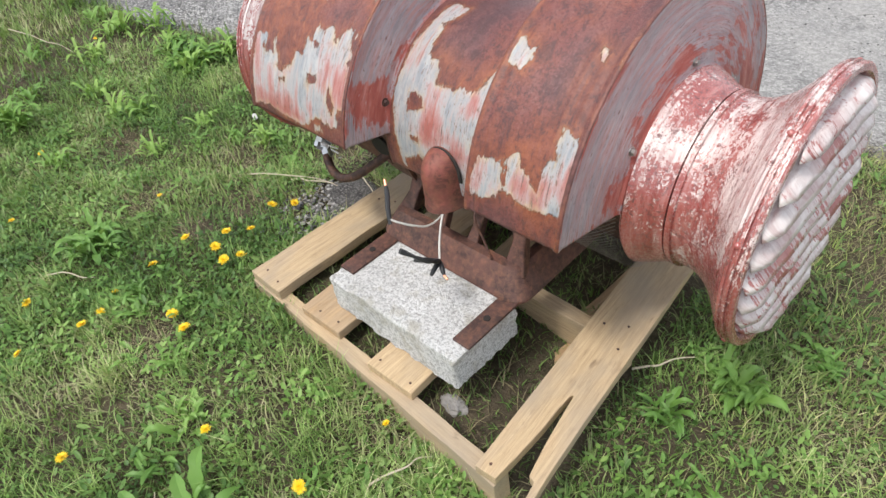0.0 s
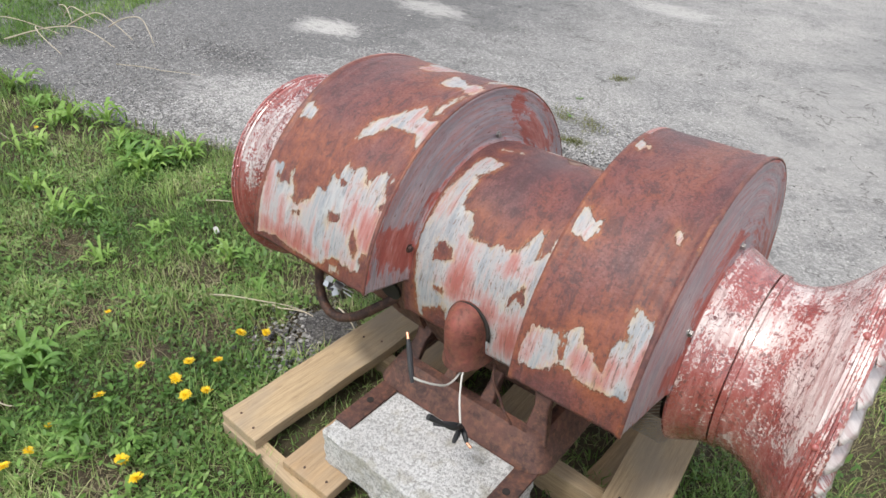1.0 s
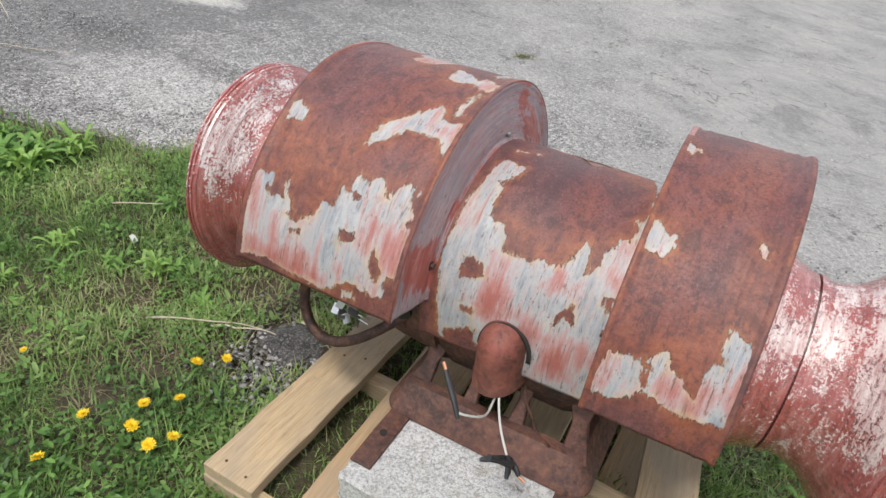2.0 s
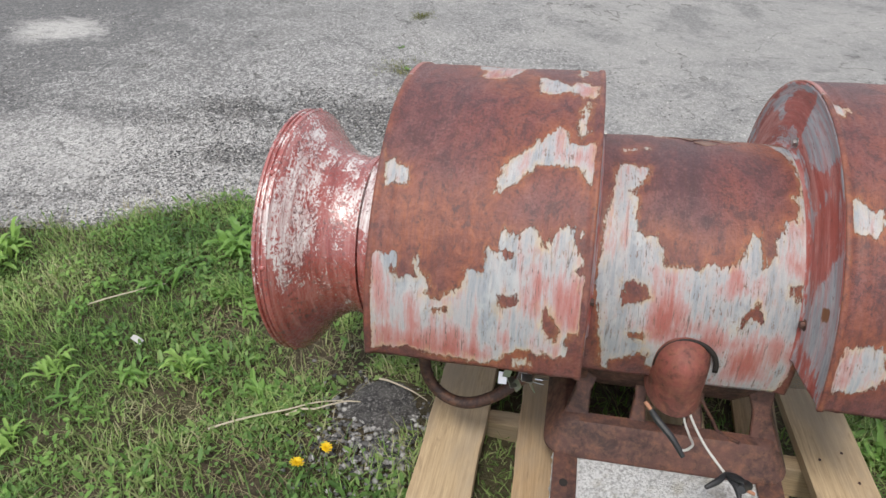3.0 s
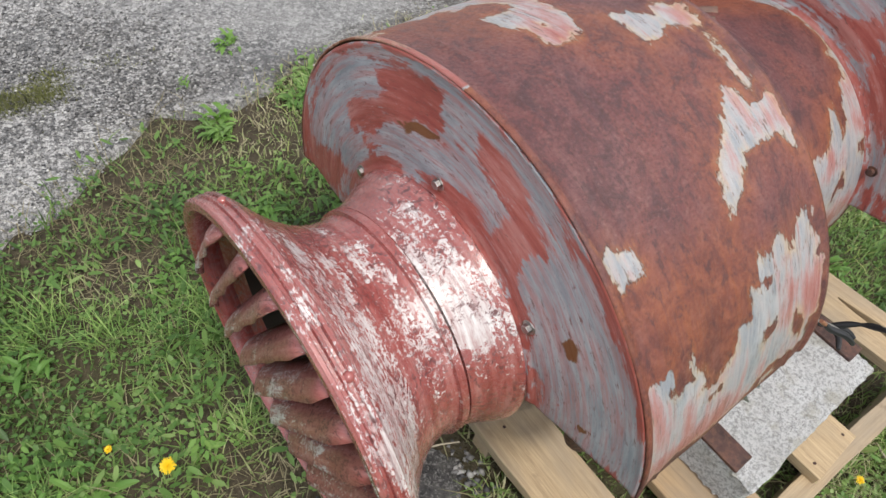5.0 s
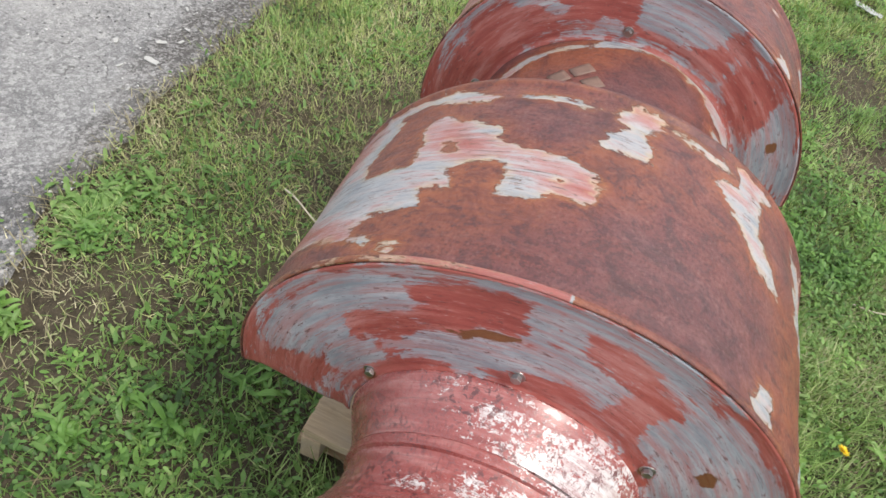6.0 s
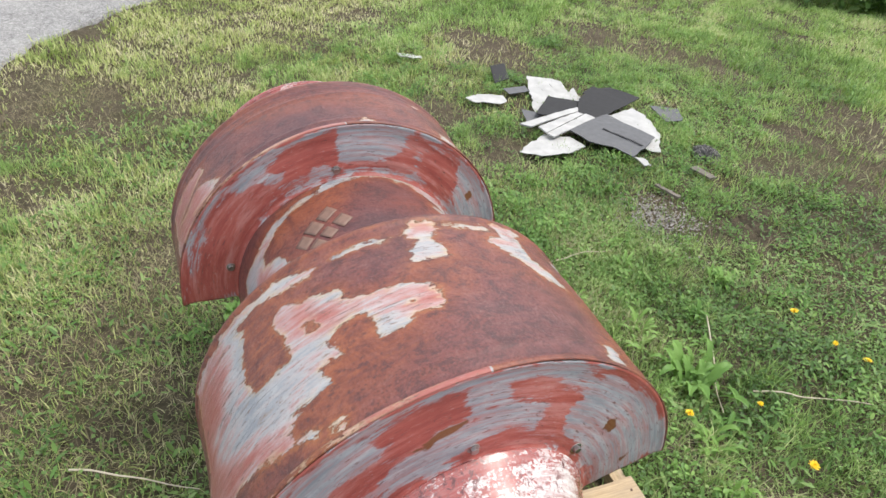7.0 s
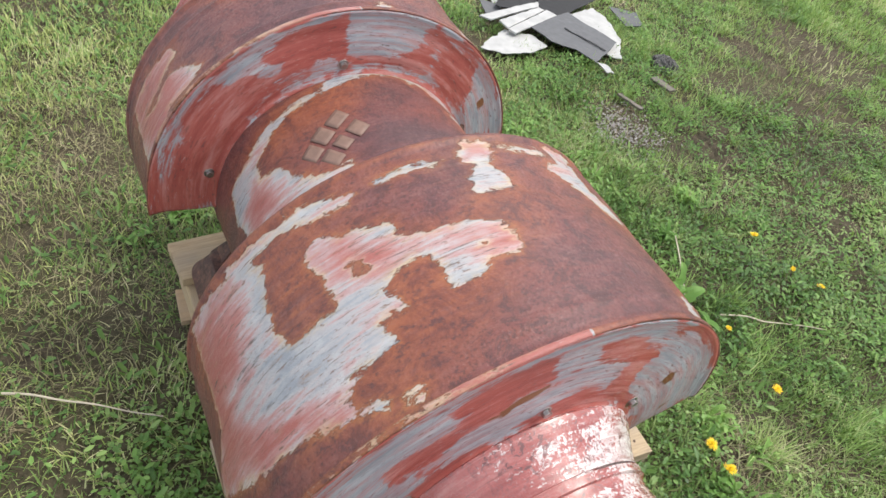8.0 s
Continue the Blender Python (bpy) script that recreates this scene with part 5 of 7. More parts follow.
def conduit():
    """Bent conduit and bearing arm under the wide hood."""
    bm = bmesh.new()
    tube(bm, [(-1.262, 0.91, 0.46), (-1.284, 0.893, 0.36), (-1.272, 0.880, 0.300), (-1.235, 0.865, 0.276), (-1.190, 0.862, 0.274), (-1.140, 0.872, 0.296), (-1.090, 0.895, 0.335), (-1.045, 0.930, 0.375)], 0.0115, 12)
    part("conduit", bm, IRON_DARK, siren, "bent rusty conduit pipe")
    bm = bmesh.new()
    for i in range(9):
        x, y, z = -1.120 + 0.008 * i, 0.778 + 0.005 * math.sin(i * 2), 0.455 + 0.012 * math.sin(i * 1.7)
        box(bm, -0.007, 0.007, -0.010, 0.010, -0.0008, 0.0008, pose(x, y, z, 50 + 25 * math.sin(i * 2.3), 30 * math.sin(i * 1.1), 20 * i))
    part("torn_foil", bm, TIN, siren, "crumpled bright foil", smooth=False)
    bm = bmesh.new()
    lathe_x(bm, [(-1.185, 0.120), (-1.185, 0.196), (-1.178, 0.208), (-1.150, 0.222), (-1.080, 0.234), (-1.020, 0.238), (-0.985, 0.246), (-0.975, 0.246), (-0.975, 0.18)], AX_Y, AX_Z, 64, 60, 300)
    lathe_x(bm, [(-1.205, 0.185), (-1.212, 0.222), (-1.205, 0.234), (-1.120, 0.238), (-1.050, 0.240), (-1.050, 0.200), (-1.205, 0.185)], AX_Y, AX_Z, 24, 66, 113)
    frame_ = part("end_bell", bm, IRON, siren, "dark cast motor end frame")
    # the frame stays solid; a black disc paints the shade of its round hole
    bm = bmesh.new()
    prism(bm, [(0.030 * math.cos(t * math.pi / 10), 0.027 * math.sin(t * math.pi / 10)) for t in range(20)], -0.006, 0.003, Matrix.Translation((-1.060, AX_Y - 0.2395 * math.sin(radians(98)), AX_Z + 0.2365 * math.cos(radians(98)))) @ pose(0, 0, 0, 98, 0, 0))
    part("hole", bm, BLACK, frame_)


conduit()

# ---- pallet, block and stone ----
pallet = tagged(thing("pallet", (-0.87, 1.02, -0.03)), "broken pallet of pale sawn lumber lying on grass", "pallet")


def board(name, width, length, thick, m, label="", outline=None, mat=None, nails=()):
    """A sawn board along its own y, with slightly uneven edges; nails: places on its top."""
    bm = bmesh.new()
    if outline is None:
        n = 14
        e = lambda i, s: 0.0015 * math.sin(i * 1.9 + s * 3 + width * 90)
        outline = [(-width / 2 + e(i, 0), length * i / n) for i in range(n + 1)][::-1] + [(width / 2 + e(i, 1), length * i / n) for i in range(n + 1)]
    prism(bm, outline, -thick, 0.0)
    ob = part(name, bm, mat or WOOD, pallet, label, smooth=False, bevel=0.002, m=m)
    for x, y in nails:
        bm = bmesh.new()
        prism(bm, [(x + 0.0032 * math.cos(t * math.pi / 4), y + 0.0032 * math.sin(t * math.pi / 4)) for t in range(8)], 0.0, 0.0012)
        part("nail", bm, IRON_DARK, ob, m=m)
    return ob


T = 0.085
board("deck_board", 0.128, 0.865, 0.030, pose(-1.246, 0.582, T, 0, 0, -1.2), nails=((-0.03, 0.03), (0.03, 0.022), (-0.02, 0.42), (0.03, 0.44)))
board("deck_board", 0.146, 0.90, 0.026, pose(-1.022, 0.590, T - 0.005, 0, 0, 1.0), nails=((-0.02, 0.02), (0.045, 0.024), (0.0, 0.43)), mat=WOOD_SHADED)
board("deck_board", 0.142, 0.90, 0.026, pose(-0.757, 0.578, T - 0.005, 0, 0, 1.5), nails=((-0.05, 0.024), (0.05, 0.02)))
# the end board is split along the grain, and its outer strip has broken away at the tip
board("deck_board", 0.125, 0.92, 0.026, pose(-0.4040, 0.548, T - 0.003, 0, 0, 5.4), "split end board with a broken strip",
      outline=[(-0.064, 0.0), (-0.016, 0.0), (-0.008, 0.06), (0.000, 0.14), (0.002, 0.20), (0.006, 0.236), (0.0085, 0.243), (0.012, 0.243), (0.0125, 0.236), (0.015, 0.20),
               (0.022, 0.12), (0.031, 0.055), (0.034, 0.04), (0.048, 0.035), (0.052, 0.0), (0.066, 0.0), (0.063, 0.06), (0.061, 0.2), (0.062, 0.5), (0.061, 0.92), (-0.062, 0.92), (-0.063, 0.45)],
      nails=((-0.03, 0.45), (0.02, 0.47), (0.03, 0.40), (-0.04, 0.02)))
for y, x0, x1, rz in ((0.590, -1.311, -0.420, -2.4), (1.000, -1.300, -0.410, -1.0), (1.420, -1.295, -0.455, 0.0)):
    board("stringer", 0.040, x1 - x0, 0.092, pose(x0, y + 0.010, T - 0.030, 0, 0, -90 + rz))
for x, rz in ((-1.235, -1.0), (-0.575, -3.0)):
    board("bottom_board", 0.10, 0.87, 0.018, pose(x, 0.600, T - 0.1225, 0, 0, rz), mat=WOOD_SHADED)


def block():
    bm = bmesh.new()
    x0, x1, y0, y1, z0, z1 = -1.022, -0.612, 0.650, 0.852, 0.081, 0.180
    vs = box(bm, x0, x1, y0, y1, z0, z1)
    bmesh.ops.bevel(bm, geom=bm.edges[:], offset=0.004, segments=1, affect="EDGES")
    bmesh.ops.triangulate(bm, faces=bm.faces)
    for _ in range(5):
        long = [e for e in bm.edges if e.calc_length() > 0.012]
        if not long:
            break
        bmesh.ops.subdivide_edges(bm, edges=long, cuts=1)
        bmesh.ops.triangulate(bm, faces=bm.faces)
    for v in bm.verts:
        edge = sum((abs(v.co.x - x0) < 0.006 or abs(v.co.x - x1) < 0.006, abs(v.co.y - y0) < 0.006 or abs(v.co.y - y1) < 0.006, abs(v.co.z - z0) < 0.006 or abs(v.co.z - z1) < 0.006))
        k = 0.0022 + 0.0060 * (edge > 1)
        n = noise.noise_vector(v.co * 60) * k * 0.6 + noise.noise_vector(v.co * 170) * k * 0.5
        if v.co.z < z0 + 0.006 or v.co.z > z1 - 0.004:
            n.z = min(n.z, 0) * (0 if v.co.z < z0 + 0.006 else 0.8)
        v.co += n
    ob = part("concrete_block", bm, CONCRETE)
    return tagged(ob, "rough grey solid concrete block lying on the pallet", "concrete block")


block()


def rock(name, at, size, seed, mat, label, category="stone", group=""):
    bm = bmesh.new()
    bmesh.ops.create_icosphere(bm, subdivisions=5, radius=1.0)
    for v in bm.verts:
        d = 1 + 0.30 * noise.noise(v.co * 1.3 + Vector((seed, 0, 0))) + 0.16 * noise.noise(v.co * 3.1 + Vector((0, seed, 0))) + 0.09 * noise.noise(v.co * 8) + 0.07 * noise.noise(v.co * 19)
        v.co = Vector((v.co.x * size[0] * d, v.co.y * size[1] * d, v.co.z * size[2] * d))
    return tagged(part(name, bm, mat, None, m=Matrix.Translation(at)), label, category, group)


rock("stone", (-1.44, 1.02, -0.004), (0.105, 0.080, 0.028), 2.0, STONE, "dark lump of broken asphalt half sunk in the grass")
rock("stone", (-1.40, 0.905, -0.002), (0.062, 0.050, 0.018), 4.0, STONE, "small dark lump of broken asphalt in the grass")
rock("stone", (-0.645, 0.655, -0.005), (0.035, 0.022, 0.018), 5.0, plain("pale_stone", (0.30, 0.29, 0.28), 0.9, 0.0, 0.5, 60), "small pale stone under the corner of the block")

# ---- grass and weeds ----
GREENS = ((0.10, (0.040, 0.090, 0.023)), (0.32, (0.106, 0.202, 0.052)), (0.52, (0.186, 0.300, 0.084)), (0.70, (0.295, 0.378, 0.140)), (0.88, (0.48, 0.455, 0.28)))
PALE = ((0.15, (0.17, 0.235, 0.070)), (0.36, (0.33, 0.415, 0.125)), (0.52, (0.46, 0.53, 0.19)), (0.68, (0.60, 0.61, 0.29)), (0.84, (0.74, 0.68, 0.46)))
LUSH = ((0.12, (0.038, 0.088, 0.024)), (0.38, (0.094, 0.198, 0.048)), (0.62, (0.155, 0.282, 0.072)), (0.88, (0.30, 0.41, 0.145)))
GRASS_TOP = ((0.12, (0.085, 0.168, 0.044)), (0.34, (0.205, 0.345, 0.090)), (0.52, (0.31, 0.475, 0.138)), (0.70, (0.44, 0.56, 0.21)), (0.90, (0.65, 0.63, 0.37)))
STRAW = ((0.0, (0.17, 0.140, 0.080)), (0.5, (0.30, 0.255, 0.155)), (1.0, (0.47, 0.42, 0.28)))
GRASS = leaf_material("grass_blade", GREENS)
LEAF = leaf_material("weed_leaf", LUSH, 0.45)
WEED = leaf_material("tall_weed_leaf", ((0.10, (0.058, 0.140, 0.029)), (0.4, (0.122, 0.255, 0.054)), (0.65, (0.19, 0.345, 0.078)), (0.9, (0.31, 0.46, 0.14))), 0.45)
YOUNG = leaf_material("young_weed_leaf", ((0.10, (0.13, 0.26, 0.055)), (0.4, (0.22, 0.38, 0.085)), (0.65, (0.30, 0.46, 0.12)), (0.9, (0.42, 0.56, 0.22))), 0.5)
GRASS_PALE = leaf_material("pale_grass_blade", PALE)
GRASS_LUSH = leaf_material("lush_grass_blade", GRASS_TOP)
DRY = leaf_material("dry_grass", STRAW, 0.7)
TWIG = plain("dry_stalk", (0.52, 0.46, 0.35), 0.8, 0.0, 0.35, 60)


def wave(x, y, k, s):
    """Smooth random patches between 0 and 1."""
    v = np.sin(k * x + s) * np.sin(k * 1.13 * y + 2.1 * s) + 0.6 * np.sin(k * 2.3 * x + 1.7 * y * k + s * 3) + 0.4 * np.sin(k * 4.1 * y - k * 2.9 * x + s)
    return np.clip(0.5 + v * 0.3, 0, 1)


def under_pallet(x, y):
    return (x > -1.31) & (x < -0.345 - 0.095 * (y - 0.55)) & (y > 0.58) & (y < 1.46)


def scatter(n, x0, x1, y0, y1):
    x, y = rng.uniform(x0, x1, n), rng.uniform(y0, y1, n)
    keep = y < road_edge(x) + rng.normal(0.0, 0.04, n)
    keep &= ~under_pallet(x, y) | (rng.random(n) < 0.45)
    # the sown edges of each stretch of turf fade out
    soft = np.minimum(np.minimum(x - x0, x1 - x), np.minimum(y - y0, 9.0))
    keep &= soft > rng.uniform(0, 0.7, n)
    keep &= ((x + 1.44) / 0.13) ** 2 + ((y - 1.02) / 0.10) ** 2 > 1
    return x[keep], y[keep]


def soil_z(x, y):
    return height(x, y) + lumps(x, y) - 0.006


def fill(name, verts, faces_q, faces_t, material, label, category, kind="stuff"):
    me = bpy.data.meshes.new(name)
    nq, nt = len(faces_q), len(faces_t)
    me.vertices.add(len(verts))
    me.vertices.foreach_set("co", verts.ravel())
    loops = np.concatenate([faces_q.ravel(), faces_t.ravel()])
    me.loops.add(len(loops))
    me.loops.foreach_set("vertex_index", loops)
    me.polygons.add(nq + nt)
    me.polygons.foreach_set("loop_start", np.concatenate([np.arange(nq) * 4, nq * 4 + np.arange(nt) * 3]))
    me.update(calc_edges=True)
    me.validate()
    me.materials.append(material)
    return tagged(new(name, me), label, category, kind=kind)


def blades(name, x, y, h, w, lean, material, label, category="grass"):
    """Bent tapering blades: five points each."""
    n = len(x)
    z = soil_z(x, y)
    a = rng.uniform(0, 2 * np.pi, n)
    dx, dy = np.cos(a), np.sin(a)
    px, py = -dy, dx
    l1, l2 = h * lean * 0.35, h * lean
    hz = h * np.sqrt(np.clip(1 - (lean * 0.8) ** 2, 0.05, 1))
    P = np.zeros((n, 5, 3))
    for i, (off, up, side) in enumerate(((0, 0, -1), (0, 0, 1), (l1, hz * 0.6, 0.8), (l1, hz * 0.6, -0.8), (l2, hz, 0))):
        P[:, i, 0] = x + dx * off + px * w * side / 2
        P[:, i, 1] = y + dy * off + py * w * side / 2
        P[:, i, 2] = z + up
    b = np.arange(n) * 5
    q = np.stack([b, b + 1, b + 2, b + 3], -1)
    t = np.stack([b + 3, b + 2, b + 4], -1)
    return fill(name, P.reshape(-1, 3), q, t, material, label, category)


def leaflets(name, x, y, z, size, tilt, material, label, category="weeds", long=1.3):
    """Small rounded leaves, folded along the middle: six points each."""
    n = len(x)
    a = rng.uniform(0, 2 * np.pi, n)
    dx, dy = np.cos(a), np.sin(a)
    px, py = -dy, dx
    P = np.zeros((n, 6, 3))
    shape = ((0, 0, 0), (0.35, -0.42, 0.10), (0.8, -0.34, 0.08), (1.0, 0, -0.02), (0.8, 0.34, 0.08), (0.35, 0.42, 0.10))
    for i, (u, v, k) in enumerate(shape):
        u = u * long
        P[:, i, 0] = x + (dx * u * np.cos(tilt) + px * v) * size
        P[:, i, 1] = y + (dy * u * np.cos(tilt) + py * v) * size
        P[:, i, 2] = z + (u * np.sin(tilt) + k) * size
    b = np.arange(n) * 6
    q = np.concatenate([np.stack([b, b + 1, b + 2, b + 3], -1), np.stack([b, b + 3, b + 4, b + 5], -1)])
    return fill(name, P.reshape(-1, 3), q, np.zeros((0, 3), int), material, label, category)


# worn places with little grass: x, y, half widths
WORN = ((-1.50, 2.12, 0.14, 0.09), (-1.68, 1.84, 0.10, 0.08),
        (-1.62, 1.18, 0.16, 0.13), (-1.50, 0.90, 0.14, 0.10), (-1.72, 0.62, 0.10, 0.08),
        (0.06, -0.52, 0.16, 0.14), (0.45, -2.10, 0.42, 0.14), (0.72, -2.07, 0.22, 0.2), (2.3, -2.2, 0.35, 0.25), (2.7, -0.9, 0.6, 0.3), (0.93, -0.2, 0.22, 0.2), (1.55, -0.05, 0.3, 0.2), (-0.45, 1.72, 0.28, 0.22), (-0.25, 2.0, 0.3, 0.2), (0.3, 1.6, 0.3, 0.16), (-1.95, 0.95, 0.12, 0.1), (-2.5, 0.75, 0.14, 0.1),
        (2.39, -2.32, 0.5, 0.28), (2.0, -2.5, 0.4, 0.22), (2.8, -2.0, 0.45, 0.3), (0.86, -0.07, 0.16, 0.24), (0.12, -0.60, 0.30, 0.16), (0.64, -2.62, 0.4, 0.4), (0.36, -1.75, 0.22, 0.4),
        (2.2, 2.2, 0.6, 0.22), (2.0, 1.82, 0.5, 0.14), (0.04, -1.95, 0.22, 0.28), (-0.05, 1.74, 0.35, 0.22), (-0.15, 2.50, 0.38, 0.14), (3.6, 1.95, 0.6, 0.16), (-1.62, 2.06, 0.16, 0.10), (1.25, -0.85, 0.55, 0.45), (-1.72, 0.78, 0.16, 0.09), (-1.42, 0.30, 0.11, 0.08), (-2.05, 0.62, 0.10, 0.12), (-1.95, 1.30, 0.14, 0.09))


def worn(x, y):
    v = np.zeros(np.shape(x))
    for cx, cy, rx, ry in WORN:
        v = np.maximum(v, np.exp(-(((x - cx) / rx) ** 2 + ((y - cy) / ry) ** 2) ** 1.5))
    edge = road_edge(np.clip(x, -5.2, 6)) - y
    v = np.maximum(v, 0.85 * np.exp(-np.maximum(edge, 0) / 0.12))
    return np.clip(v * (0.75 + 0.75 * wave(x, y, 7.0, 2.2)), 0, 1)


def clumps(x, y, s):
    return np.clip(0.40 * wave(x, y, 1.5, s) + 0.35 * wave(x, y, 4.7, s + 1) + 0.35 * wave(x, y, 11.0, s + 2) - 0.05, 0, 1)


# short turf close by, rougher turf further off
x, y = scatter(330000, -3.6, 0.7, -0.9, 2.6)
thick = 0.5 * wave(x, y, 2.3, 1.0) + 0.5 * clumps(x, y, 3.0)
keep = rng.random(len(x)) < (0.42 + 0.58 * thick) * np.where((y > 1.35) & (x > -1.9), 0.45, 0.95) * (1 - 0.85 * worn(x, y))
x, y, thick = x[keep], y[keep], thick[keep]
h = rng.uniform(0.018, 0.058, len(x)) * (0.5 + 1.0 * thick) * np.where(under_pallet(x, y), 0.6, 1.0)
blades("turf", x, y, h * 1.1, rng.uniform(0.0018, 0.0052, len(x)), rng.uniform(0.3, 1.2, len(x)), GRASS, "short uneven green grass")
x, y = scatter(380000, -0.3, 7.0, -7.0, 2.6)
c_ = clumps(x, y, 2.0)
keep = (rng.random(len(x)) < (0.16 + 1.1 * c_) * (1 - 0.93 * worn(x, y))) & (x + 0.2 * y > -0.2)
# lush green to the -y side, dry and yellowish towards the road
lush = keep & (wave(x, y, 1.2, 6.0) * 0.8 + 0.12 - 0.22 * y > 0.62)
for sel, mat_, label_, hh in ((keep & ~lush, GRASS_PALE, "rough yellowish green grass", 1.0), (lush, GRASS_LUSH, "thick bright green grass in clumps", 1.15)):
    xx, yy, cc = x[sel], y[sel], c_[sel]
    blades("turf", xx, yy, rng.uniform(0.016, 0.062, len(xx)) * hh * (0.30 + 1.6 * cc ** 1.3), rng.uniform(0.7, 1.4, len(xx)) * np.clip(0.0016 + 0.0012 * np.hypot(xx + 0.6, yy - 0.5), 0.0032, 0.0075), rng.uniform(0.3, 1.1, len(xx)), mat_, label_)
x, y = scatter(36000, -1.25, 1.1, 1.15, 2.6)
keep = (rng.random(len(x)) < (0.35 + 0.65 * clumps(x, y, 8.0)) * (1 - 0.6 * worn(x, y))) & ~under_pallet(x, y)
x, y = x[keep], y[keep]
blades("turf", x, y, rng.uniform(0.015, 0.05, len(x)), rng.uniform(0.0018, 0.0042, len(x)), rng.uniform(0.4, 1.2, len(x)), GRASS_PALE, "thin dry yellowish grass behind the siren")
x, y = scatter(70000, -8.0, -3.4, -1.5, 2.2)
blades("turf", x, y, rng.uniform(0.03, 0.08, len(x)), rng.uniform(0.004, 0.007, len(x)), rng.uniform(0.3, 1.1, len(x)), GRASS, "rough green grass by the road")
x, y = rng.uniform(-7.0, -4.8, 26000), rng.uniform(1.1, 3.3, 26000)
keep = x < -4.95 - 0.45 * np.abs(y - 1.6) + rng.normal(0, 0.08, 26000)
blades("turf", x[keep], y[keep], rng.uniform(0.03, 0.08, keep.sum()), rng.uniform(0.004, 0.007, keep.sum()), rng.uniform(0.3, 1.1, keep.sum()), LEAF, "tall grass across the road")

x, y = scatter(110000, -10.0, 10.0, -10.0, 1.6)
keep = (y < -1.2) | (x < -3.0)
keep &= rng.random(len(x)) < 0.3 + 0.7 * clumps(x, y, 5.0)
keep &= ~((x > 0.2) & (x < 6.5) & (y > -6.5))
x, y = x[keep], y[keep]
blades("turf", x, y, rng.uniform(0.03, 0.09, len(x)), rng.uniform(0.006, 0.013, len(x)), rng.uniform(0.3, 1.1, len(x)), GRASS, "coarse green grass further off")

# dry thatch
x, y = scatter(190000, -3.6, 3.5, -4.0, 2.5)
p_ = np.where(x < -0.8, 0.05, 0.12) + 0.80 * (wave(x, y, 2.9, 7.0) * 0.6 + wave(x, y, 8.3, 1.0) * 0.4 > 0.60) * np.where(x > 0.4, 0.45, np.where(x > -0.9, 1.0, 0.4)) + 0.85 * ((y > 1.35) & (x > -0.75) & (x < 0.9)) * (0.35 + 0.65 * wave(x, y, 5.0, 4.0)) + np.where(x < -0.8, 0.9, 0.3) * worn(x, y)
keep = rng.random(len(x)) < p_ * np.where((y < -0.4) & (worn(x, y) > 0.5), 0.5, 1.0)
x, y = x[keep], y[keep]
blades("dry_thatch", x, y, rng.uniform(0.03, 0.08, len(x)), rng.uniform(0.0013, 0.003, len(x)), rng.uniform(0.85, 1.24, len(x)), DRY, "dead straw-coloured grass lying in the turf", "dry grass")

# long soft tufts
tx, ty = scatter(1150, -3.4, 3.4, -3.4, 2.45)
keep = ~under_pallet(tx, ty) & (wave(tx, ty, 1.9, 3.3) > 0.42) & (worn(tx, ty) < 0.4)
tx, ty = np.concatenate([tx[keep], [0.84, 0.90, 0.78, 1.02, 0.88, 0.72, 0.80, 0.95, 0.70, 1.08]]), np.concatenate([ty[keep], [-1.16, -1.27, -1.24, -1.30, -1.36, -1.14, -1.32, -1.22, -1.24, -1.24]])
x, y = np.repeat(tx, 46) + rng.normal(0, 0.024, len(tx) * 46), np.repeat(ty, 46) + rng.normal(0, 0.024, len(tx) * 46)
keep = ~under_pallet(x, y)
x, y = x[keep], y[keep]
blades("grass_tufts", x, y, rng.uniform(0.05, 0.105, len(x)), rng.uniform(0.0016, 0.0032, len(x)), rng.uniform(0.35, 1.1, len(x)), GRASS_LUSH, "longer soft grass tufts")

# clover and other small leaves
x, y = scatter(300000, -3.6, 2.5, -2.5, 2.5)
keep = (rng.random(len(x)) < np.clip((0.55 * wave(x, y, 3.1, 5.0) + 0.45 * wave(x, y, 8.0, 3.0) - 0.30) * 2.4, 0, 1)) & (rng.random(len(x)) < np.where(x < -0.2, 1, 0.55) * np.where((y > 1.35) & (x > -0.75), 0.36, 1.0) * (1 - 0.8 * worn(x, y))) & ~under_pallet(x, y)
x, y = x[keep], y[keep]
leaflets("clover", x, y, soil_z(x, y) + rng.uniform(0.008, 0.04, len(x)), rng.uniform(0.005, 0.013, len(x)), rng.uniform(-0.3, 0.7, len(x)), LEAF, "small-leaved clover in the grass", long=1.15)

x, y = scatter(42000, -3.6, 2.0, -2.0, 2.45)
keep = (wave(x, y, 2.6, 11.0) > 0.35) & ~under_pallet(x, y) & (rng.random(len(x)) < 1 - 0.8 * worn(x, y))
x, y = x[keep], y[keep]
leaflets("broad_leaves", x, y, soil_z(x, y) + rng.uniform(0.006, 0.036, len(x)), rng.uniform(0.006, 0.015, len(x)), rng.uniform(0.0, 1.0, len(x)), LEAF, "narrow green weed leaves in the grass", long=2.7)

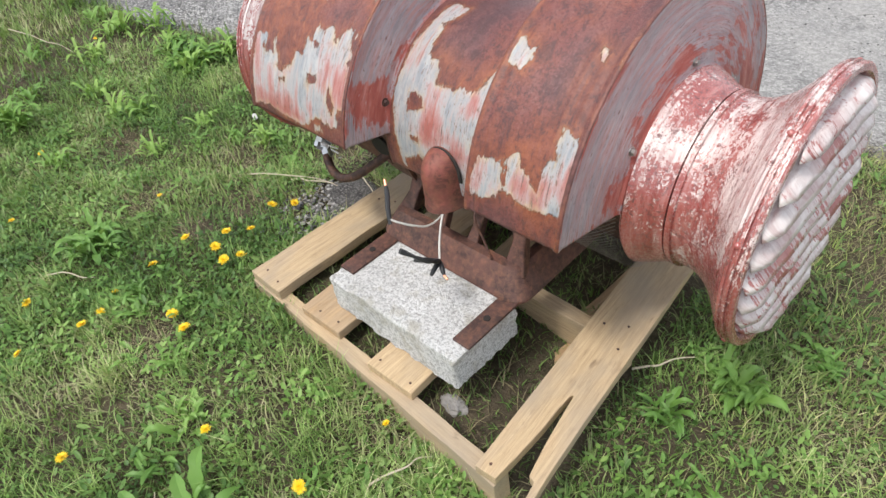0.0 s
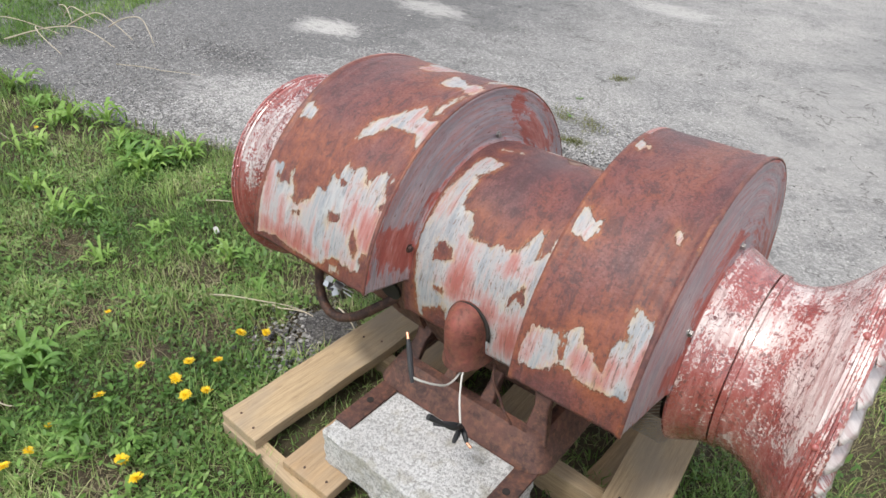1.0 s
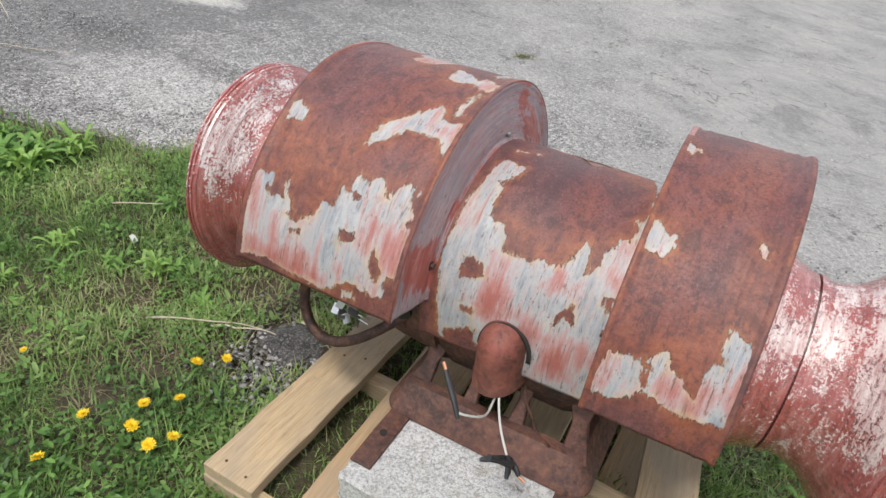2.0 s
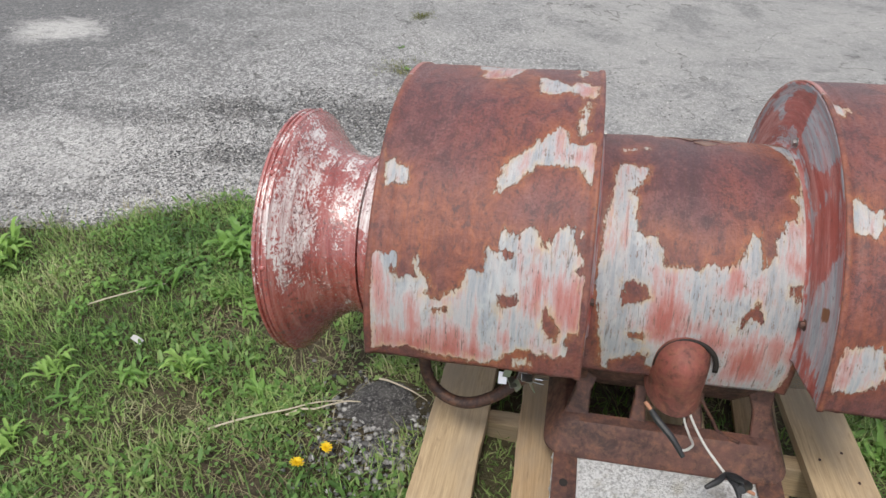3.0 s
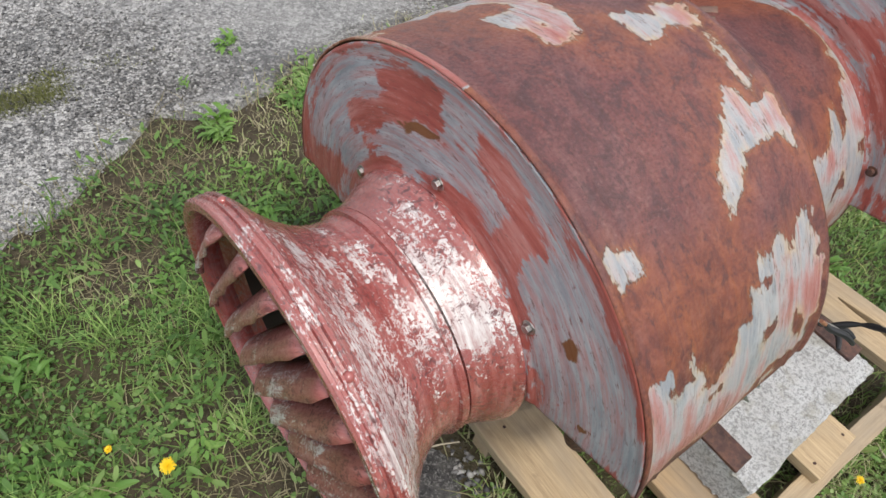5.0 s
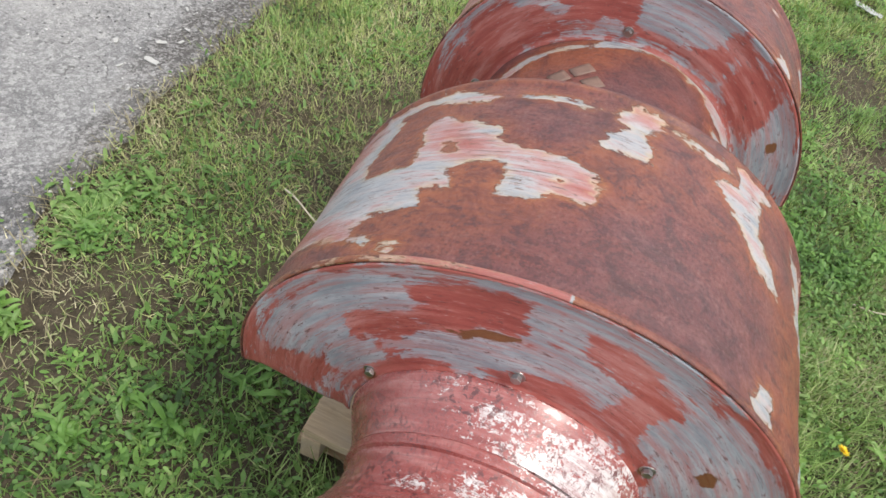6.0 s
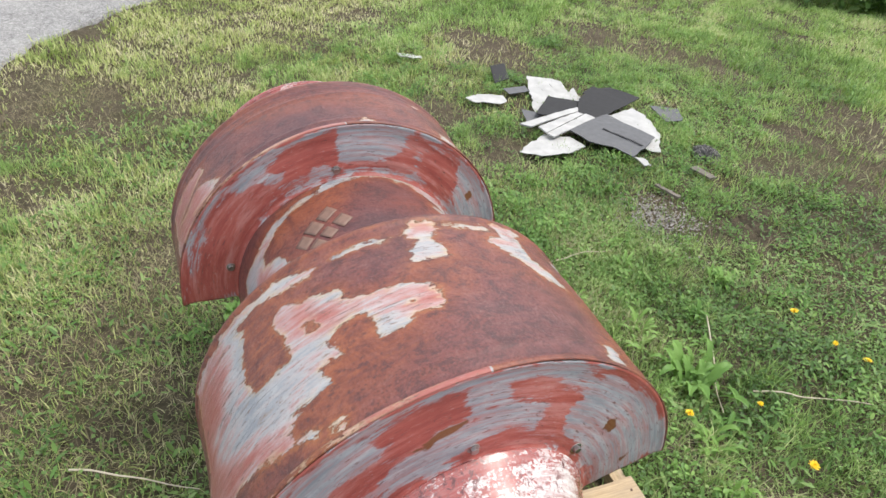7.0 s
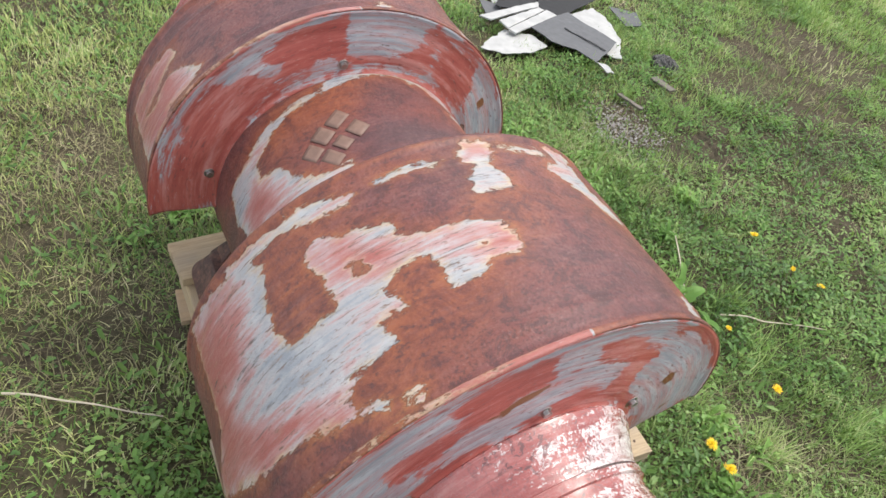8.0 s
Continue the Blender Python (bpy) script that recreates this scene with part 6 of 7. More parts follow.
# bunches of larger leaves that stand out of the turf
tx, ty = scatter(520, -3.6, 2.4, -2.4, 2.4)
fx, fy = scatter(1150, -0.6, 3.4, -3.6, 0.6)
tx, ty = np.concatenate([tx, fx]), np.concatenate([ty, fy])
keep = ~under_pallet(tx, ty) & (worn(tx, ty) < 0.3) & ((ty < 1.3) | (tx < -0.75) | (rng.random(len(tx)) < 0.25))
tx, ty = tx[keep], ty[keep]
n_ = 48
sp = np.repeat(rng.uniform(0.02, 0.05, len(tx)), n_)
x, y = np.repeat(tx, n_) + rng.normal(0, 1, len(tx) * n_) * sp, np.repeat(ty, n_) + rng.normal(0, 1, len(tx) * n_) * sp
keep = ~under_pallet(x, y)
x, y = x[keep], y[keep]
leaflets("leaf_bunches", x, y, soil_z(x, y) + rng.uniform(0.012, 0.055, len(x)), rng.uniform(0.005, 0.013, len(x)), rng.uniform(-0.2, 0.9, len(x)), WEED, "bunches of bright green weed leaves in the turf", long=1.9)


def strip_leaf(bm, at, yaw, length, width, rise, droop, waves):
    """A long weed leaf with a folded midrib and a lobed edge."""
    d, s = Vector((math.cos(yaw), math.sin(yaw), 0)), Vector((-math.sin(yaw), math.cos(yaw), 0))
    prev = None
    for i in range(9):
        t = i / 8
        c = Vector(at) + d * length * t + Vector((0, 0, rise * math.sin(t * math.pi * 0.62) - droop * t * t))
        w = width * (0.22 + math.sin(math.pi * min(1, t * 0.94 + 0.04)) ** 0.8) * (1 + waves * math.sin(i * 2.6)) * (0.02 if i == 8 else 1)
        v = [bm.verts.new(c - s * w / 2 + Vector((0, 0, w * 0.22))), bm.verts.new(c), bm.verts.new(c + s * w / 2 + Vector((0, 0, w * 0.22)))]
        if prev:
            bm.faces.new((prev[0], prev[1], v[1], v[0]))
            bm.faces.new((prev[1], prev[2], v[2], v[1]))
        prev = v


def weed(at, size, leaves, rise=0.6, wide=1.0, mat=WEED):
    """A loose clump of long leaves; every leaf is a part."""
    x, y = at
    z = float(soil_z(x, y))
    plant = tagged(thing("weed", (x, y, z)), "leafy green weed growing in a loose clump", "weed", "weeds in the grass")
    for i in range(leaves):
        bm = bmesh.new()
        yaw = random.uniform(0, 6.28)
        ln = size * random.uniform(0.35, 0.95) * (1.0 if leaves < 65 else 0.72)
        ox, oy = random.gauss(0, size * (0.28 if leaves < 65 else 0.55)), random.gauss(0, size * (0.28 if leaves < 65 else 0.55))
        strip_leaf(bm, (x + ox, y + oy, z + 0.008 + random.uniform(0, 0.02)), yaw, ln, ln * wide * random.uniform(0.14, 0.24), ln * rise * random.uniform(0.2, 1.0), ln * random.uniform(-0.1, 0.4), random.uniform(0.05, 0.3))
        part("leaf", bm, mat, plant)


WEEDS = ((-1.93, 0.38, 2), (-2.95, 1.28, 2), (-3.14, 1.33, 1), (-3.64, 0.82, 1), (-3.84, 1.24, 1), (-3.06, 0.50, 2), (-3.25, 0.64, 1), (-2.28, 1.40, 1), (-2.13, 1.63, 2), (-2.05, 1.74, 1), (-1.96, 1.13, 1), (-2.12, 1.03, 1), (-1.92, 1.35, 1),
         (-1.25, 2.22, 1), (-1.45, 1.88, 1), (-0.62, 0.10, 1), (-0.88, 0.10, 2), (-0.62, -0.16, 1), (-2.58, 0.49, 1), (-1.76, 1.02, 1), (-1.30, 0.30, 1), (-1.45, 0.42, 1), (-1.60, 0.36, 1), (-0.29, 0.95, 1), (-0.22, 1.15, 2), (-0.10, 1.38, 1),
         (0.02, 0.35, 1), (-0.25, -0.10, 1), (0.35, -0.45, 1), (-1.12, 0.22, 1), (-0.45, -0.42, 1), (-1.34, 1.72, 1))
for x_, y_, big_ in WEEDS:
    far_ = x_ < -2.5 or y_ < 0.4 and big_ == 2
    weed((x_, y_), ((0.115 if far_ else 0.075) if big_ == 2 else (0.085 if far_ else 0.058)) + 0.02 * random.random(), random.randint(54, 64) if big_ == 2 else random.randint(20, 28), 0.95)
    weed((x_ + random.uniform(-0.16, 0.16), y_ + random.uniform(-0.12, 0.10)), 0.045 + 0.03 * random.random(), random.randint(9, 14), 0.6)
for x_, y_, size_, n_ in ((-1.05, 2.59, 0.060, 34), (-2.09, 3.70, 0.035, 26), (-1.97, 3.38, 0.026, 20), (-1.27, 2.44, 0.03, 16)):
    weed((x_, y_), size_, n_, 0.8)

for x_, y_, size_, n_ in ((-0.90, 2.27, 0.085, 170), (-0.98, 2.21, 0.065, 70), (-0.80, 2.20, 0.07, 80), (-1.28, 2.19, 0.05, 40)):
    weed((x_, y_), size_, n_, 0.6, 1.25, LEAF)
# pale young plants along the verge
for x_, y_, size_ in ((-3.61, 1.23, 0.13), (-2.86, 1.23, 0.11), (-2.93, 1.38, 0.11), (-2.79, 0.83, 0.085), (-2.70, 0.92, 0.10), (-2.90, 1.48, 0.11), (-3.41, 1.00, 0.12), (-2.31, 0.78, 0.07), (-2.35, 1.01, 0.07), (-1.99, 1.06, 0.06), (-4.27, 1.29, 0.14), (-3.03, 0.85, 0.08), (-3.21, 1.33, 0.11), (-3.47, 1.39, 0.11)):
    weed((x_, y_), size_, 26, 1.15, 0.9, YOUNG)

# dandelions
PETAL = plain("dandelion_yellow", (0.86, 0.60, 0.012), 0.6, 0.0, 0.2, 200)
STEM = plain("flower_stem", (0.30, 0.33, 0.12), 0.5)


def dandelion(x, y, r, hgt):
    z = float(soil_z(x, y))
    plant = tagged(thing("dandelion", (x, y, z)), "yellow dandelion in flower among the grass", "flower", "dandelions in the grass")
    lean = Vector((random.uniform(-0.015, 0.015), random.uniform(-0.015, 0.015), 0))
    bm = bmesh.new()
    tube(bm, [(x, y, z - 0.005), Vector((x, y, z + hgt * 0.5)) + lean * 0.6, Vector((x, y, z + hgt)) + lean], 0.0016, 6)
    part("stem", bm, STEM, plant)
    bm = bmesh.new()
    c = Vector((x, y, z + hgt)) + lean
    up = Vector((random.uniform(-0.35, 0.35), random.uniform(-0.35, 0.35), 1)).normalized()
    a = up.orthogonal().normalized()
    b = up.cross(a)
    for ring, (rr, tilt, n) in enumerate(((1.0, 0.12, 30), (0.88, 0.36, 26), (0.66, 0.62, 20), (0.42, 0.9, 12), (0.2, 1.2, 6))):
        for i in range(n):
            t = 2 * math.pi * (i + 0.37 * ring) / n + random.uniform(-0.1, 0.1)
            d = a * math.cos(t) + b * math.sin(t)
            s = up.cross(d)
            ln = r * rr * random.uniform(0.68, 1.18) + 0.002
            tip = c + (d * math.cos(tilt) + up * math.sin(tilt)) * ln
            w = r * 0.085
            v = [bm.verts.new(c - s * w * 0.4), bm.verts.new(tip - s * w), bm.verts.new(tip + s * w), bm.verts.new(c + s * w * 0.4)]
            bm.faces.new(v)
    part("flower_head", bm, PETAL, plant, smooth=False)


FLOWERS = ((-2.69, 0.48), (-1.94, 0.63), (-1.63, 0.56), (-1.55, 0.58), (-1.56, 0.65), (-1.5, 0.7), (-1.64, 0.45), (-1.48, 0.57), (-1.45, 0.63), (-1.57, 0.83), (-1.54, 0.88), (-2.32, 0.25),
           (-1.86, 0.13), (-1.62, 0.25), (-1.61, 0.2), (-1.67, 0.03), (-1.67, 0.3), (-1.4, 0.38), (-1.34, 0.38), (-1.02, 0.25), (-1.25, -0.02), (-0.77, 0.31), (-0.7, 0.53), (-3.57, 1.09), (-0.71, -0.55), (-0.91, -0.5), (-1.03, -0.03), (-1.01, -0.56), (-1.86, 1.41), (-1.79, 1.31))
for i, (fx, fy) in enumerate(FLOWERS):
    dandelion(fx, fy, 0.0105 + 0.0035 * random.random() - (0.005 if i in (1, 11, 16, 22, 23, 25, 26, 28) else 0), 0.040 + 0.012 * random.random())

# litter
LITTER = plain("white_litter", (0.46, 0.455, 0.43), 0.6, 0.0, 0.4, 40)


def flake(x, y, w, l, yaw, z=None):
    bm = bmesh.new()
    m = pose(x, y, float(soil_z(x, y)) + 0.035 if z is None else z, 6, -5, yaw)
    prism(bm, [(-w / 2, -l / 2), (w * 0.4, -l * 0.46), (w / 2, l * 0.2), (w * 0.3, l / 2), (-w * 0.45, l * 0.42)], 0.0, 0.004, m)
    tagged(part("paint_flake", bm, LITTER, smooth=False), "small white flake of old sheet lying on the ground", "flake", "white flakes on the ground")


flake(-2.195, 1.15, 0.018, 0.042, 70)
for i, (fx, fy, fl) in enumerate(((-0.25, 2.56, 0.06), (-0.14, 2.60, 0.045), (-0.10, 2.55, 0.03), (-0.22, 2.72, 0.04), (-0.02, 2.58, 0.03), (-4.02, 4.23, 0.05), (-0.33, 2.62, 0.03), (-0.42, 2.52, 0.022), (0.1, 2.66, 0.028))):
    flake(fx, fy, fl * 0.34, fl * 0.85, 40 * i, float(height(fx, fy)) + 0.008)

# loose dry stalks
STALKS = ((-4.13, 0.86, -3.54, 0.97), (-1.95, 0.21, -1.80, 0.30), (-1.66, 0.95, -1.49, 1.02), (-0.65, 0.40, -0.59, 0.53), (-0.40, 1.01, -0.32, 1.15), (-2.43, 1.27, -2.26, 1.40),
          (-1.83, 0.88, -1.54, 1.02), (-0.16, 0.18, -0.16, -0.10), (-0.98, -0.08, -1.15, -0.41), (-0.59, -0.21, -1.02, 0.09), (-0.62, 1.86, -0.81, 1.56), (-1.47, 1.10, -1.33, 1.04), (-4.22, 1.84, -3.75, 2.09))
for x0_, y0_, x1_, y1_ in STALKS:
    bm = bmesh.new()
    pts = []
    for i in range(6):
        t = i / 5
        px_, py_ = x0_ + (x1_ - x0_) * t + random.uniform(-0.006, 0.006), y0_ + (y1_ - y0_) * t + random.uniform(-0.006, 0.006)
        pts.append((px_, py_, float(soil_z(px_, py_)) + 0.030 + 0.012 * math.sin(t * 3)))
    tube(bm, pts, lambda t: 0.0030 - 0.0016 * t, 6)
    tagged(part("dry_stalk", bm, TWIG), "pale dry plant stalk lying on the grass", "stalk", "dry stalks on the ground")
for i in range(10):
    # a heap of bleached stems at the far verge
    bm = bmesh.new()
    bx, by = -5.1 + random.uniform(-0.4, 0.25), 1.75 + random.uniform(-0.45, 0.45)
    ln, yw = random.uniform(0.4, 0.9), random.uniform(-0.5, 0.4)
    pts = [(bx + ln * t * math.cos(yw), by + ln * t * math.sin(yw) + 0.05 * math.sin(t * 4 + i), float(height(bx, by)) + 0.05 + 0.14 * math.sin(t * 2.8) * random.uniform(0.7, 1.1)) for t in (0, 0.33, 0.66, 1.0)]
    tube(bm, pts, lambda t: 0.005 - 0.003 * t, 6)
    tagged(part("dry_stalk", bm, TWIG), "bleached bent stem in a heap by the road", "stalk", "heap of dry stems")

# ---- gravel on the asphalt ----
def pebbles(name, n, xr, spread_y, sizes, mat, label):
    x = rng.uniform(*xr, n)
    y = road_edge(np.clip(x, -5.2, 6)) + np.abs(rng.normal(0, spread_y, n)) - 0.03
    keep = rng.random(n) < (0.25 + 0.75 * wave(x, y, 3.0, 9.0)) * np.interp(x, (-1.5, -1.0), (1.0, 0.30))
    return stones(name, x[keep], y[keep], sizes, mat, label)


def stones(name, x, y, sizes, mat, label):
    """Small broken stones lying at the given places."""
    n = len(x)
    s = rng.uniform(*sizes, n)
    base_ = np.array([(1, 0, 0), (0.2, 0.9, 0.1), (-0.8, 0.3, 0), (-0.3, -0.9, 0.1), (0.1, 0.1, 0.6), (0, 0, -0.4)])
    jit = rng.uniform(0.7, 1.3, (n, 6, 3))
    ang = rng.uniform(0, 6.28, n)
    c, s_ = np.cos(ang), np.sin(ang)
    P = base_[None] * jit * s[:, None, None]
    P = np.stack([P[..., 0] * c[:, None] - P[..., 1] * s_[:, None], P[..., 0] * s_[:, None] + P[..., 1] * c[:, None], P[..., 2]], -1)
    P[..., 0] += x[:, None]
    P[..., 1] += y[:, None]
    P[..., 2] += (height(x, y) + 0.006)[:, None]
    f = np.array([(0, 1, 4), (1, 2, 4), (2, 3, 4), (3, 0, 4), (1, 0, 5), (2, 1, 5), (3, 2, 5), (0, 3, 5)])
    t = (np.arange(n)[:, None, None] * 6 + f[None]).reshape(-1, 3)
    return fill(name, P.reshape(-1, 3), np.zeros((0, 4), int), t, mat, label, "gravel")


def gravel_material(name, tone=1.0):
    k = Nodes(name)
    col = k.ramp(k.island(), *((p_, tuple(v_ * tone for v_ in c_)) for p_, c_ in ((0.0, (0.10, 0.10, 0.104)), (0.35, (0.24, 0.237, 0.233)), (0.7, (0.42, 0.412, 0.40)), (1.0, (0.74, 0.73, 0.71)))))
    return k.done(col, 0.85, 0.0, 0.3)


GRAVEL = gravel_material("gravel", 0.84)


def patch_of_stones(n, cx, cy, rx, ry, sizes, mat, label):
    """Coarse stones that have gathered in a hollow of the asphalt."""
    x, y = cx + rx * rng.normal(0, 0.5, n), cy + ry * rng.normal(0, 0.5, n)
    keep = (y > road_edge(x) + 0.01) & (rng.random(n) < 0.25 + 0.75 * wave(x, y, 9.0, 4.0))
    return stones("gravel", x[keep], y[keep], sizes, mat, label)


GRAVEL_DARK = gravel_material("dark_gravel", 0.62)
for n_, cx_, cy_, rx_, ry_ in ((5200, -1.85, 2.78, 0.75, 0.26), (900, -2.70, 2.72, 0.26, 0.12), (1500, -3.15, 2.54, 0.45, 0.15), (2400, -1.30, 2.48, 0.30, 0.16), (900, -2.45, 2.28, 0.25, 0.1), (1300, -3.9, 2.5, 0.5, 0.2)):
    patch_of_stones(n_, cx_, cy_, rx_, ry_, (0.003, 0.0085), GRAVEL_DARK, "coarse dark grey gravel gathered in a hollow of the asphalt")
x, y = rng.normal(-1.42, 0.085, 900), rng.normal(0.95, 0.10, 900)
keep = ~under_pallet(x, y)
stones("rubble", x[keep], y[keep], (0.003, 0.011), GRAVEL_DARK, "dark crumbs of broken asphalt in the grass")
patch_of_stones(9000, -2.5, 2.25, 1.5, 0.55, (0.002, 0.0062), GRAVEL, "pale loose gravel bleached by the sun")
pebbles("gravel", 34000, (-5.5, 1.2), 0.75, (0.002, 0.0066), GRAVEL, "loose grey gravel along the asphalt edge")
pebbles("gravel", 9000, (-6, 6), 2.5, (0.003, 0.007), GRAVEL, "scattered grey stones on the asphalt")

# moss and dry grass that has taken root in the asphalt
n_ = 2600
x, y = np.concatenate([rng.normal(-1.93, 0.09, n_), rng.normal(-1.63, 0.12, n_), rng.normal(-2.09, 0.04, 500), rng.normal(-1.80, 0.07, 700)]), np.concatenate([rng.normal(3.35, 0.12, n_), rng.normal(2.62, 0.045, n_), rng.normal(4.26, 0.05, 500), rng.normal(3.10, 0.04, 700)])
blades("moss", x, y, rng.uniform(0.010, 0.028, len(x)), rng.uniform(0.0018, 0.004, len(x)), rng.uniform(0.6, 1.2, len(x)), leaf_material("olive_moss", ((0.1, (0.075, 0.070, 0.030)), (0.5, (0.15, 0.16, 0.05)), (0.9, (0.30, 0.28, 0.13)))), "olive moss and dry grass rooted in the asphalt", "moss")

# ---- torn roofing by the grass ----
TORN_WHITE = plain("white_sheet", (0.47, 0.47, 0.46), 0.65, 0.0, 0.5, 14)
TORN_DARK = plain("dark_shingle", (0.026, 0.026, 0.028), 0.85, 0.0, 0.5, 40)
WEATHERED = plain("weathered_wood", (0.17, 0.15, 0.125), 0.85, 0.0, 0.4, 50)
TORN_GREY = plain("grey_shingle", (0.125, 0.128, 0.135), 0.85, 0.0, 0.4, 30)


def scrap(outline, lift, mat, label, tilt=(0.0, 0.0), thick=0.004):
    """A torn flat piece lying on the grass, with a ragged edge."""
    o = []
    ragged = 0.010 if mat is TORN_WHITE and thick < 0.006 else 0.003
    for i, (x, y) in enumerate(outline):
        x2, y2 = outline[(i + 1) % len(outline)]
        n = max(2, int(math.hypot(x2 - x, y2 - y) / 0.03))
        for j in range(n):
            t = j / n
            k = ragged if 0 < j else 0.0
            o.append((x + (x2 - x) * t + random.uniform(-k, k), y + (y2 - y) * t + random.uniform(-k, k)))
    cx, cy = sum(p[0] for p in o) / len(o), sum(p[1] for p in o) / len(o)
    bm = bmesh.new()
    zc = float(soil_z(cx, cy)) + lift
    vs = []
    for q in (0, thick):
        vs.append([bm.verts.new((x, y, zc + q + tilt[0] * (x - cx) + tilt[1] * (y - cy) - 0.04 * (x - cx) + 0.0018 * math.sin(x * 21 + y * 17))) for x, y in o])
    f = bm.faces.new(vs[1])
    g = bm.faces.new(vs[0][::-1])
    for i in range(len(o)):
        j = (i + 1) % len(o)
        bm.faces.new((vs[0][i], vs[0][j], vs[1][j], vs[1][i]))
    bmesh.ops.triangulate(bm, faces=[f, g])
    tagged(part("roofing_scrap", bm, mat, smooth=False), label, "roofing scrap", "torn roofing on the grass")


WS, DS, GS = "torn white roofing sheet lying on the grass", "torn black shingle lying on the grass", "weathered grey shingle lying on the grass"
scrap([(1.36, -0.60), (1.51, -0.66), (1.86, -0.80), (1.72, -0.81), (1.63, -0.81), (1.76, -0.89), (1.66, -0.88), (1.80, -0.97), (1.64, -0.94), (1.78, -1.03), (1.60, -0.98), (1.66, -1.06), (1.52, -1.01), (1.46, -1.05), (1.36, -0.94), (1.30, -0.78)], 0.046, TORN_WHITE, WS, (0.12, 0.0))
scrap([(1.24, -0.53), (1.48, -0.75), (1.35, -0.83), (1.36, -0.93), (1.22, -0.83), (1.18, -0.61)], 0.064, TORN_DARK, DS)
scrap([(1.36, -0.90), (1.49, -1.08), (1.50, -1.22), (1.32, -1.34), (1.22, -1.15), (1.17, -1.04), (1.05, -0.85), (1.16, -0.77), (1.26, -0.83)], 0.074, TORN_DARK, DS, (0.04, 0.0))
scrap([(1.50, -1.02), (1.60, -1.16), (1.46, -1.26), (1.40, -1.10)], 0.060, TORN_DARK, DS)
scrap([(1.09, -0.86), (1.17, -1.09), (1.21, -1.21), (1.12, -1.22), (1.00, -1.20), (0.86, -1.16), (0.77, -1.09), (0.66, -1.01), (0.69, -0.95), (0.98, -0.96)], 0.054, TORN_WHITE, WS, (0.03, 0.0))
scrap([(0.97, -0.59), (1.07, -0.81), (1.12, -0.95), (0.99, -0.985), (0.78, -1.05), (0.70, -0.94), (0.59, -0.76), (0.72, -0.72), (0.81, -0.62)], 0.066, TORN_GREY, GS)
for t_ in (0.10, 0.38, 0.64, 0.86):
    ax_, ay_ = 1.06 - 0.28 * t_, -0.955 - 0.075 * t_
    scrap([(ax_, ay_), (ax_ - 0.040, ay_ - 0.012), (ax_ - 0.052, ay_ + 0.018), (ax_ - 0.010, ay_ + 0.030)], 0.0715, TORN_DARK, "small black tab stuck on a grey shingle", thick=0.002)
scrap([(0.93, -0.79), (0.94, -0.80), (0.69, -0.90), (0.685, -0.89)], 0.0725, TORN_DARK, "narrow dark seam of a grey shingle", thick=0.002)
scrap([(0.82, -0.20), (0.90, -0.30), (0.995, -0.45), (0.94, -0.58), (0.81, -0.61), (0.75, -0.46), (0.76, -0.30)], 0.054, TORN_WHITE, WS)
scrap([(1.11, -0.35), (1.255, -0.82), (1.215, -0.83), (1.06, -0.395)], 0.088, TORN_WHITE, "white painted strip lying on torn roofing", (0.03, 0.0), 0.008)
scrap([(1.035, -0.43), (1.18, -0.78), (1.148, -0.80), (0.96, -0.44)], 0.090, TORN_WHITE, "white painted strip lying on torn roofing", (0.03, 0.0), 0.008)
scrap([(0.945, -0.435), (1.142, -0.81), (1.075, -0.835), (0.905, -0.455)], 0.093, TORN_WHITE, "white painted strip lying on torn roofing", (0.03, 0.0), 0.008)
scrap([(1.62, -0.24), (1.66, -0.35), (1.61, -0.50), (1.53, -0.49), (1.49, -0.42), (1.55, -0.26)], 0.050, TORN_WHITE, WS)
scrap([(1.71, -0.55), (1.74, -0.73), (1.65, -0.71), (1.62, -0.55)], 0.045, TORN_GREY, GS)
scrap([(2.07, -0.62), (2.10, -0.75), (1.88, -0.68), (1.83, -0.55)], 0.055, TORN_DARK, DS, (0.12, 0))
scrap([(2.58, -0.12), (2.50, -0.28), (2.44, -0.26), (2.50, -0.12)], 0.040, TORN_WHITE, WS)
scrap([(1.27, -1.39), (1.19, -1.56), (1.02, -1.47), (1.03, -1.34)], 0.048, TORN_GREY, GS)
scrap([(0.615, -0.79), (0.59, -0.835), (0.50, -0.82), (0.51, -0.78)], 0.046, TORN_WHITE, WS)
scrap([(1.36, -0.50), (1.30, -0.60), (1.16, -0.54), (1.20, -0.45)], 0.05, TORN_GREY, GS)
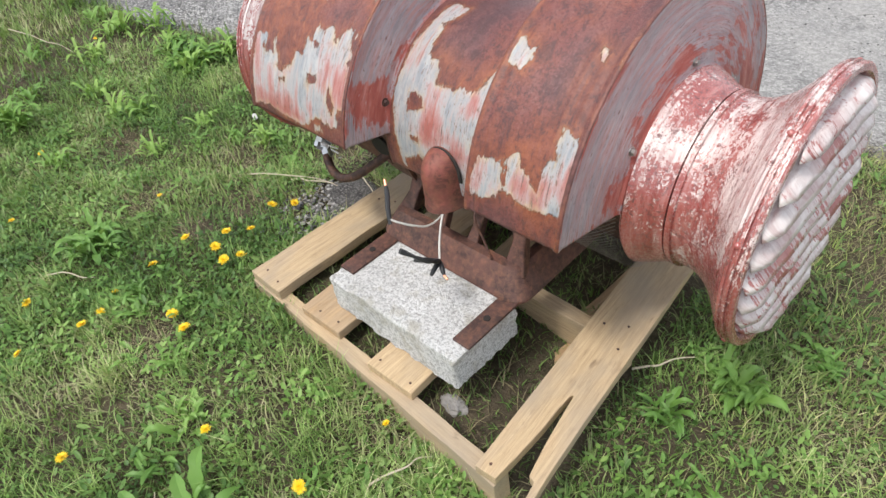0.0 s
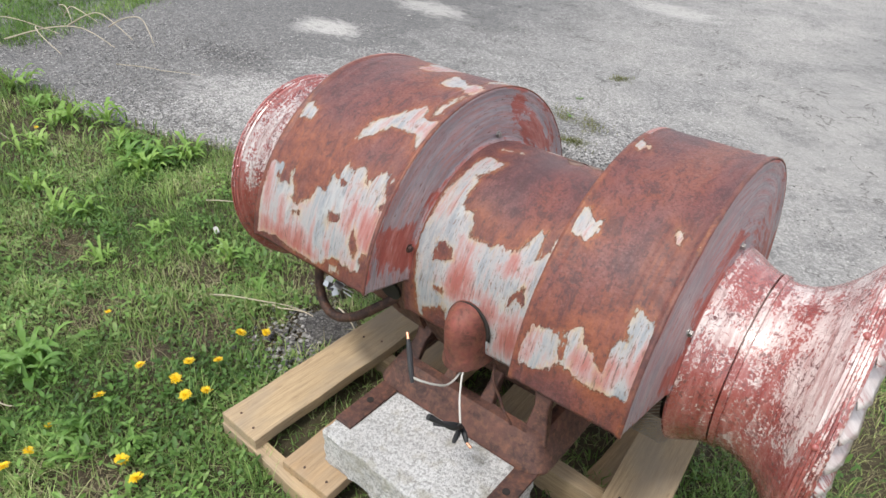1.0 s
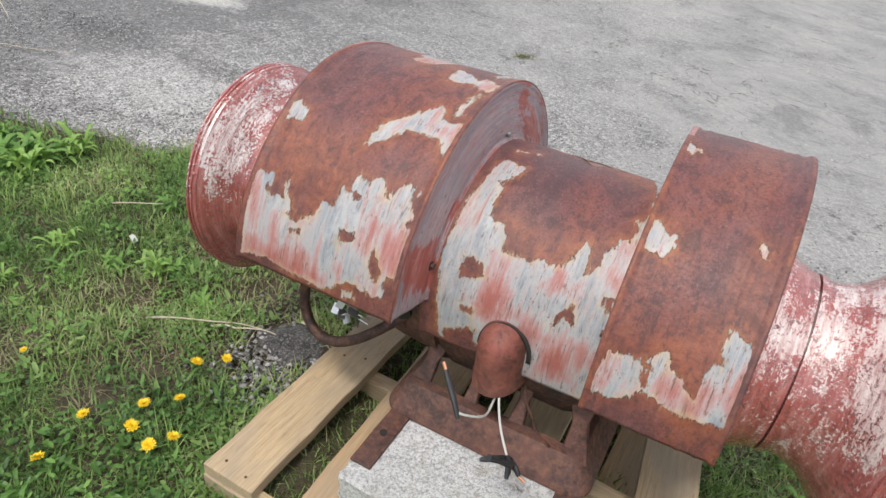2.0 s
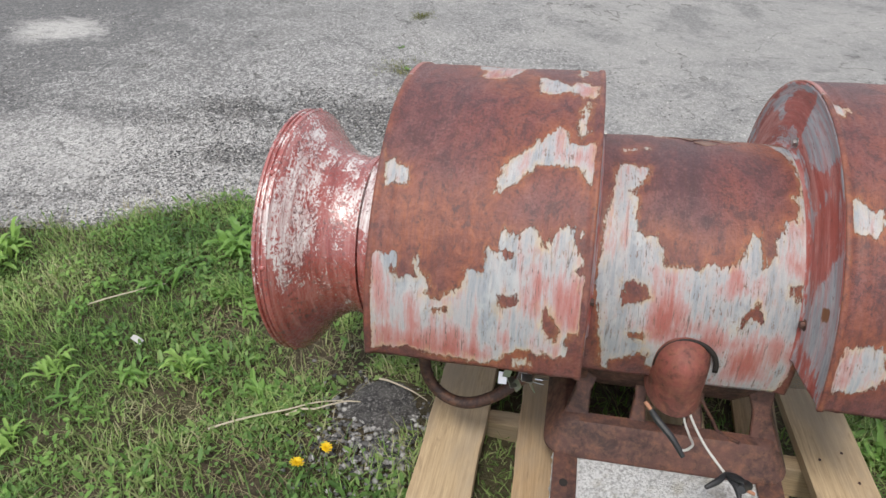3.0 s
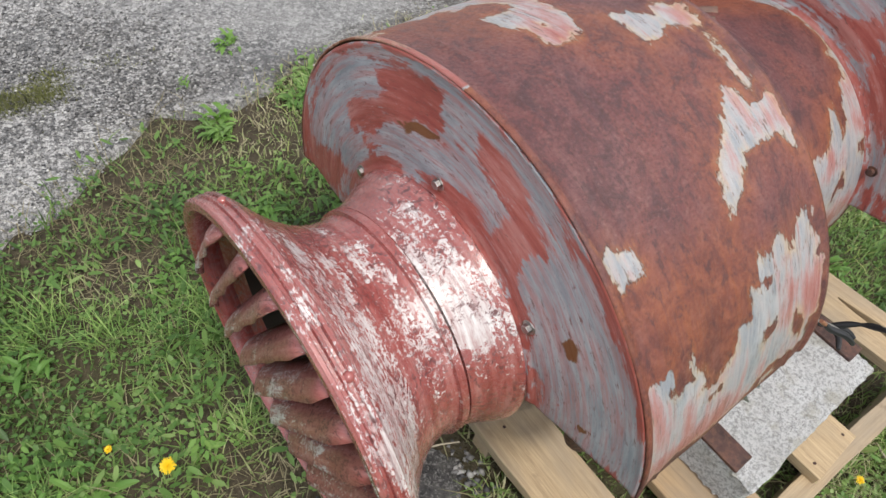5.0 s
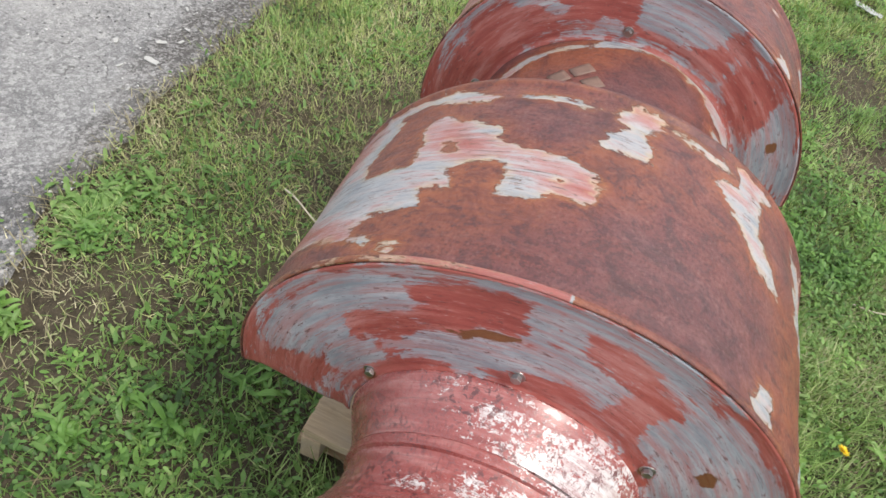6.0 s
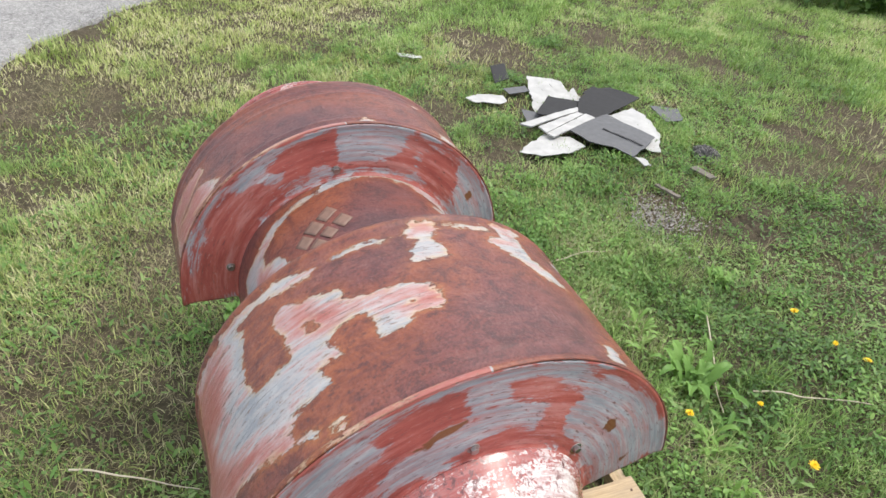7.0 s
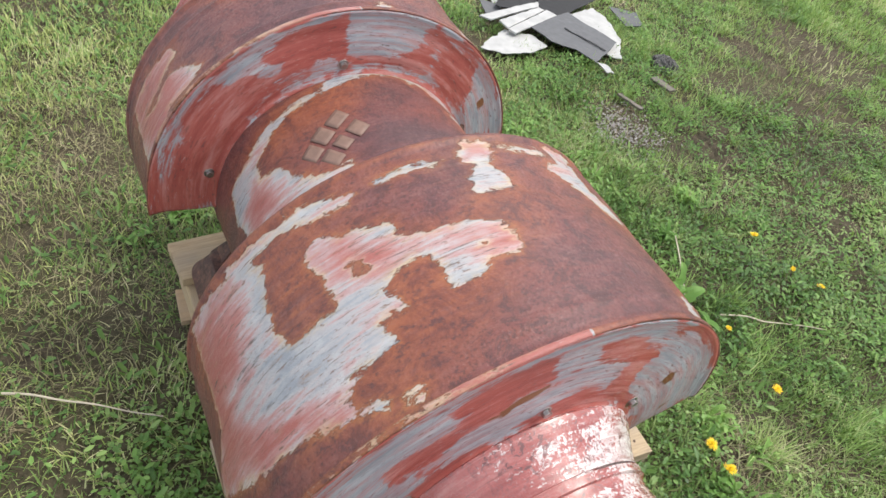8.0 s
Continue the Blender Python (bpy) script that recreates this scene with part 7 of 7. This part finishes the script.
scrap([(0.33, -0.71), (0.335, -0.735), (0.20, -0.775), (0.195, -0.75)], 0.035, WEATHERED, "weathered stick of wood lying on the grass", thick=0.010)
scrap([(0.46, -1.05), (0.47, -1.10), (0.33, -1.12), (0.33, -1.07)], 0.035, WEATHERED, "weathered piece of wood lying on the grass", thick=0.010)
rock("stone", (0.59, -1.29, float(soil_z(0.59, -1.29)) + 0.02), (0.09, 0.07, 0.05), 8.0, STONE, "black lump of rubble in the grass")
n_ = 1000
x, y = rng.normal(0.06, 0.12, n_), rng.normal(-0.53, 0.10, n_)
leaflets("pale_chips", x, y, soil_z(x, y) + rng.uniform(0.005, 0.035, n_), rng.uniform(0.004, 0.011, n_), rng.uniform(-0.5, 0.5, n_), plain("pale_chip", (0.30, 0.285, 0.265), 0.8, 0.0, 0.6, 20), "pale chips of rubble scattered in the grass", "rubble")


def bush(at, size):
    """A low thicket: stems with a crown of small leaves."""
    x, y = at
    z = float(height(x, y))
    plant = tagged(thing("bush", (x, y, z)), "dark green leafy bush at the edge of the lawn", "bush")
    for i in range(9):
        bm = bmesh.new()
        a = i * 0.7
        tube(bm, [(x, y, z - 0.05), (x + 0.3 * size * math.cos(a), y + 0.3 * size * math.sin(a), z + 0.35 * size), (x + 0.8 * size * math.cos(a), y + 0.8 * size * math.sin(a), z + 0.8 * size)], lambda t: 0.012 - 0.008 * t, 6)
        part("stem", bm, IRON_DARK, plant)
    n = 2600
    u = rng.normal(0, 1, (n, 3))
    u = u / np.linalg.norm(u, axis=1)[:, None] * rng.uniform(0.55, 1.0, n)[:, None] ** 0.6
    clump = 1 + 0.25 * np.sin(u[:, 0] * 7) * np.sin(u[:, 1] * 6 + 1)
    ob = leaflets("crown", x + u[:, 0] * size * clump, y + u[:, 1] * size * clump, z + 0.45 * size + 0.55 * size * u[:, 2] * clump, rng.uniform(0.04, 0.08, n), rng.uniform(-1, 1, n), LEAF, "dense small leaves", "bush")
    for key in ("category", "kind"):
        del ob[key]
    under(ob, plant)


bush((3.75, -5.75), 0.75)
bush((2.9, -6.3), 0.6)
